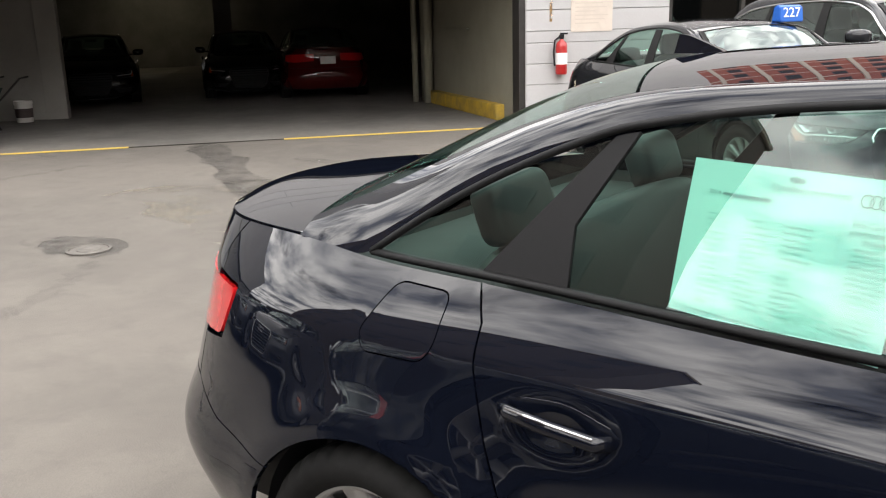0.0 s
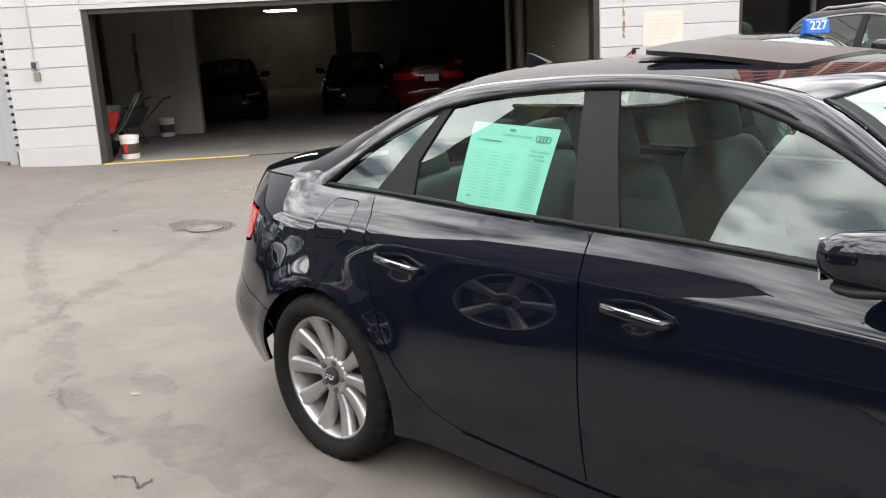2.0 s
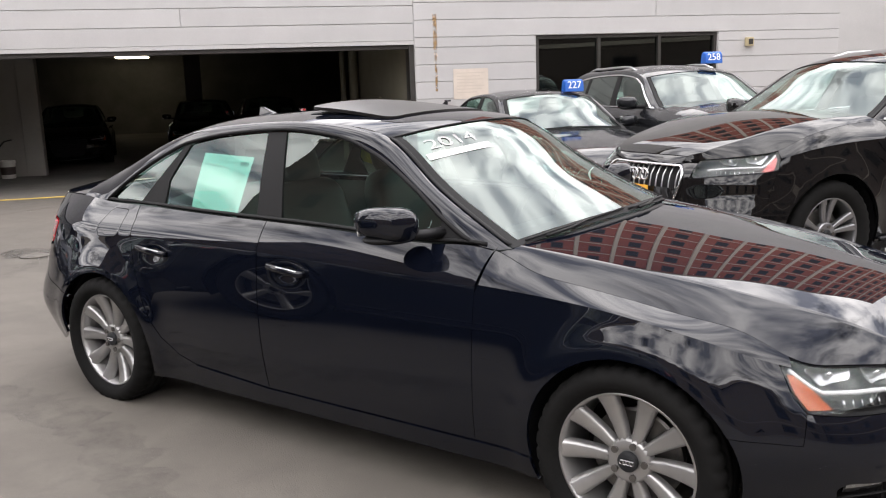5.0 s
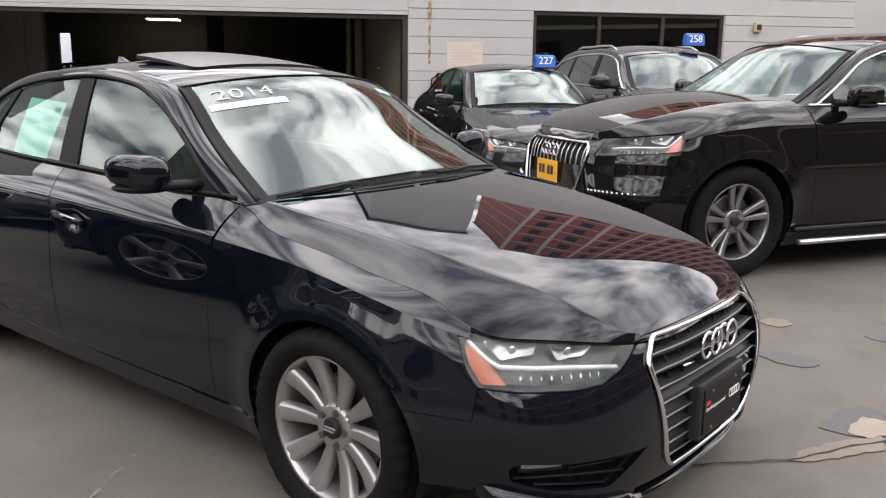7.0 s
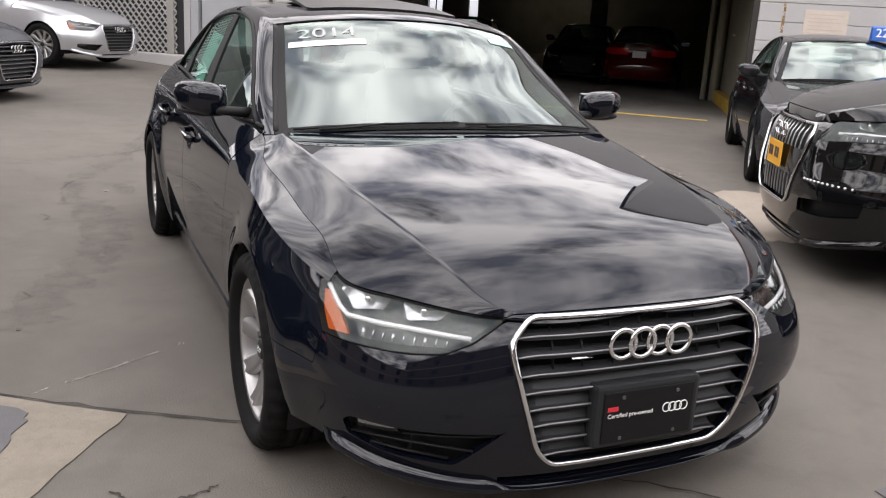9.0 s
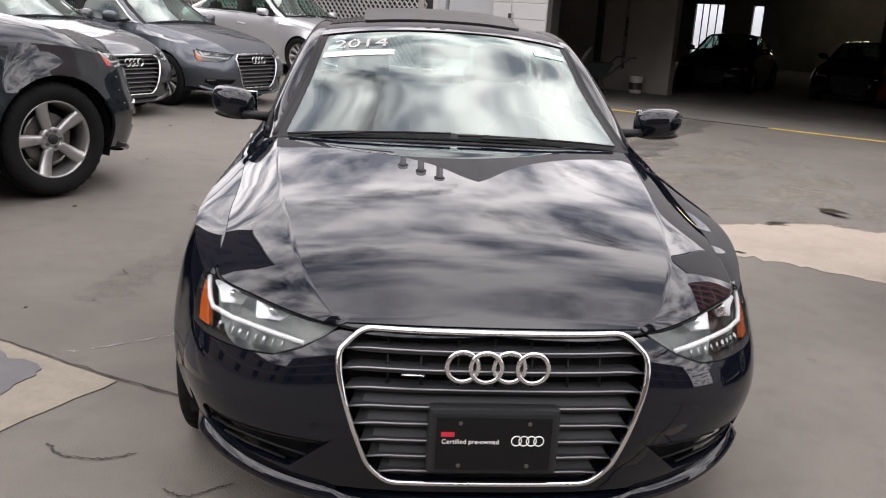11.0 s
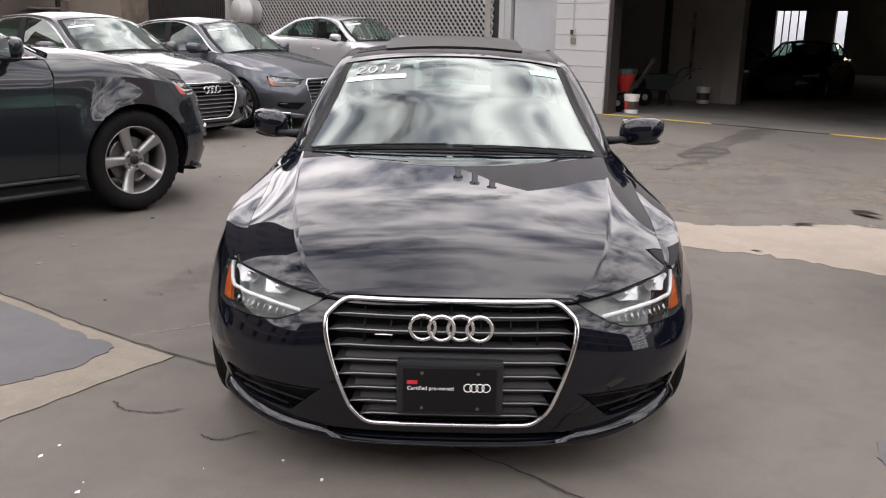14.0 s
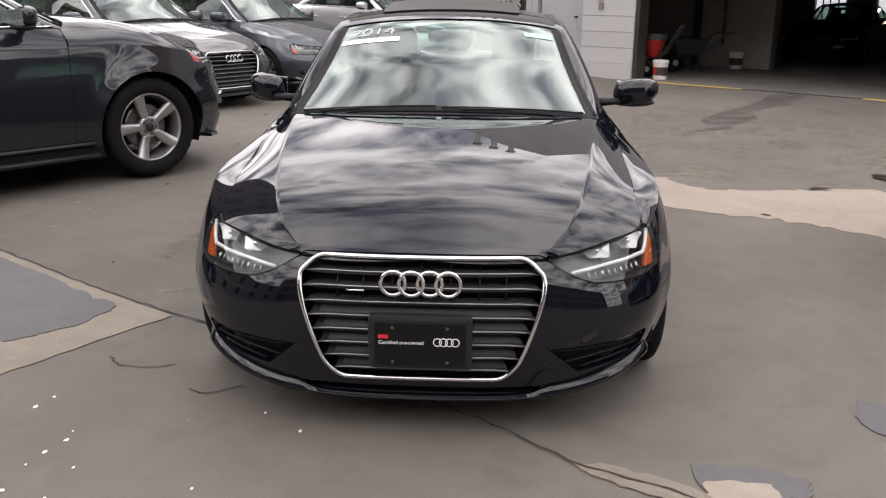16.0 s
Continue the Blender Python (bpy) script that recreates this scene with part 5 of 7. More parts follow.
    # wipers and cowl
    cowl = [top(-0.012, -0.55 + 1.1 * i / 20, 0.0) + Vector((0.012, 0, -0.016)) for i in range(21)]
    add("cowl", sweep(cowl, 0.018, False, 6, 0.4), BLACK)
    for b0, b1, rise_w in ((-0.50, -0.02, 0.012), (0.0, 0.50, 0.012)):
        blade = [top(0.012 + rise_w * (i / 10) ** 1.5 * (1 if b0 < -0.1 else 1), b0 + (b1 - b0) * i / 10, 0.009) for i in range(11)]
        add("wiper", sweep(blade, 0.004, False, 6, 1.2), BLACK)
        armw = [top(-0.012, b0 + 0.07, 0.008), top(0.0, b0 + 0.16, 0.012), top(0.018, (b0 + b1) / 2 + 0.02, 0.011)]
        add("wiper_arm", sweep(armw, [0.008, 0.006, 0.004], False, 6, 0.8), BLACK)
    # cabin
    tub = bmesh.new()
    box(tub, -1.72, 0.80, -0.70, 0.70, 0.25, 0.965)
    bmesh.ops.delete(tub, geom=[f for f in tub.faces if f.normal.z > 0.5], context="FACES")
    add("cabin_tub", tub, CABIN, smooth=False)
    dash = boxed(0.45, 0.93, -0.70, 0.70, 0.60, 0.90, bevel=0.06)
    add("dashboard", dash, BLACK)
    add("parcel_shelf", boxed(-1.72, -1.28, -0.62, 0.62, 0.9, 0.945, bevel=0.02), CABIN)
    for y in (-0.36, 0.36):
        st = pillow(bmesh.new(), -0.34, 0.24, y - 0.26, y + 0.26, 0.42, 0.60)
        pillow(st, -0.08, 0.08, y - 0.25, y + 0.25, 0.0, 0.62, pose(-0.34, 0, 0.5, 0, -16, 0))
        pillow(st, -0.055, 0.055, y - 0.13, y + 0.13, 0.60, 0.82, pose(-0.34, 0, 0.5, 0, -16, 0))
        add("front_seat", st, seats)
    st = pillow(bmesh.new(), -1.17, -0.63, -0.65, 0.65, 0.42, 0.60)
    pillow(st, -0.08, 0.08, -0.65, 0.65, 0.0, 0.54, pose(-1.15, 0, 0.5, 0, -20, 0))
    for y in (-0.4, 0.4):
        pillow(st, -0.045, 0.045, y - 0.13, y + 0.13, 0.52, 0.68, pose(-1.15, 0, 0.5, 0, -20, 0))
    add("rear_seat", st, seats)
    add("headliner", panel(s1 + 0.03, s2 - 0.03, -0.52, 0.52, lambda a, b: top(a, b, -0.035), 8, 8, 0.0, True), CABIN)
    sw = [Vector((0.36 + 0.08 * math.sin(q * math.pi / 12) * 0.5, 0.36 + 0.185 * math.cos(q * math.pi / 12), 0.86 + 0.165 * math.sin(q * math.pi / 12))) for q in range(24)]
    add("steering_wheel", sweep(sw, 0.014, True, 8), BLACK)
    add("interior_mirror", boxed(0.27, 0.30, -0.11, 0.11, 1.245, 1.305, bevel=0.012), BLACK)
    # wheels
    k = scale[2]
    ws = Spec()
    ws.tyre, ws.rim_part = c.tyre * k, 0.742 if hero else 0.69
    for ax, nm in ((c.axle, "front_wheel"), (-c.axle, "rear_wheel")):
        for s in (-1, 1):
            wheel(nm, ws, wheels, car, (ax * scale[0], s * c.tyre_y * scale[1], c.hub * k), s, front_wheel_turn if ax > 0 else 0.0, rim, hero)
    EXACT["on"] = False
    # the year on the windscreen
    if year:
        me = lettering(year, 0.088, WHITE_INK)
        for v in me.vertices:
            v.co = S @ top(s1 - 0.115 + v.co.y, -0.36 + v.co.x * 1.28, 0.003)
        yr = new("year_lettering", me)
        yr.parent = car
        yr["label"] = "white year lettering"
        bar = sheet([(s1 - 0.20, -0.50), (s1 - 0.165, -0.50), (s1 - 0.165, -0.22), (s1 - 0.20, -0.22)], lambda a, b: top(a, b, 0.003), 0.05, (), 0.0, True)
        add("year_bar", bar, WHITE_INK, text="white bar sticker")
    if plate == "yellow":
        px = (c.nose(0.55) + 0.018) * scale[0]
        pl = part("number_plate", boxed(px - 0.008, px, -0.155, 0.155, 0.505 * k, 0.505 * k + 0.155, bevel=0.004), YELLOW_PLATE, car, "yellow plate with dark bars")
        for y in (-0.10, -0.05, 0.03, 0.08):
            part("plate_bar", boxed(px, px + 0.002, y - 0.018, y + 0.018, 0.505 * k + 0.05, 0.505 * k + 0.115), PLATE_INK, pl)
    if plate == "white":
        part("number_plate", boxed(-2.45, -2.43, -0.155, 0.155, 0.72, 0.87, bevel=0.004), WHITE_INK, car, "white plate")
    return car, top, s1, S


def roof_sign(text, at, heading):
    """A small blue numbered roof box with a sloped face."""
    ob = empty("roof_sign", pose(*at, 0, 0, heading), "blue plastic stock sign with white numerals on a car roof", "sign", "roof signs")
    bm = bmesh.new()
    prof = [(0.07, 0.0), (0.045, 0.13), (0.0, 0.155), (-0.045, 0.13), (-0.07, 0.0)]
    a = [bm.verts.new((x, -0.125, z)) for x, z in prof]
    b = [bm.verts.new((x, 0.125, z)) for x, z in prof]
    bm.faces.new(a)
    bm.faces.new(b[::-1])
    for i in range(5):
        j = (i + 1) % 5
        bm.faces.new((a[i], b[i], b[j], a[j]))
    bmesh.ops.recalc_face_normals(bm, faces=bm.faces[:])
    bmesh.ops.bevel(bm, geom=bm.edges[:], offset=0.008, segments=2, affect="EDGES")
    part("sign_body", bm, BLUE_SIGN, ob)
    me = lettering(text, 0.125, WHITE_INK, 0.001)
    me.transform(Matrix(((0, 0, 1, 0.0725), (1, 0, 0, 0), (0, 1, 0, 0.068), (0, 0, 0, 1))))
    me.transform(Matrix.Translation((0.0, 0, 0)) @ pose(0, 0, 0, 0, -10.5, 0))
    o = new("numerals", me)
    o.parent = ob
    return ob


# ---- the cars ----
hero_spec = sedan_spec()
hero, hero_top, hero_s1, _ = build_car("saloon_car", "dark navy four-door saloon, tilted sunroof, parked in the yard", pose(0, 0, 0), NAVY, hero_spec, step=0.022, year="2014", hero=True)


# ---- ground ----
bm = bmesh.new()
xs = [-400, -150, -60] + [-30 + 0.5 * i for i in range(121)] + [60, 150, 400]
gridv = [[bm.verts.new((x, y, rise(x, y))) for y in xs] for x in xs]
for a, b in zip(gridv, gridv[1:]):
    for j in range(len(xs) - 1):
        bm.faces.new((a[j], b[j], b[j + 1], a[j + 1]))
tagged(put("ground", bm, PAVING, smooth=True), "worn taupe concrete yard with stains and cracks", "ground", kind="structure")


def blotch(points, wander=0.03, n=6, seed=0):
    """An uneven closed outline through corner points."""
    rnd = random.Random(seed)
    out = []
    for a, b in zip(points, points[1:] + points[:1]):
        for i in range(n):
            t = i / n
            k = wander if i else wander * 0.3
            out.append((a[0] + (b[0] - a[0]) * t + rnd.uniform(-k, k), a[1] + (b[1] - a[1]) * t + rnd.uniform(-k, k)))
    return out


def slab(name, loop, mat, height, label, category="paving"):
    """A flat area of its own surface, a few millimetres over the ground."""
    b = sheet(ccw(loop), lambda x, y: Vector((x, y, rise(x, y) + height)), 0.2, (), 0.003)
    return tagged(put(name, b, mat), label, category, kind="structure")


def strip(name, pts, width, mat, height, label, wander=0.0, seed=0, category="marking"):
    """A band along points on the ground."""
    rnd = random.Random(seed)
    path = resample(pts, 0.08, False)
    b = bmesh.new()
    rows = []
    for i, p in enumerate(path):
        q, r = path[max(i - 1, 0)], path[min(i + 1, len(path) - 1)]
        d = Vector((r[0] - q[0], r[1] - q[1])).normalized()
        o = rnd.uniform(-wander, wander)
        w = width * (1 + rnd.uniform(-1, 1) * (0.5 if wander else 0.04)) / 2
        c = Vector(p) + Vector((-d.y, d.x)) * o
        rows.append([b.verts.new((c.x - d.y * k, c.y + d.x * k, rise(c.x, c.y) + height)) for k in (-w, w)])
    for a, c in zip(rows, rows[1:]):
        b.faces.new((a[0], c[0], c[1], a[1]))
    bmesh.ops.recalc_face_normals(b, faces=b.faces[:])
    if b.faces and sum(f.normal.z for f in b.faces) < 0:
        bmesh.ops.reverse_faces(b, faces=b.faces[:])
    return tagged(put(name, b, mat), label, category, kind="structure")


def smoothed(pts, n=40):
    f = path3([(x, y, 0.0) for x, y in pts])
    return [(f(i / n).x, f(i / n).y) for i in range(n + 1)]


# bare concrete where the top coat has worn off, and the older slab corner
slab("pavement_bare", blotch([(-2.62, 1.62), (-2.0, 1.98), (-2.02, 2.7), (-2.15, 3.3), (-1.9, 3.6), (-2.0, 4.2), (-1.4, 4.9), (-0.6, 4.2), (-0.3, 3.3), (-0.55, 2.85), (-0.95, 2.4), (-1.3, 1.62), (-1.9, 1.2)], 0.05, 9, 3), PALE_CONCRETE, 0.004, "pale bare concrete where the coating has peeled")
slab("pavement_scuffed", blotch([(-7.6, 2.4), (-4.4, 1.6), (-2.6, 1.7), (-2.1, 2.6), (-2.2, 4.0), (-4.0, 4.6), (-6.5, 4.6)], 0.15, 8, 5), worn("scuffed coat", (0.21, 0.188, 0.15), 1.6, 0.46, 0.66, 0.8, 0.6), 0.003, "scuffed paler paving beside the garage")
slab("pavement_border", blotch([(1.12, -1.27), (-0.4, -3.55), (0.35, -4.05), (1.9, -1.77)], 0.008, 14, 7), BORDER_CONCRETE, 0.005, "pale concrete border of an older slab")
slab("pavement_patch", blotch([(1.03, -1.58), (0.72, -1.98), (-0.2, -3.4), (0.35, -3.75), (1.05, -2.5), (1.5, -1.88), (1.3, -1.66)], 0.02, 8, 9), GREY_SLAB, 0.009, "dark grey infill of an older slab")
crack = strip("pavement_joint", [(-0.6, -3.8), (0.24, -2.58), (0.72, -1.86), (1.12, -1.25), (1.26, -0.98), (1.92, -0.02), (2.17, 0.31), (2.36, 0.5), (2.55, 0.86), (3.1, 1.7), (3.8, 2.7)], 0.010, JOINT, 0.008, "dirty open joint across the paving", 0.010, 1)
slab("pavement_spall", blotch([(2.36, 0.50), (2.44, 0.56), (2.53, 0.70), (2.62, 0.84), (2.56, 0.98), (2.46, 0.80), (2.38, 0.64)], 0.015, 5, 2), BORDER_CONCRETE, 0.006, "pale spalled spot in the paving")
slab("pavement_pothole", blotch([(2.36, 0.90), (2.36, 1.1), (2.42, 1.25), (2.52, 1.24), (2.56, 1.05), (2.5, 0.9)], 0.012, 5, 4), GREY_SLAB, 0.005, "shallow grey pothole in the paving")
slab("pavement_pothole_rim", blotch([(2.46, 0.92), (2.47, 1.12), (2.56, 1.14), (2.60, 1.0), (2.54, 0.9)], 0.012, 5, 6), PALE_CONCRETE, 0.008, "pale broken bottom of a pothole")
for k, (x, y, r) in enumerate([(1.72, 2.28, 0.09), (1.98, 1.68, 0.10), (2.9, 1.9, 0.08), (2.25, 2.35, 0.05)]):
    slab("pavement_chip", blotch([(x + r * math.cos(a) * (1.6 if k % 2 else 1), y + r * math.sin(a)) for a in (0, 1.2, 2.3, 3.5, 4.6, 5.5)], 0.015, 4, 20 + k), (BORDER_CONCRETE, GREY_SLAB)[k % 2], 0.005, "small patch of worn paving")
rnd = random.Random(5)
for k in range(16):
    x, y = rnd.gauss(2.35, 0.22), rnd.gauss(-1.12, 0.28)
    r = rnd.uniform(0.003, 0.009)
    slab("paint_fleck", blotch([(x + r * math.cos(a) * rnd.uniform(0.7, 1.8), y + r * math.sin(a)) for a in (0, 1.3, 2.6, 3.9, 5.2)], 0.002, 2, 40 + k), WHITE_INK, 0.004, "white paint fleck on paving")
for k in range(34):
    x, y = rnd.uniform(-6.5, 4.0), rnd.uniform(-3.0, -1.1) if k % 3 else rnd.uniform(1.2, 3.0)
    r = rnd.uniform(0.008, 0.022)
    slab("grit", blotch([(x + r * math.cos(a) * 1.4, y + r * math.sin(a)) for a in (0, 1.3, 2.6, 3.9, 5.2)], 0.003, 2, 80 + k), (STAIN, JOINT, BORDER_CONCRETE)[k % 3], 0.0035, "small spot on the paving")
for k, pts in enumerate([[(1.62, -1.36), (1.70, -1.28), (1.72, -1.16), (1.68, -1.06)], [(1.90, -0.93), (1.94, -0.86), (1.90, -0.78), (1.86, -0.72)], [(-0.3, -1.62), (-0.24, -1.59), (-0.20, -1.63)], [(2.9, -0.4), (3.05, 0.1), (3.0, 0.5)], [(-1.85, -1.55), (-1.78, -1.50), (-1.70, -1.53), (-1.72, -1.46)]]):
    strip("hairline_crack", smoothed(pts), 0.007, JOINT, 0.005, "hairline crack in the paving", 0.006, 60 + k)
strip("scratch", smoothed([(0.95, -1.75), (0.7, -1.3), (0.5, -1.0)]), 0.012, SCRATCH, 0.004, "pale scratch on the paving", 0.004, 71)
# tyre marks and stains
strip("tyre_mark", smoothed([(-9.4, 3.4), (-9.4, 2.4), (-8.9, 1.55), (-8.1, 0.9), (-6.4, -0.1), (-5.0, -0.62), (-3.9, -0.9), (-2.9, -1.3), (-2.2, -1.35)]), 0.15, SKID, 0.003, "curved dark tyre mark", 0.02, 3)
strip("tyre_mark", smoothed([(-5.5, 1.0), (-5.14, 0.55), (-4.68, -0.17), (-4.19, -0.76), (-3.9, -1.15), (-3.5, -1.8)]), 0.14, SKID, 0.0045, "straight dark tyre mark", 0.02, 4)
strip("tyre_mark", smoothed([(-3.0, -1.22), (-2.9, -1.3), (-2.55, -1.42), (-2.1, -1.4)]), 0.02, SKID, 0.006, "thin scratch on paving", 0.004, 5)
strip("tyre_mark", smoothed([(-2.2, -1.3), (-1.6, -1.2), (-1.1, -1.25), (-0.6, -1.4), (0.2, -1.7)]), 0.3, SKID, 0.003, "faint dark tyre mark beside the saloon", 0.04, 8)
slab("stain_wet", blotch([(-9.9, 5.5), (-9.1, 5.2), (-7.6, 4.2), (-6.2, 3.5), (-5.2, 2.75), (-4.9, 2.35), (-5.5, 2.85), (-6.6, 3.1), (-7.7, 3.85), (-9.3, 4.7)], 0.09, 5, 11), OIL, 0.0035, "dark wet run on the paving")
for k, (x, y, rx, ry) in enumerate([(-7.2, 4.9, 0.4, 0.12), (-6.2, 1.1, 0.38, 0.13), (-10.6, 3.6, 0.2, 0.06), (-4.4, 3.4, 0.35, 0.2), (-2.6, -1.0, 0.18, 0.08), (2.75, -0.75, 0.06, 0.04), (2.82, -0.66, 0.05, 0.03)]):
    slab("stain", blotch([(x + rx * math.cos(a), y + ry * math.sin(a)) for a in (0, 0.8, 1.6, 2.4, 3.2, 4.0, 4.8, 5.6)], 0.05 * rx, 4, 30 + k), STAIN, 0.003, "dark stain on the paving")
for k, (x, y, a) in enumerate([(-2.53, 3.62, 20), (-2.06, 2.90, 80), (-6.4, 0.6, 10), (-1.15, 2.2, 50)]):
    b = bmesh.new()
    pts = [(-0.09, 0, 0.01), (-0.03, 0.028, 0.018), (0.05, 0.024, 0.012), (0.10, 0, 0.022), (0.04, -0.026, 0.016), (-0.04, -0.024, 0.006)]
    b.faces.new([b.verts.new(Vector(p) * ((1.9, 1.0, 0.5, 0.5)[k])) for p in pts])
    bmesh.ops.solidify(b, geom=b.faces[:], thickness=0.003)
    ob = tagged(put("dead_leaf", b, LEAF), "curled dry leaf lying on the paving", "leaf", "litter")
    ob.matrix_world = pose(x, y, rise(x, y) + 0.002, 0, 0, a)
drain = empty("drain_cover", pose(-5.80, 1.15, 0.002), "round cast iron drain cover set in the paving", "drain cover")
slab("stain", blotch([(-5.95 + 0.42 * math.cos(a), 1.2 + 0.24 * math.sin(a)) for a in (0, 0.8, 1.6, 2.4, 3.2, 4.0, 4.8, 5.6)], 0.05, 4, 77), OIL, 0.004, "dark damp stain round the drain cover")
part("rim", lathe([(0.155, 0.0), (0.155, 0.012), (0.135, 0.014), (0.13, 0.004)], 32), IRON, drain).matrix_basis = pose(0, 0, 0, 90)
part("lid", lathe([(0.0, 0.008), (0.06, 0.008), (0.065, 0.011), (0.08, 0.011), (0.085, 0.006), (0.128, 0.007), (0.13, 0.0)], 32), IRON, drain).matrix_basis = pose(0, 0, 0, 90)


# ---- the garage building ----
def fac(name, bm_, mat, label, category="wall", smooth=False):
    ob = put(name, bm_, mat, smooth=smooth)
    ob.matrix_world = FAC
    return tagged(ob, label, category, kind="structure")


OPEN_W, OPEN_H, TOP = 7.65, 2.25, 5.0
W0, W1, WZ0, WZ1 = 9.85, 13.41, 1.32, 2.36
piers = fac("wall_pier", boxed(-1.15, 0, 0.02, 0.35, 0, TOP), WHITE_PAINT, "white painted block pier beside the garage mouth")
lintel = fac("wall_lintel", boxed(0, OPEN_W, 0.02, 0.35, OPEN_H + 0.06, TOP), WHITE_PAINT, "white painted wall over the garage mouth")
b = boxed(OPEN_W, W0, 0.02, 0.35, 0, TOP)
box(b, W0, W1, 0.02, 0.35, 0, WZ0)
box(b, W0, W1, 0.02, 0.35, WZ1, TOP)
box(b, W1, 32, 0.02, 0.35, 0, TOP)
east = fac("wall_east", b, WHITE_PAINT, "white painted block wall with a strip window")
b = boxed(-12.3, -2.62, 0.32, 0.6, 0.0, 0.34)
box(b, -12.3, -2.72, 0.45, 0.7, 0.34, 4.4)
box(b, -2.72, -1.15, 0.45, 0.7, 2.35, 4.4)
west = fac("wall_west", b, WHITE_PAINT, "pale wall with a kerb and a perforated metal screen")
fac("wall_west_upper", boxed(-12.3, -1.15, 0.46, 16, 4.4, 8.9), WHITE_PAINT, "pale tall wing beside the garage")
bulk = fac("wall_bulkhead", boxed(7.5, 9.8, 0.36, 4.5, TOP - 0.05, 7.8), WHITE_PAINT, "pale roof bulkhead over the garage")
part("coping", boxed(7.42, 9.88, 0.28, 4.58, 7.8, 7.9, bevel=0.02), BORDER_CONCRETE, bulk)
fac("kerb", boxed(-12.3, -2.62, 0.1, 0.32, 0, 0.36, bevel=0.015), WHITE_PAINT, "pale concrete kerb under the screen", "kerb")
fac("wall_side", boxed(31.7, 32, 0.35, 30, 0, TOP), BRICK_RED, "brick side wall of the garage building")
fac("roof", boxed(-1.15, 32, 0.35, 30, TOP - 0.3, TOP - 0.05), DARK_BACK, "flat roof of the garage building", "roof")
b = boxed(0, OPEN_W, -0.01, 0.36, OPEN_H, OPEN_H + 0.06)
fac("trim_lintel", b, WHITE_PAINT, "painted steel lintel edge", "trim")
for x0, x1 in ((0.0, 0.09), (OPEN_W - 0.09, OPEN_W)):
    fac("trim_jamb", boxed(x0, x1, 0.03, 0.33, 0, OPEN_H), BRONZE, "dark metal door jamb", "trim")
fac("trim_head", boxed(0.09, OPEN_W - 0.09, 0.05, 0.3, OPEN_H - 0.07, OPEN_H), BRONZE, "dark metal door head", "trim")
fac("baseboard_pier", boxed(-1.17, 0.0, -0.02, 0.02, 0.0, 0.29, bevel=0.008), WHITE_PAINT, "white painted plinth of the pier", "plinth")
win = fac("window_1", boxed(W0, W1, 0.10, 0.14, WZ0, WZ1), WINDOW_DARK, "dark strip window with three panes", "window")
for x in (W0, W0 + 1.18, W0 + 2.37, W1 - 0.06):
    part("mullion", boxed(x, x + 0.06, 0.04, 0.16, WZ0, WZ1), BRONZE, win)
for z in (WZ0, WZ1 - 0.06):
    part("frame_rail", boxed(W0, W1, 0.045, 0.155, z, z + 0.06), BRONZE, win)
# a near-black sheet stands for the unlit room behind the panes
part("room_shade_sheet", boxed(W0 - 0.3, W1 + 0.3, 0.9, 0.95, WZ0 - 0.4, WZ1 + 0.4), DARK_BACK, win)
# the passage door and its frame
door = fac("door_1", boxed(-2.42, -1.47, 0.36, 0.41, 0.10, 2.2, bevel=0.006), GREY_PAINT, "closed grey painted steel door", "door")
part("threshold", boxed(-2.46, -1.43, 0.2, 0.45, 0.0, 0.10), BORDER_CONCRETE, door)
for x0, x1 in ((-2.62, -2.46), (-1.46, -1.30)):
    part("door_frame", boxed(x0, x1, 0.28, 0.46, 0.0, 2.3, bevel=0.01), GREY_PAINT, door)
part("door_head", boxed(-2.62, -1.30, 0.28, 0.46, 2.2, 2.36, bevel=0.01), GREY_PAINT, door)
part("door_handle", boxed(-1.56, -1.50, 0.30, 0.36, 1.1, 1.14, bevel=0.008), BRONZE, door)
for k in range(26):
    part("slot_block", boxed(-1.29, -1.17, 0.2, 0.4, 0.25 + 0.115 * k, 0.25 + 0.115 * k + 0.07), WHITE_PAINT, west)

# the perforated screen: rows of bent metal ribbons that leave lens-shaped holes
b = bmesh.new()
rows_n, cell, pitch = 44, 0.13, 0.078
for r in range(rows_n):
    z = 0.40 + pitch * r
    pts = []
    n = int(9.3 / (cell / 4))
    for i in range(n + 1):
        ph = (i / 4 + (0.5 if r % 2 else 0.0)) % 1.0
        dz = pitch * 0.42 * (1 if ph < 0.25 else (-1 if 0.5 <= ph < 0.75 else 0))
        pts.append((-12.28 + i * cell / 4, z + dz))
    for (xa, za), (xb, zb) in zip(pts, pts[1:]):
        q = [b.verts.new(p) for p in ((xa, 0.37, za - 0.016), (xb, 0.37, zb - 0.016), (xb, 0.37, zb + 0.016), (xa, 0.37, za + 0.016), (xa, 0.40, za + 0.02), (xb, 0.40, zb + 0.02))]
        b.faces.new(q[:4])
        b.faces.new((q[3], q[2], q[5], q[4]))
scr = part("screen_mesh", b, LIGHT_METAL, west, "perforated pale metal screen")
scr["kind"] = "stuff"
for x in (-12.34, -2.78):
    part("screen_post", boxed(x, x + 0.14, 0.30, 0.46, 0.34, 4.2, bevel=0.01), LIGHT_METAL, west)
# a near-black sheet puts the shade behind the screen's holes
part("screen_shade_sheet", boxed(-12.2, -2.7, 0.42, 0.44, 0.36, 4.2), DARK_BACK, west)
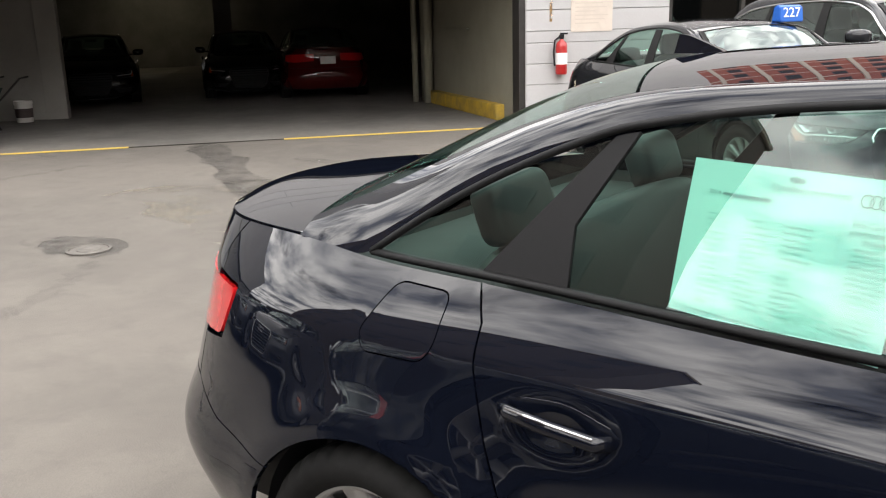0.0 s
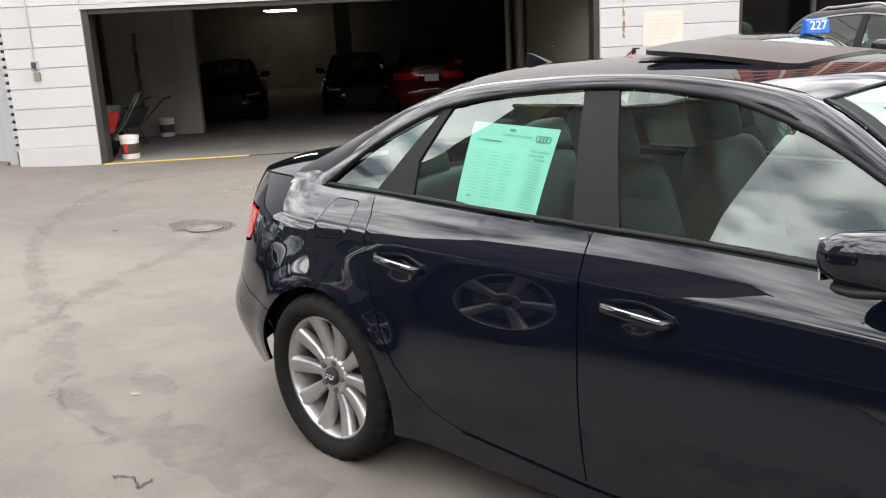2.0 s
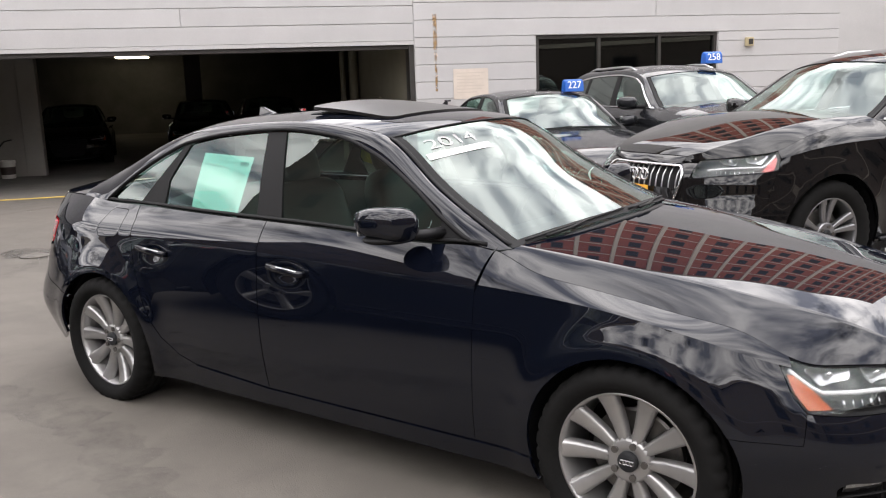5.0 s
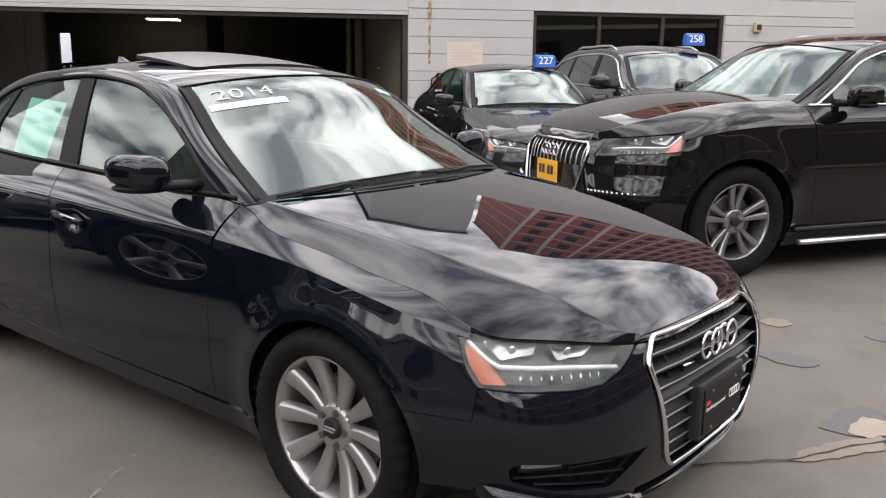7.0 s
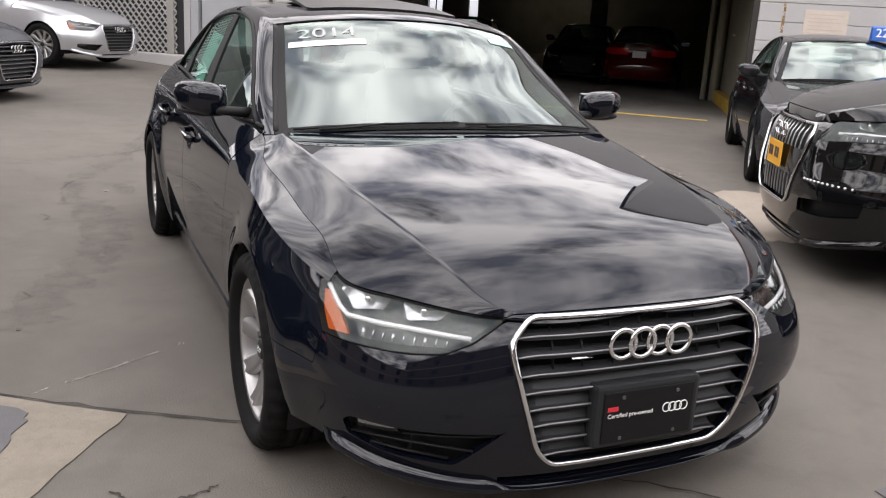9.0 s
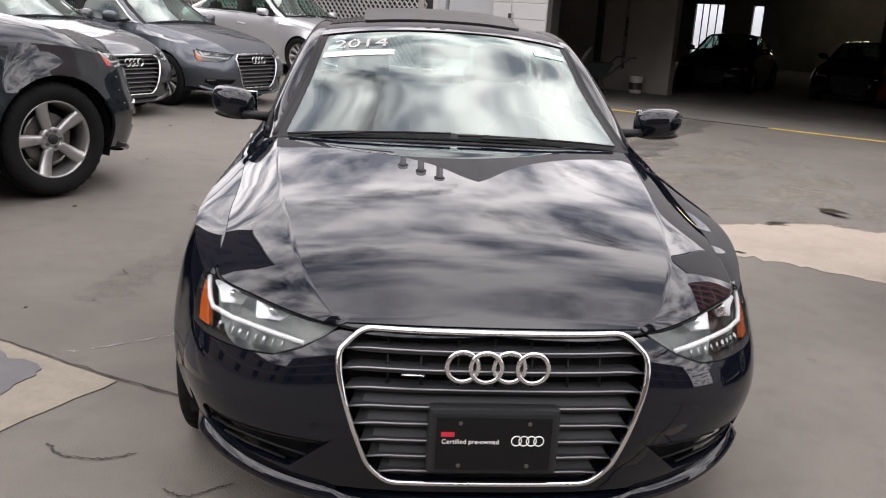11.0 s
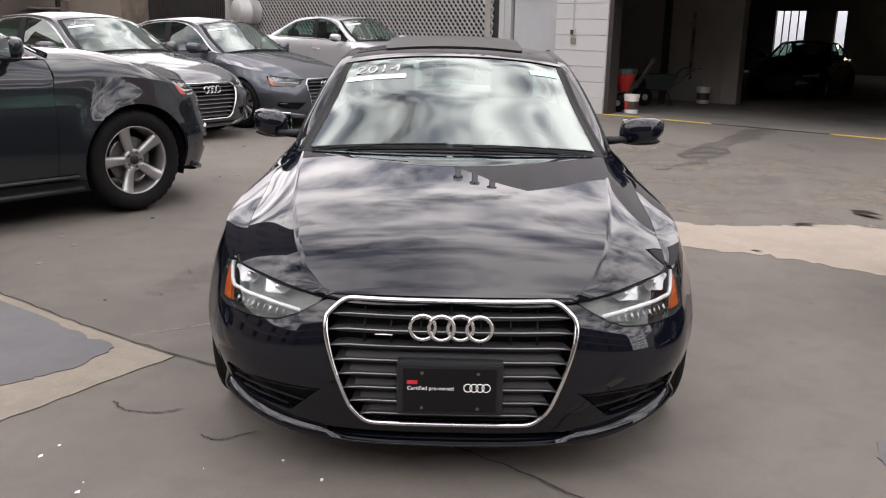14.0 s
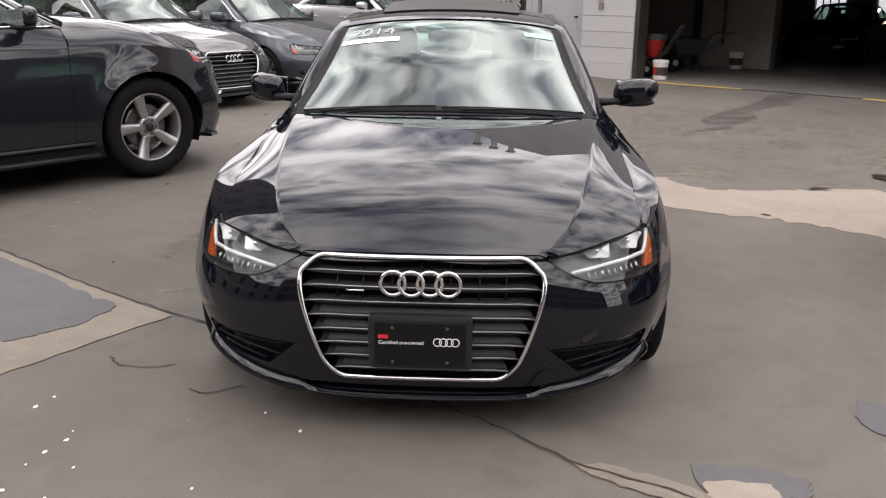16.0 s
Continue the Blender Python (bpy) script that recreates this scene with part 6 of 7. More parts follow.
duct = fac("duct", lathe([(0.0, 0.0), (0.30, 0.0), (0.31, 0.02), (0.31, 0.30), (0.33, 0.31), (0.33, 0.36), (0.31, 0.37), (0.31, 0.62)], 36), LIGHT_METAL, "round galvanised duct leaving the screen wall", "duct", True)
duct.matrix_world = FAC @ pose(-11.1, -0.25, 1.85, 0, 0, -10)

# gear on the wall
for x, z0, z1, w in ((8.02, 2.15, 2.75, 0.035), (8.02, 1.45, 2.12, 0.02)):
    b = boxed(x - w, x + w, -0.006, 0.0, z0, z1)
    part("rust_run", b, RUST, east, "rust run on the paint")
part("notice_board", boxed(8.32, 8.95, -0.012, 0.0, 1.30, 1.82, bevel=0.003), NOTICE, east, "faded notice on the wall")
for k in range(7):
    part("notice_line", boxed(8.38, 8.38 + (0.5, 0.42, 0.48, 0.3, 0.5, 0.45, 0.36)[k], -0.014, -0.012, 1.74 - 0.055 * k, 1.755 - 0.055 * k), NOTICE_INK, east)
al = empty("alarm_box", FAC @ pose(14.04, -0.06, 2.16), "small yellowed alarm sounder on the white wall", "alarm")
part("case", boxed(-0.07, 0.07, -0.04, 0.06, -0.08, 0.08, bevel=0.012), material("yellowed plastic", (0.5, 0.42, 0.26), 0.5), al)
part("grille", boxed(-0.045, 0.045, -0.048, -0.04, -0.05, 0.05, bevel=0.003), BRONZE, al)
sw = empty("socket_box", FAC @ pose(-0.74, -0.03, 1.5), "grey conduit box with cable on the white pier", "electrical box")
part("case", boxed(-0.05, 0.05, -0.03, 0.03, -0.06, 0.06, bevel=0.008), GREY_PAINT, sw)
part("cover", boxed(-0.035, 0.035, -0.036, -0.03, -0.045, 0.045, bevel=0.003), BRONZE, sw)
part("conduit", cyl(bmesh.new(), 0.012, 0.012, 1.4, pose(0, 0, 0.75), 8), GREY_PAINT, sw)
part("lower_box", boxed(-0.03, 0.06, -0.02, 0.03, -0.22, -0.10, bevel=0.008), BORDER_CONCRETE, sw)
ext = empty("fire_extinguisher", FAC @ pose(8.15, -0.09, 0.72), "red fire extinguisher hung on the white wall", "extinguisher")
part("cylinder", lathe([(0.0, 0.0), (0.075, 0.0), (0.082, 0.02), (0.082, 0.38), (0.07, 0.44), (0.03, 0.475), (0.025, 0.50), (0.0, 0.50)], 24), RED_STEEL, ext, smooth=True).matrix_basis = pose(0, 0, 0, 90)
part("valve", boxed(-0.03, 0.03, -0.03, 0.03, 0.49, 0.55, bevel=0.008), BLACK, ext)
part("lever", boxed(-0.02, 0.09, -0.015, 0.015, 0.55, 0.575, bevel=0.005), BLACK, ext)
part("hose", sweep([Vector((-0.03, 0, 0.52)), Vector((-0.10, 0, 0.47)), Vector((-0.115, 0, 0.3)), Vector((-0.10, 0, 0.12))], 0.014, False, 8), BLACK, ext)
part("label_band", lathe([(0.0835, 0.14), (0.0835, 0.30)], 24), WHITE_INK, ext).matrix_basis = pose(0, 0, 0, 90)

# inside the garage
b = bmesh.new()
b.faces.new([b.verts.new(p) for p in ((0, 0.0, 0.006), (OPEN_W, 0.0, 0.006), (OPEN_W + 0.4, 4.6, 0.006), (32, 4.6, 0.006), (32, 30, 0.006), (-12, 30, 0.006), (-12, 4.7, 0.006), (-3.1, 4.7, 0.006), (-3.1, 0.3, 0.006), (0.0, 0.3, 0.006))])
fac("floor", b, GARAGE_FLOOR, "dusty concrete garage floor", "floor")
inner = fac("wall_inner_west", boxed(-3.2, 0.52, 4.55, 4.72, 0, 3.5), DIRTY_WHITE, "dirty white inner wall of the garage")
part("steel_post", boxed(-1.12, -1.0, 4.40, 4.55, 0, 3.5), BRONZE, inner)
part("wall_cap", boxed(0.36, 0.72, 4.50, 4.78, 0, 3.5, bevel=0.01), DIRTY_WHITE, inner)
part("cable_tray", boxed(-0.85, -0.05, 4.52, 4.55, 2.0, 2.025), OLIVE_BLOCK, inner)
part("wall_stain", boxed(-0.48, -0.40, 4.543, 4.55, 0.5, 2.0), worn("damp run", (0.25, 0.22, 0.18), 4.0, 0.4, 0.6, 0.8, 0.6), inner)
part("wall_box", boxed(-0.47, -0.42, 4.50, 4.55, 1.05, 1.22, bevel=0.005), RUSTY_WALL, inner)
part("return_wall", boxed(-3.2, -3.05, 0.36, 4.55, 0, 3.5), DIRTY_WHITE, inner)
part("door_track", boxed(-0.12, 0.0, 0.36, 0.50, 0, 3.0), BRONZE, inner)
b = bmesh.new()
vs = [b.verts.new(p) for p in ((7.65, 0.35, 0), (7.85, 0.35, 0), (7.55, 4.5, 0), (7.32, 4.5, 0), (7.65, 0.35, 3.5), (7.85, 0.35, 3.5), (7.55, 4.5, 3.5), (7.32, 4.5, 3.2))]
for f in ((0, 1, 2, 3), (4, 5, 6, 7), (0, 1, 5, 4), (1, 2, 6, 5), (2, 3, 7, 6), (3, 0, 4, 7)):
    b.faces.new([vs[i] for i in f])
bmesh.ops.recalc_face_normals(b, faces=b.faces[:])
inner2 = fac("wall_inner_east", b, OLIVE_BLOCK, "cream painted block wall inside the garage")
ky = fac("kerb_yellow", boxed(-0.12, 0.12, 0, 3.4, 0, 0.24, bevel=0.03), YELLOW, "worn yellow painted kerb along the inner wall", "kerb")
ky.matrix_world = FAC @ pose(7.58, 0.9, 0, 0, 0, 4.6)
for k, (x, y, r) in enumerate(((7.18, 4.35, 0.09), (6.98, 4.6, 0.06), (7.25, 4.75, 0.12))):
    part("standpipe", cyl(bmesh.new(), r, r, 3.2, pose(x, y, 1.6), 14), OLIVE_BLOCK, inner2, smooth=True)
part("cross_pipe", boxed(7.36, 7.42, 2.2, 4.4, 1.35, 1.38), OLIVE_BLOCK, inner2)
b = boxed(-12, -11.8, 4.7, 30, 0, 3.5)
box(b, -12, 0.35, 4.7, 4.85, 0, 3.5)
box(b, 7.4, 32, 4.55, 4.7, 0, 3.5)
box(b, -12, -6.3, 25, 25.2, 0, 3.5)
box(b, -5.0, -3.75, 25, 25.2, 0, 3.5)
box(b, -3.3, 32, 25, 25.2, 0, 3.5)
box(b, -6.3, -3.3, 25, 25.2, 2.6, 3.5)
rear_wall = fac("wall_garage_rear", b, SOOT, "sooty far walls of the garage")
for x in (-6.0, -5.7, -5.35):
    part("exit_bar", boxed(x, x + 0.05, 25.05, 25.1, 0.0, 2.6), BRONZE, rear_wall)
for x, y in ((3.4, 15.0), (-3.0, 13.0), (9.5, 14.0)):
    fac("column", boxed(x - 0.25, x + 0.25, y - 0.25, y + 0.25, 0, 3.5, bevel=0.02), SOOT, "dark square garage column", "column")
fac("ceiling", boxed(-12, 32, 0.36, 25.2, 3.45, 3.6), SOOT, "dark garage ceiling", "ceiling")
fac("backdrop", boxed(-9, 0, 29.5, 29.6, 0, 4.0), DAYLIGHT, "bright street beyond the far doors", "backdrop")
fac("floor_street", boxed(-9, 0, 25.2, 29.5, -0.05, 0.004), PALE_CONCRETE, "sunlit paving beyond the far doors", "floor")
for k in range(3):
    lamp_ = empty("tube_lamp", FAC @ pose(0.85, 22.0 + 0.5 * k, 3.12), "warm fluorescent tube under the garage ceiling", "ceiling light", "tube lamps")
    part("tube", cyl(bmesh.new(), 0.018, 0.018, 1.2, pose(0, 0, 0, 0, 90, 0), 10), TUBE, lamp_)
    part("batten", boxed(-0.62, 0.62, -0.04, 0.04, 0.03, 0.08), DIRTY_WHITE, lamp_)
    part("hanger", boxed(-0.01, 0.01, -0.01, 0.01, 0.08, 0.34), BRONZE, lamp_)

# yellow lines before the garage mouth
for x0, x1 in ((0.05, 2.2), (4.2, 7.1)):
    l_ = fac("line_yellow", boxed(x0, x1, -0.09, 0.02, 0.004, 0.011), YELLOW_LINE, "yellow line at the garage threshold", "line")
fac("joint_threshold", boxed(2.2, 4.2, -0.05, 0.0, 0.004, 0.010), JOINT, "dirty threshold joint", "joint")


def paint_bucket(m, red):
    ob = empty("paint_bucket", m, "white plastic paint bucket with a dark label, on the floor", "bucket", "buckets")
    part("pail", lathe([(0.0, 0.0), (0.125, 0.0), (0.132, 0.01), (0.145, 0.30), (0.152, 0.305), (0.152, 0.33), (0.149, 0.335), (0.149, 0.36), (0.143, 0.362), (0.135, 0.30), (0.12, 0.02), (0.0, 0.02)], 28), BUCKET, ob, smooth=False).matrix_basis = pose(0, 0, 0, 90)
    part("paper_label", lathe([(0.1362, 0.08), (0.1452, 0.235)], 28), BUCKET_LABEL, ob).matrix_basis = pose(0, 0, 0, 90)
    if red:
        part("red_tag", boxed(-0.035, 0.035, -0.153, -0.147, 0.10, 0.24), RED_PLASTIC, ob)
    part("handle_wire", sweep([Vector((0.15 * math.cos(a), 0.02 - 0.09 * math.sin(a), 0.31 - 0.1 * math.sin(a))) for a in [math.pi * i / 10 for i in range(11)]], 0.003, False, 5), BRONZE, ob)
    return ob


paint_bucket(FAC @ pose(0.30, 0.55, 0.007, 0, 0, -10), True)
paint_bucket(FAC @ pose(0.07, 4.22, 0.007, 0, 0, 20), False)


def barrow(m, tray, label, name):
    ob = empty(name, m, label, "trolley")
    b = bmesh.new()
    lo = [(-0.24, -0.2), (0.30, -0.2), (0.30, 0.2), (-0.24, 0.2)]
    r0 = [b.verts.new((x, y, 0.36)) for x, y in lo]
    r1 = [b.verts.new((x * 1.5, y * 1.55, 0.66)) for x, y in lo]
    b.faces.new(r0[::-1])
    for i in range(4):
        b.faces.new((r0[i], r0[(i + 1) % 4], r1[(i + 1) % 4], r1[i]))
    bmesh.ops.recalc_face_normals(b, faces=b.faces[:])
    bmesh.ops.solidify(b, geom=b.faces[:], thickness=0.012)
    part("tray", b, tray, ob)
    for s in (-1, 1):
        part("push_bar", sweep([Vector((0.30, s * 0.13, 0.34)), Vector((-0.2, s * 0.2, 0.34)), Vector((-0.75, s * 0.26, 0.78)), Vector((-0.92, s * 0.26, 0.80))], 0.016, False, 8), BRONZE, ob)
        part("leg", sweep([Vector((-0.15, s * 0.17, 0.36)), Vector((-0.32, s * 0.2, 0.01)), Vector((-0.2, s * 0.2, 0.01))], 0.013, False, 6), BRONZE, ob)
        part("wheel", lathe([(0.06, -0.035), (0.17, -0.045), (0.185, 0.0), (0.17, 0.045), (0.06, 0.035)], 24), TYRE, ob, smooth=True).matrix_basis = pose(0.32, s * 0.13, 0.185)
        part("wheel_hub", lathe([(0.0, -0.04), (0.065, -0.04), (0.065, 0.04), (0.0, 0.04)], 16), DIRTY_WHITE, ob).matrix_basis = pose(0.32, s * 0.13, 0.185)
    return ob


barrow(FAC @ pose(-0.35, 2.75, 0.006, 0, 0, 235), GREEN_TRAY, "dark wheelbarrow standing against the inner wall", "wheelbarrow")
sp = empty("salt_spreader", FAC @ pose(-0.12, 0.95, 0.006, 0, 0, 200), "red push salt spreader with two wheels, beside the pier", "spreader")
b = bmesh.new()
cyl(b, 0.10, 0.24, 0.34, pose(0, 0, 0.55), 20)
part("hopper", b, RED_PLASTIC, sp, smooth=False)
part("hopper_lid", cyl(bmesh.new(), 0.25, 0.25, 0.10, pose(0, 0, 0.77), 20), GREEN_TRAY, sp)
for s in (-1, 1):
    part("wheel", lathe([(0.05, -0.03), (0.15, -0.04), (0.165, 0.0), (0.15, 0.04), (0.05, 0.03)], 24), TYRE, sp, smooth=True).matrix_basis = pose(0.05, s * 0.24, 0.165)
    part("wheel_hub", lathe([(0.0, -0.035), (0.055, -0.035), (0.055, 0.035), (0.0, 0.035)], 16), DIRTY_WHITE, sp).matrix_basis = pose(0.05, s * 0.24, 0.165)
    part("push_bar", sweep([Vector((0.05, s * 0.2, 0.2)), Vector((-0.25, s * 0.2, 0.5)), Vector((-0.55, s * 0.2, 1.0))], 0.014, False, 8), BRONZE, sp)
part("grip_bar", sweep([Vector((-0.55, -0.2, 1.0)), Vector((-0.55, 0.2, 1.0))], 0.016, False, 8), BLACK, sp)
part("axle_rod", cyl(bmesh.new(), 0.012, 0.012, 0.5, pose(0.05, 0, 0.165, 90), 8), BRONZE, sp)

# ---- beyond the yard ----
fence = fac("fence", boxed(-16.6, -12.36, 0.5, 0.56, 0.0, 3.6), DARK_FENCE, "tall dark corrugated sheet fence", "fence")
for k in range(42):
    part("rib", boxed(-16.55 + 0.1 * k, -16.50 + 0.1 * k, 0.46, 0.5, 0.0, 3.6), DARK_FENCE, fence)
old = fac("wall_weathered", boxed(-18.6, -16.6, 0.7, 0.9, 0.0, 3.9), RUSTY_WALL, "weathered boarded wall end")


def house(name, m, sx, sy, sz, mat, label, storeys, bays, window=(1.1, 1.5), band=True, roof_mat=None, piers=False):
    """A block of storeys with set-in windows on its two long faces."""
    ob = empty(name, m, label, "building")
    part("wall", boxed(0, sx, 0, sy, 0, sz), mat, ob)
    part("roof", boxed(-0.15, sx + 0.15, -0.15, sy + 0.15, sz, sz + 0.25, bevel=0.03), roof_mat or MORTAR, ob)
    fh = sz / storeys
    for k in range(bays + 1 if piers else 0):
        x = k * sx / bays
        part("pier_strip", boxed(x - 0.18, x + 0.18, -0.14, 0.0, 0, sz), MORTAR, ob)
    for f in range(storeys):
        if band:
            part("stone_band", boxed(-0.04, sx + 0.04, -0.04, sy + 0.04, f * fh + 0.05, f * fh + 0.22), MORTAR, ob)
        for k in range(bays):
            x = (k + 0.5) * sx / bays
            z = f * fh + fh * 0.36
            for y0, s in ((0.0, -1), (sy, 1)):
                w = part("window", boxed(x - window[0] / 2, x + window[0] / 2, min(y0, y0 + s * 0.05), max(y0, y0 + s * 0.05), z, z + min(window[1], fh * 0.55)), BRONZE, ob)
                part("pane", boxed(x - window[0] / 2 + 0.07, x + window[0] / 2 - 0.07, min(y0 + s * 0.05, y0 + s * 0.06), max(y0 + s * 0.05, y0 + s * 0.06), z + 0.07, z + min(window[1], fh * 0.55) - 0.07), BLACK, w)
    return ob


house("brick_block", FAC @ pose(24, 34, 0), 48, 14, 30, BRICK_RED, "tall red brick apartment block behind the garage", 12, 14, piers=True)
house("south_block", pose(-21.3, -17.4, 0), 12.5, 2.5, 19, PINK_WALL, "pinkish brick block on the far side of the yard", 6, 4, band=False)
house("south_terrace", pose(-7.8, -24.5, 0), 48, 9.6, 5.5, TAN_WALL, "low tan terrace on the far side of the yard", 2, 12)
house("west_terrace", pose(-30.0, -24.5, 0), 8.5, 9.6, 4.5, PINK_WALL, "low pinkish house on the far side of the yard", 2, 2)
house("low_block", pose(-44, -18.0, 0, 0, 0, 12), 14, 8, 2.75, TAN_WALL, "low tan block building with a flat roof", 1, 3, (1.4, 0.8), False, TAN_WALL)
# unseen block, added so the saloon's nose mirrors dark wall, not low sky
house("added_east_block", pose(27, -16, 0, 0, 0, 90), 44, 10, 9, PINK_WALL, "unseen dark brick block, added to darken reflections on the open side", 3, 9)
esc = empty("fire_escape", pose(-27.5, -15.3, 0, 0, 0, 25), "black iron fire escape balcony on posts", "balcony")
for z in (1.9, 2.9):
    part("platform", boxed(0, 3.2, 0, 1.0, z, z + 0.06), IRON, esc)
for k in range(11):
    part("baluster", boxed(0.3 * k, 0.3 * k + 0.03, 0.97, 1.0, 1.9, 3.8), BLACK, esc)
for x in (0.05, 3.05):
    part("post", boxed(x, x + 0.1, 0.9, 1.0, 0, 4.2), BLACK, esc)
b = bmesh.new()
rnd = random.Random(9)
for k in range(150):
    a = radians(176 + 40 * k / 150 + rnd.uniform(-0.5, 0.5))
    d = rnd.uniform(150, 190)
    h = 5 + 5 * math.sin(k / 17.0) ** 2 + rnd.uniform(0, 2.5)
    r = bmesh.ops.create_icosphere(b, subdivisions=2, radius=rnd.uniform(3, 5.5))
    for v in r["verts"]:
        v.co = Vector((d * math.cos(a), d * math.sin(a), h - 3)) + v.co * (1 + 0.22 * noise.noise(v.co * 0.9))
tagged(put("far_trees", b, FOLIAGE), "hazy wooded hillside in the distance", "woods", kind="stuff")
for k in range(3):
    v_ = empty("roof_vent", FAC @ pose(-4.2 + 0.7 * k, 0.9, 8.9), "short metal vent pipe on the wing's roof", "vent", "roof vents")
    part("pipe", cyl(bmesh.new(), 0.10, 0.10, 0.7, pose(0, 0, 0.35), 14), LIGHT_METAL, v_)
    part("cowl", cyl(bmesh.new(), 0.17, 0.15, 0.12, pose(0, 0, 0.74), 14), LIGHT_METAL, v_)


# painted block courses of the facade
block_meshes = {}


def course_block(x0, x1, z0, z1, parent):
    key = (round(x1 - x0, 3), round(z1 - z0, 3))
    if key not in block_meshes:
        b = bmesh.new()
        w, h, d = key[0] - 0.006, key[1] - 0.008, 0.024
        rows = [[b.verts.new((sx * (w / 2 - i), y, sz * (h / 2 - i))) for sx, sz in ((-1, -1), (1, -1), (1, 1), (-1, 1))] for i, y in ((0, 0.0), (0, -d + 0.006), (0.006, -d))]
        for a, c in zip(rows, rows[1:]):
            for j in range(4):
                b.faces.new((a[j], a[(j + 1) % 4], c[(j + 1) % 4], c[j]))
        b.faces.new(rows[-1])
        bmesh.ops.recalc_face_normals(b, faces=b.faces[:])
        me = bpy.data.meshes.new("block")
        b.to_mesh(me)
        b.free()
        me.materials.append(BLOCK_WHITE)
        block_meshes[key] = me
    ob = new("block", block_meshes[key])
    ob.parent = parent
    ob.matrix_basis = pose((x0 + x1) / 2, 0.02, (z0 + z1) / 2)


def courses(parent, x0, x1, z0, z1, length, gap=None):
    k = 0
    z = z0
    while z < z1 - 0.02:
        zt = min(z + 0.29, z1)
        runs = [(x0, x1)]
        if gap and zt > gap[2] + 0.01 and z < gap[3] - 0.01:
            runs = [(x0, gap[0]), (gap[1], x1)]
        for a, b in runs:
            x = a
            first = length * (0.5 if k % 2 else 1.0)
            while x < b - 0.02:
                xt = min(x + (first if x == a else length), b)
                course_block(x, xt, z, zt, parent)
                x = xt
        z = zt
        k += 1


courses(piers, -1.15, 0.0, 0.29, 3.48, 3.0)
courses(lintel, 0.0, OPEN_W, OPEN_H + 0.06, 3.47, 7.7)
courses(east, OPEN_W, 16.0, 0.0, WZ0, 9.0)
courses(east, OPEN_W, 16.0, WZ0, WZ1, 9.0, (W0 - 0.01, W1 + 0.01, WZ0, WZ1))
courses(east, OPEN_W, 16.0, WZ1, 3.52, 9.0)


# ---- the other cars ----
SEDAN, SUV = sedan_spec(), suv_spec()
for sp_ in (SEDAN, SUV):
    sp_.dents = []


def parked(x, y, heading):
    return pose(x, y, rise(x, y), 0, 0, heading)


def beside(x, y, heading, ahead, aleft):
    """The middle of a car from the place of one of its points."""
    a = radians(heading)
    return x - ahead * math.cos(a) + aleft * math.sin(a), y - ahead * math.sin(a) - aleft * math.cos(a)


qx, qy = beside(-0.17, 2.83, 240, 2.45, 0)
build_car("sport_utility", "black sport utility vehicle, chrome vertical grille and yellow plate", parked(qx, qy, 240), BLACKCAR, SUV, (1.068, 1.088, 1.18), 0.045, wheels="pairs", rim=DARKRIM, bars="upright", trim=CHROME, plate="yellow", group="parked cars")
gx, gy_ = beside(-1.82, -2.46, 142, 1.5, -0.93)
build_car("sport_utility", "dark grey sport utility vehicle with five-spoke wheels", parked(gx, gy_, 142), GREYCAR, SUV, (1.068, 1.088, 1.18), 0.045, wheels="five", trim=CHROME, bars="upright", group="parked cars", board=BLACK)
sx_, sy_ = beside(-2.665, 6.59, 322, 0.25, 0.35)
build_car("saloon_car", "charcoal saloon car with a numbered roof sign, backed to the wall", parked(sx_, sy_, 322), CHARCOAL, SEDAN, (1.045, 1.03, 1.015), 0.05, wheels="ten", group="parked cars")
roof_sign("227", (-2.665, 6.59, 1.405), 322)
ux, uy = beside(-1.465, 8.2, 320, 0.3, 0.3)
build_car("sport_utility", "dark grey sport utility vehicle with a numbered roof sign", parked(ux, uy, 320), CHARCOAL, SUV, (1.068, 1.088, 1.18), 0.05, wheels="five", trim=CHROME, bars="upright", group="parked cars")
roof_sign("258", (-1.465, 8.2, 1.70), 320)
for nm, lab, x, y, h, pnt, sc, yr, wh in (
        ("saloon_car", "grey saloon with chrome window trim and white year lettering", -5.97, -2.94, 58, MIDGREY, (1.06, 1.04, 1.07), "2014", "ten"),
        ("saloon_car", "blue-grey compact saloon with white year lettering", -7.75, -1.76, 58, BLUEGREY, (0.97, 1.0, 1.06), "2015", "ten"),
        ("saloon_car", "silver saloon with white year lettering, before the screen wall", -12.0, -0.3, 50, SILVER, (1, 1, 1.06), "2014", "ten")):
    cx, cy = beside(x, y, h, 2.28 * sc[0], 0)
    build_car(nm, lab, parked(cx, cy, h), pnt, SEDAN, sc, 0.055, year=yr, wheels=wh, trim=CHROME, group="parked cars")
rx, ry = beside(-12.8, 11.0, 140, -2.4, 0)
build_car("saloon_car", "dark red car parked in the garage, seen from behind", pose(rx, ry, 0.006, 0, 0, 140), REDCAR, SEDAN, (0.98, 1, 1.02), 0.06, plate="white", group="garage cars", bright=DARKGREY, rim=DARKRIM)
build_car("saloon_car", "black car parked deep in the dark garage", pose(-18.2, 9.2, 0.006, 0, 0, 325), BLACKCAR, SEDAN, (1, 1, 1), 0.07, group="garage cars", bright=DARKGREY, rim=DARKRIM)
build_car("saloon_car", "black car parked deep in the dark garage", pose(-16.4, 11.9, 0.006, 0, 0, 322), BLACKCAR, SEDAN, (1, 1, 1), 0.07, group="garage cars", bright=DARKGREY, rim=DARKRIM)


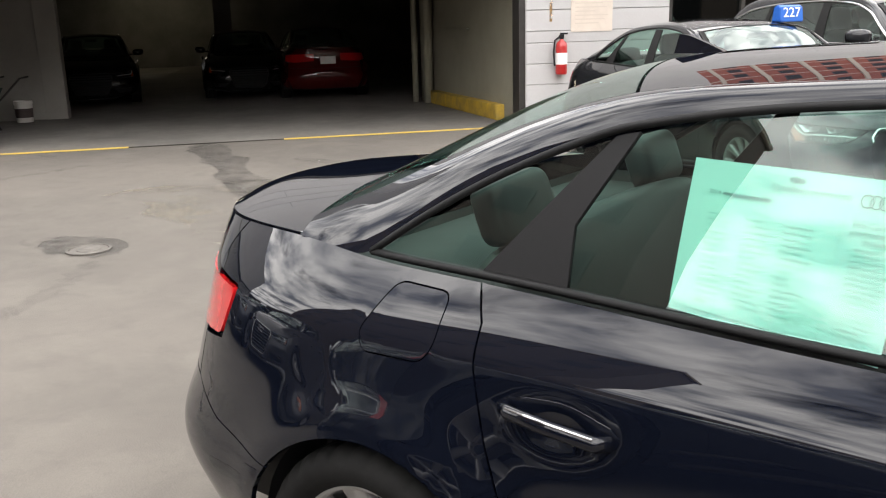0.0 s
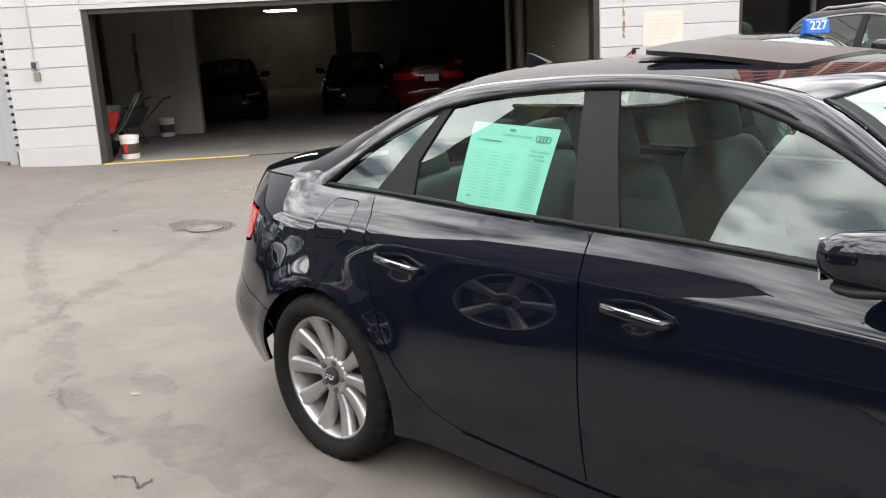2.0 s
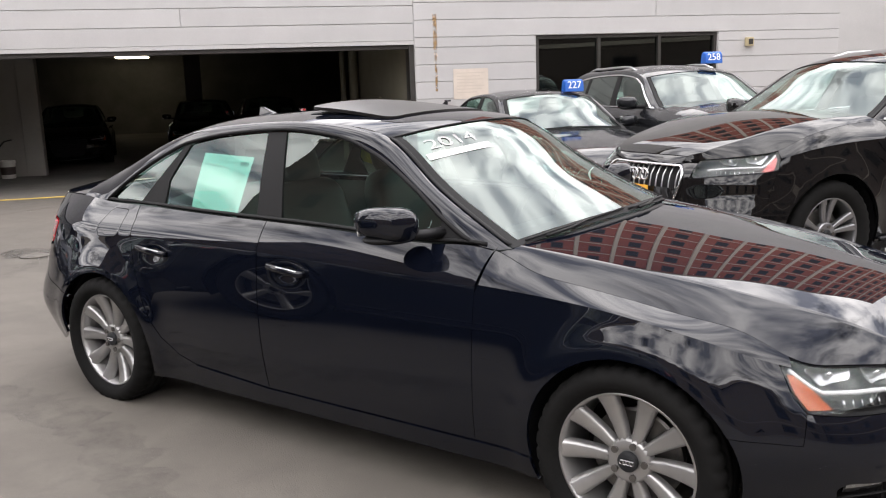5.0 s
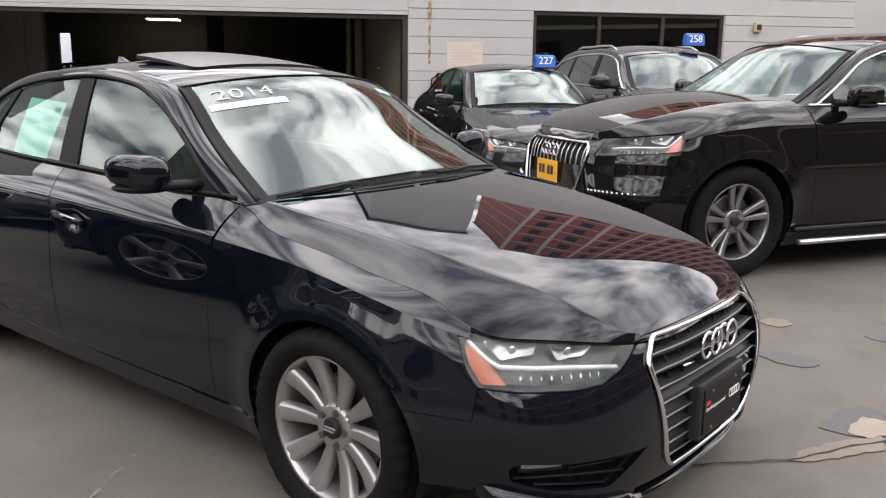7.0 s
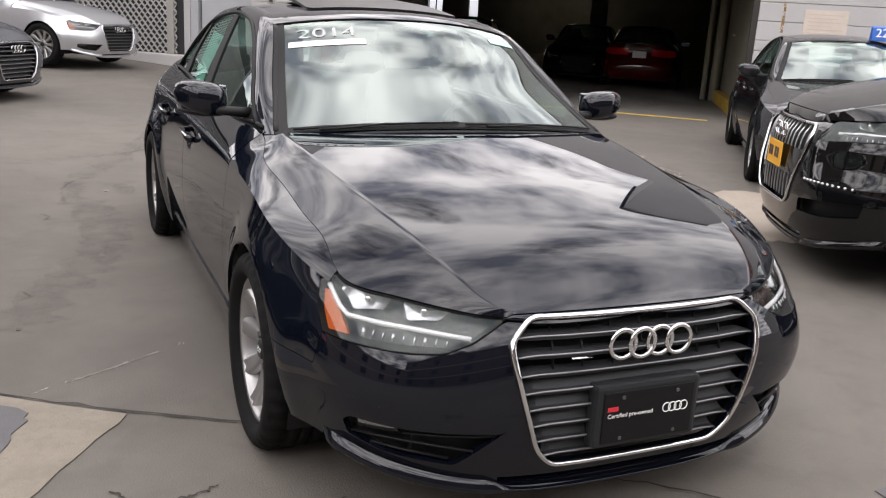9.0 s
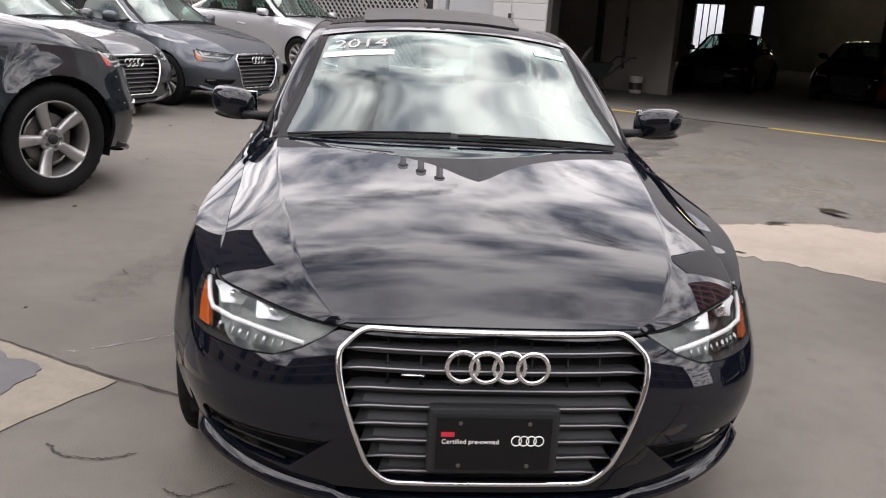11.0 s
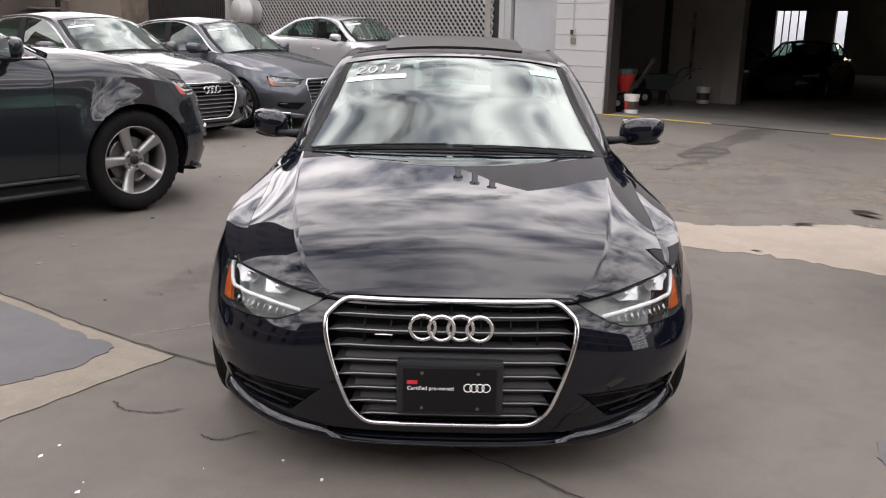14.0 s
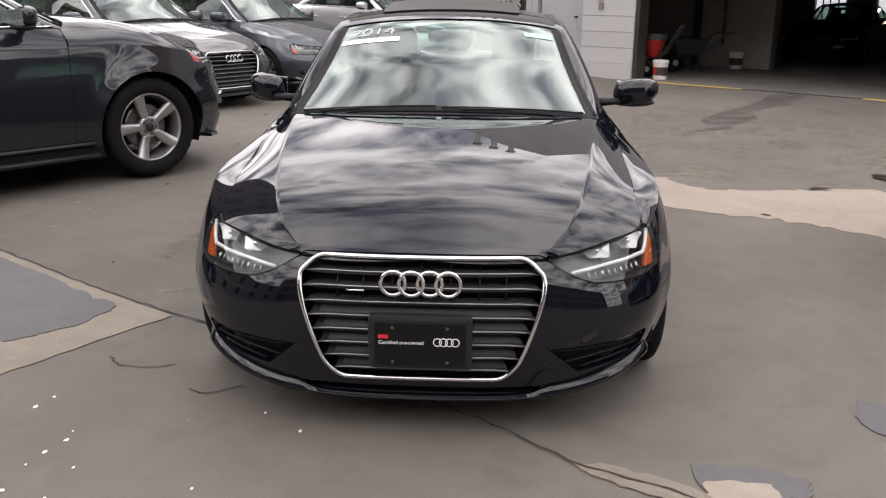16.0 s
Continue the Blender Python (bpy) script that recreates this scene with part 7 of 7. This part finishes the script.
# ---- things on the hero car ----
def on_window(x, z, off):
    return Vector((x, -flank(hero_spec, x, z, off), z))


P00, P10, P11, P01 = Vector((-0.845, 1.003)), Vector((-0.512, 0.972)), Vector((-0.492, 1.23)), Vector((-0.848, 1.245))


def on_paper(u, v, off):
    a, b = P00.lerp(P10, u), P01.lerp(P11, u)
    p = a.lerp(b, v)
    return on_window(p.x, p.y, off)


card = empty("window_sheet", pose(0, 0, 0), "mint-green printed sheet taped inside the rear side window", "paper sheet")
part("paper", sheet([(0, 0), (1, 0), (1, 1), (0, 1)], lambda u, v: on_paper(u, v, 0.016), 0.12, (), 0.0), MINT, card)


def print_bar(u0, u1, v0, v1, mat, name="print_line"):
    part(name, sheet([(u0, v0), (u1, v0), (u1, v1), (u0, v1)], lambda u, v: on_paper(u, v, 0.0145 if mat is MINT_PALE else 0.0128), 0.12, (), 0.0), mat, card)


print_bar(0.08, 0.72, 0.04, 0.76, MINT_PALE, "pale_panel")
rnd = random.Random(3)
for u0 in (0.12, 0.30, 0.48):
    for k in range(15):
        print_bar(u0, u0 + rnd.uniform(0.07, 0.15), 0.66 - 0.038 * k, 0.668 - 0.038 * k, FAINT_INK)
for k in range(16):
    print_bar(0.78, 0.78 + rnd.uniform(0.10, 0.17), 0.60 - 0.032 * k, 0.609 - 0.032 * k, FAINT_INK)
print_bar(0.12, 0.18, 0.10, 0.112, GREY_INK)


def paper_text(text, size, u, v, mat=GREY_INK):
    me = lettering(text, size, mat, 0.0)
    for q in me.vertices:
        q.co = on_paper(u + q.co.x / 0.30, v + q.co.y / 0.24, 0.0125)
    o = new("print_text", me)
    o.parent = card


print_bar(0.46, 0.53, 0.93, 0.955, GREY_INK, "brand_bar")
paper_text("Certified pre-owned", 0.0125, 0.56, 0.885)
paper_text("2014", 0.009, 0.13, 0.80)
print_bar(0.17, 0.40, 0.79, 0.805, GREY_INK)
paper_text("This Certified", 0.011, 0.86, 0.74)
paper_text("pre-owned", 0.011, 0.84, 0.695)
paper_text("includes", 0.011, 0.88, 0.65)
for k in range(4):
    cxk = 0.80 + 0.037 * k
    bm = bmesh.new()
    pts = [on_paper(cxk + 0.026 * math.cos(a), 0.875 + 0.036 * math.sin(a), 0.0138) for a in [math.pi * i / 8 for i in range(16)]]
    part("printed_ring", sweep(pts, 0.0012, True, 5), GREY_INK, card)

# dealer plate on the nose
NX = 2.285
holder = empty("dealer_plate", pose(0, 0, 0), "black dealer plate in a dark frame on the grille", "plate")
part("frame", boxed(NX - 0.045, NX + 0.004, -0.172, 0.172, 0.285, 0.468, bevel=0.012), DARKGREY, holder)
part("plate", boxed(NX + 0.003, NX + 0.008, -0.150, 0.150, 0.300, 0.448, bevel=0.002), PLATE_BLACK, holder, "black plate")
for y, z in ((-0.09, 0.432), (0.09, 0.432), (-0.09, 0.312), (0.09, 0.312)):
    part("screw", cyl(bmesh.new(), 0.006, 0.005, 0.004, pose(NX + 0.009, y, z, 0, 90, 0), 10), DISC, holder)
part("brand_bar", boxed(NX + 0.008, NX + 0.009, -0.138, -0.104, 0.394, 0.407), RED_INK, holder)
me = lettering("Certified pre-owned", 0.018, WHITE_INK, 0.0004)
me.transform(Matrix(((0, 0, 1, NX + 0.0088), (1, 0, 0, -0.062), (0, 1, 0, 0.380), (0, 0, 0, 1))))
o = new("plate_text", me)
o.parent = holder
for k in range(4):
    pts = [Vector((NX + 0.009, 0.058 + 0.0195 * k + 0.013 * math.cos(q * math.pi / 10), 0.384 + 0.0135 * math.sin(q * math.pi / 10))) for q in range(20)]
    part("printed_ring", sweep(pts, 0.0016, True, 5, up=(1, 0, 0)), WHITE_INK, holder)
# stock label at the other top corner of the screen
bar = sheet([(hero_s1 - 0.135, 0.36), (hero_s1 - 0.10, 0.36), (hero_s1 - 0.10, 0.50), (hero_s1 - 0.135, 0.50)], lambda a, b: hero_top(a, b, 0.003), 0.05, (), 0.0, True)
part("stock_label", bar, MINT_PALE, hero, "pale stock label")
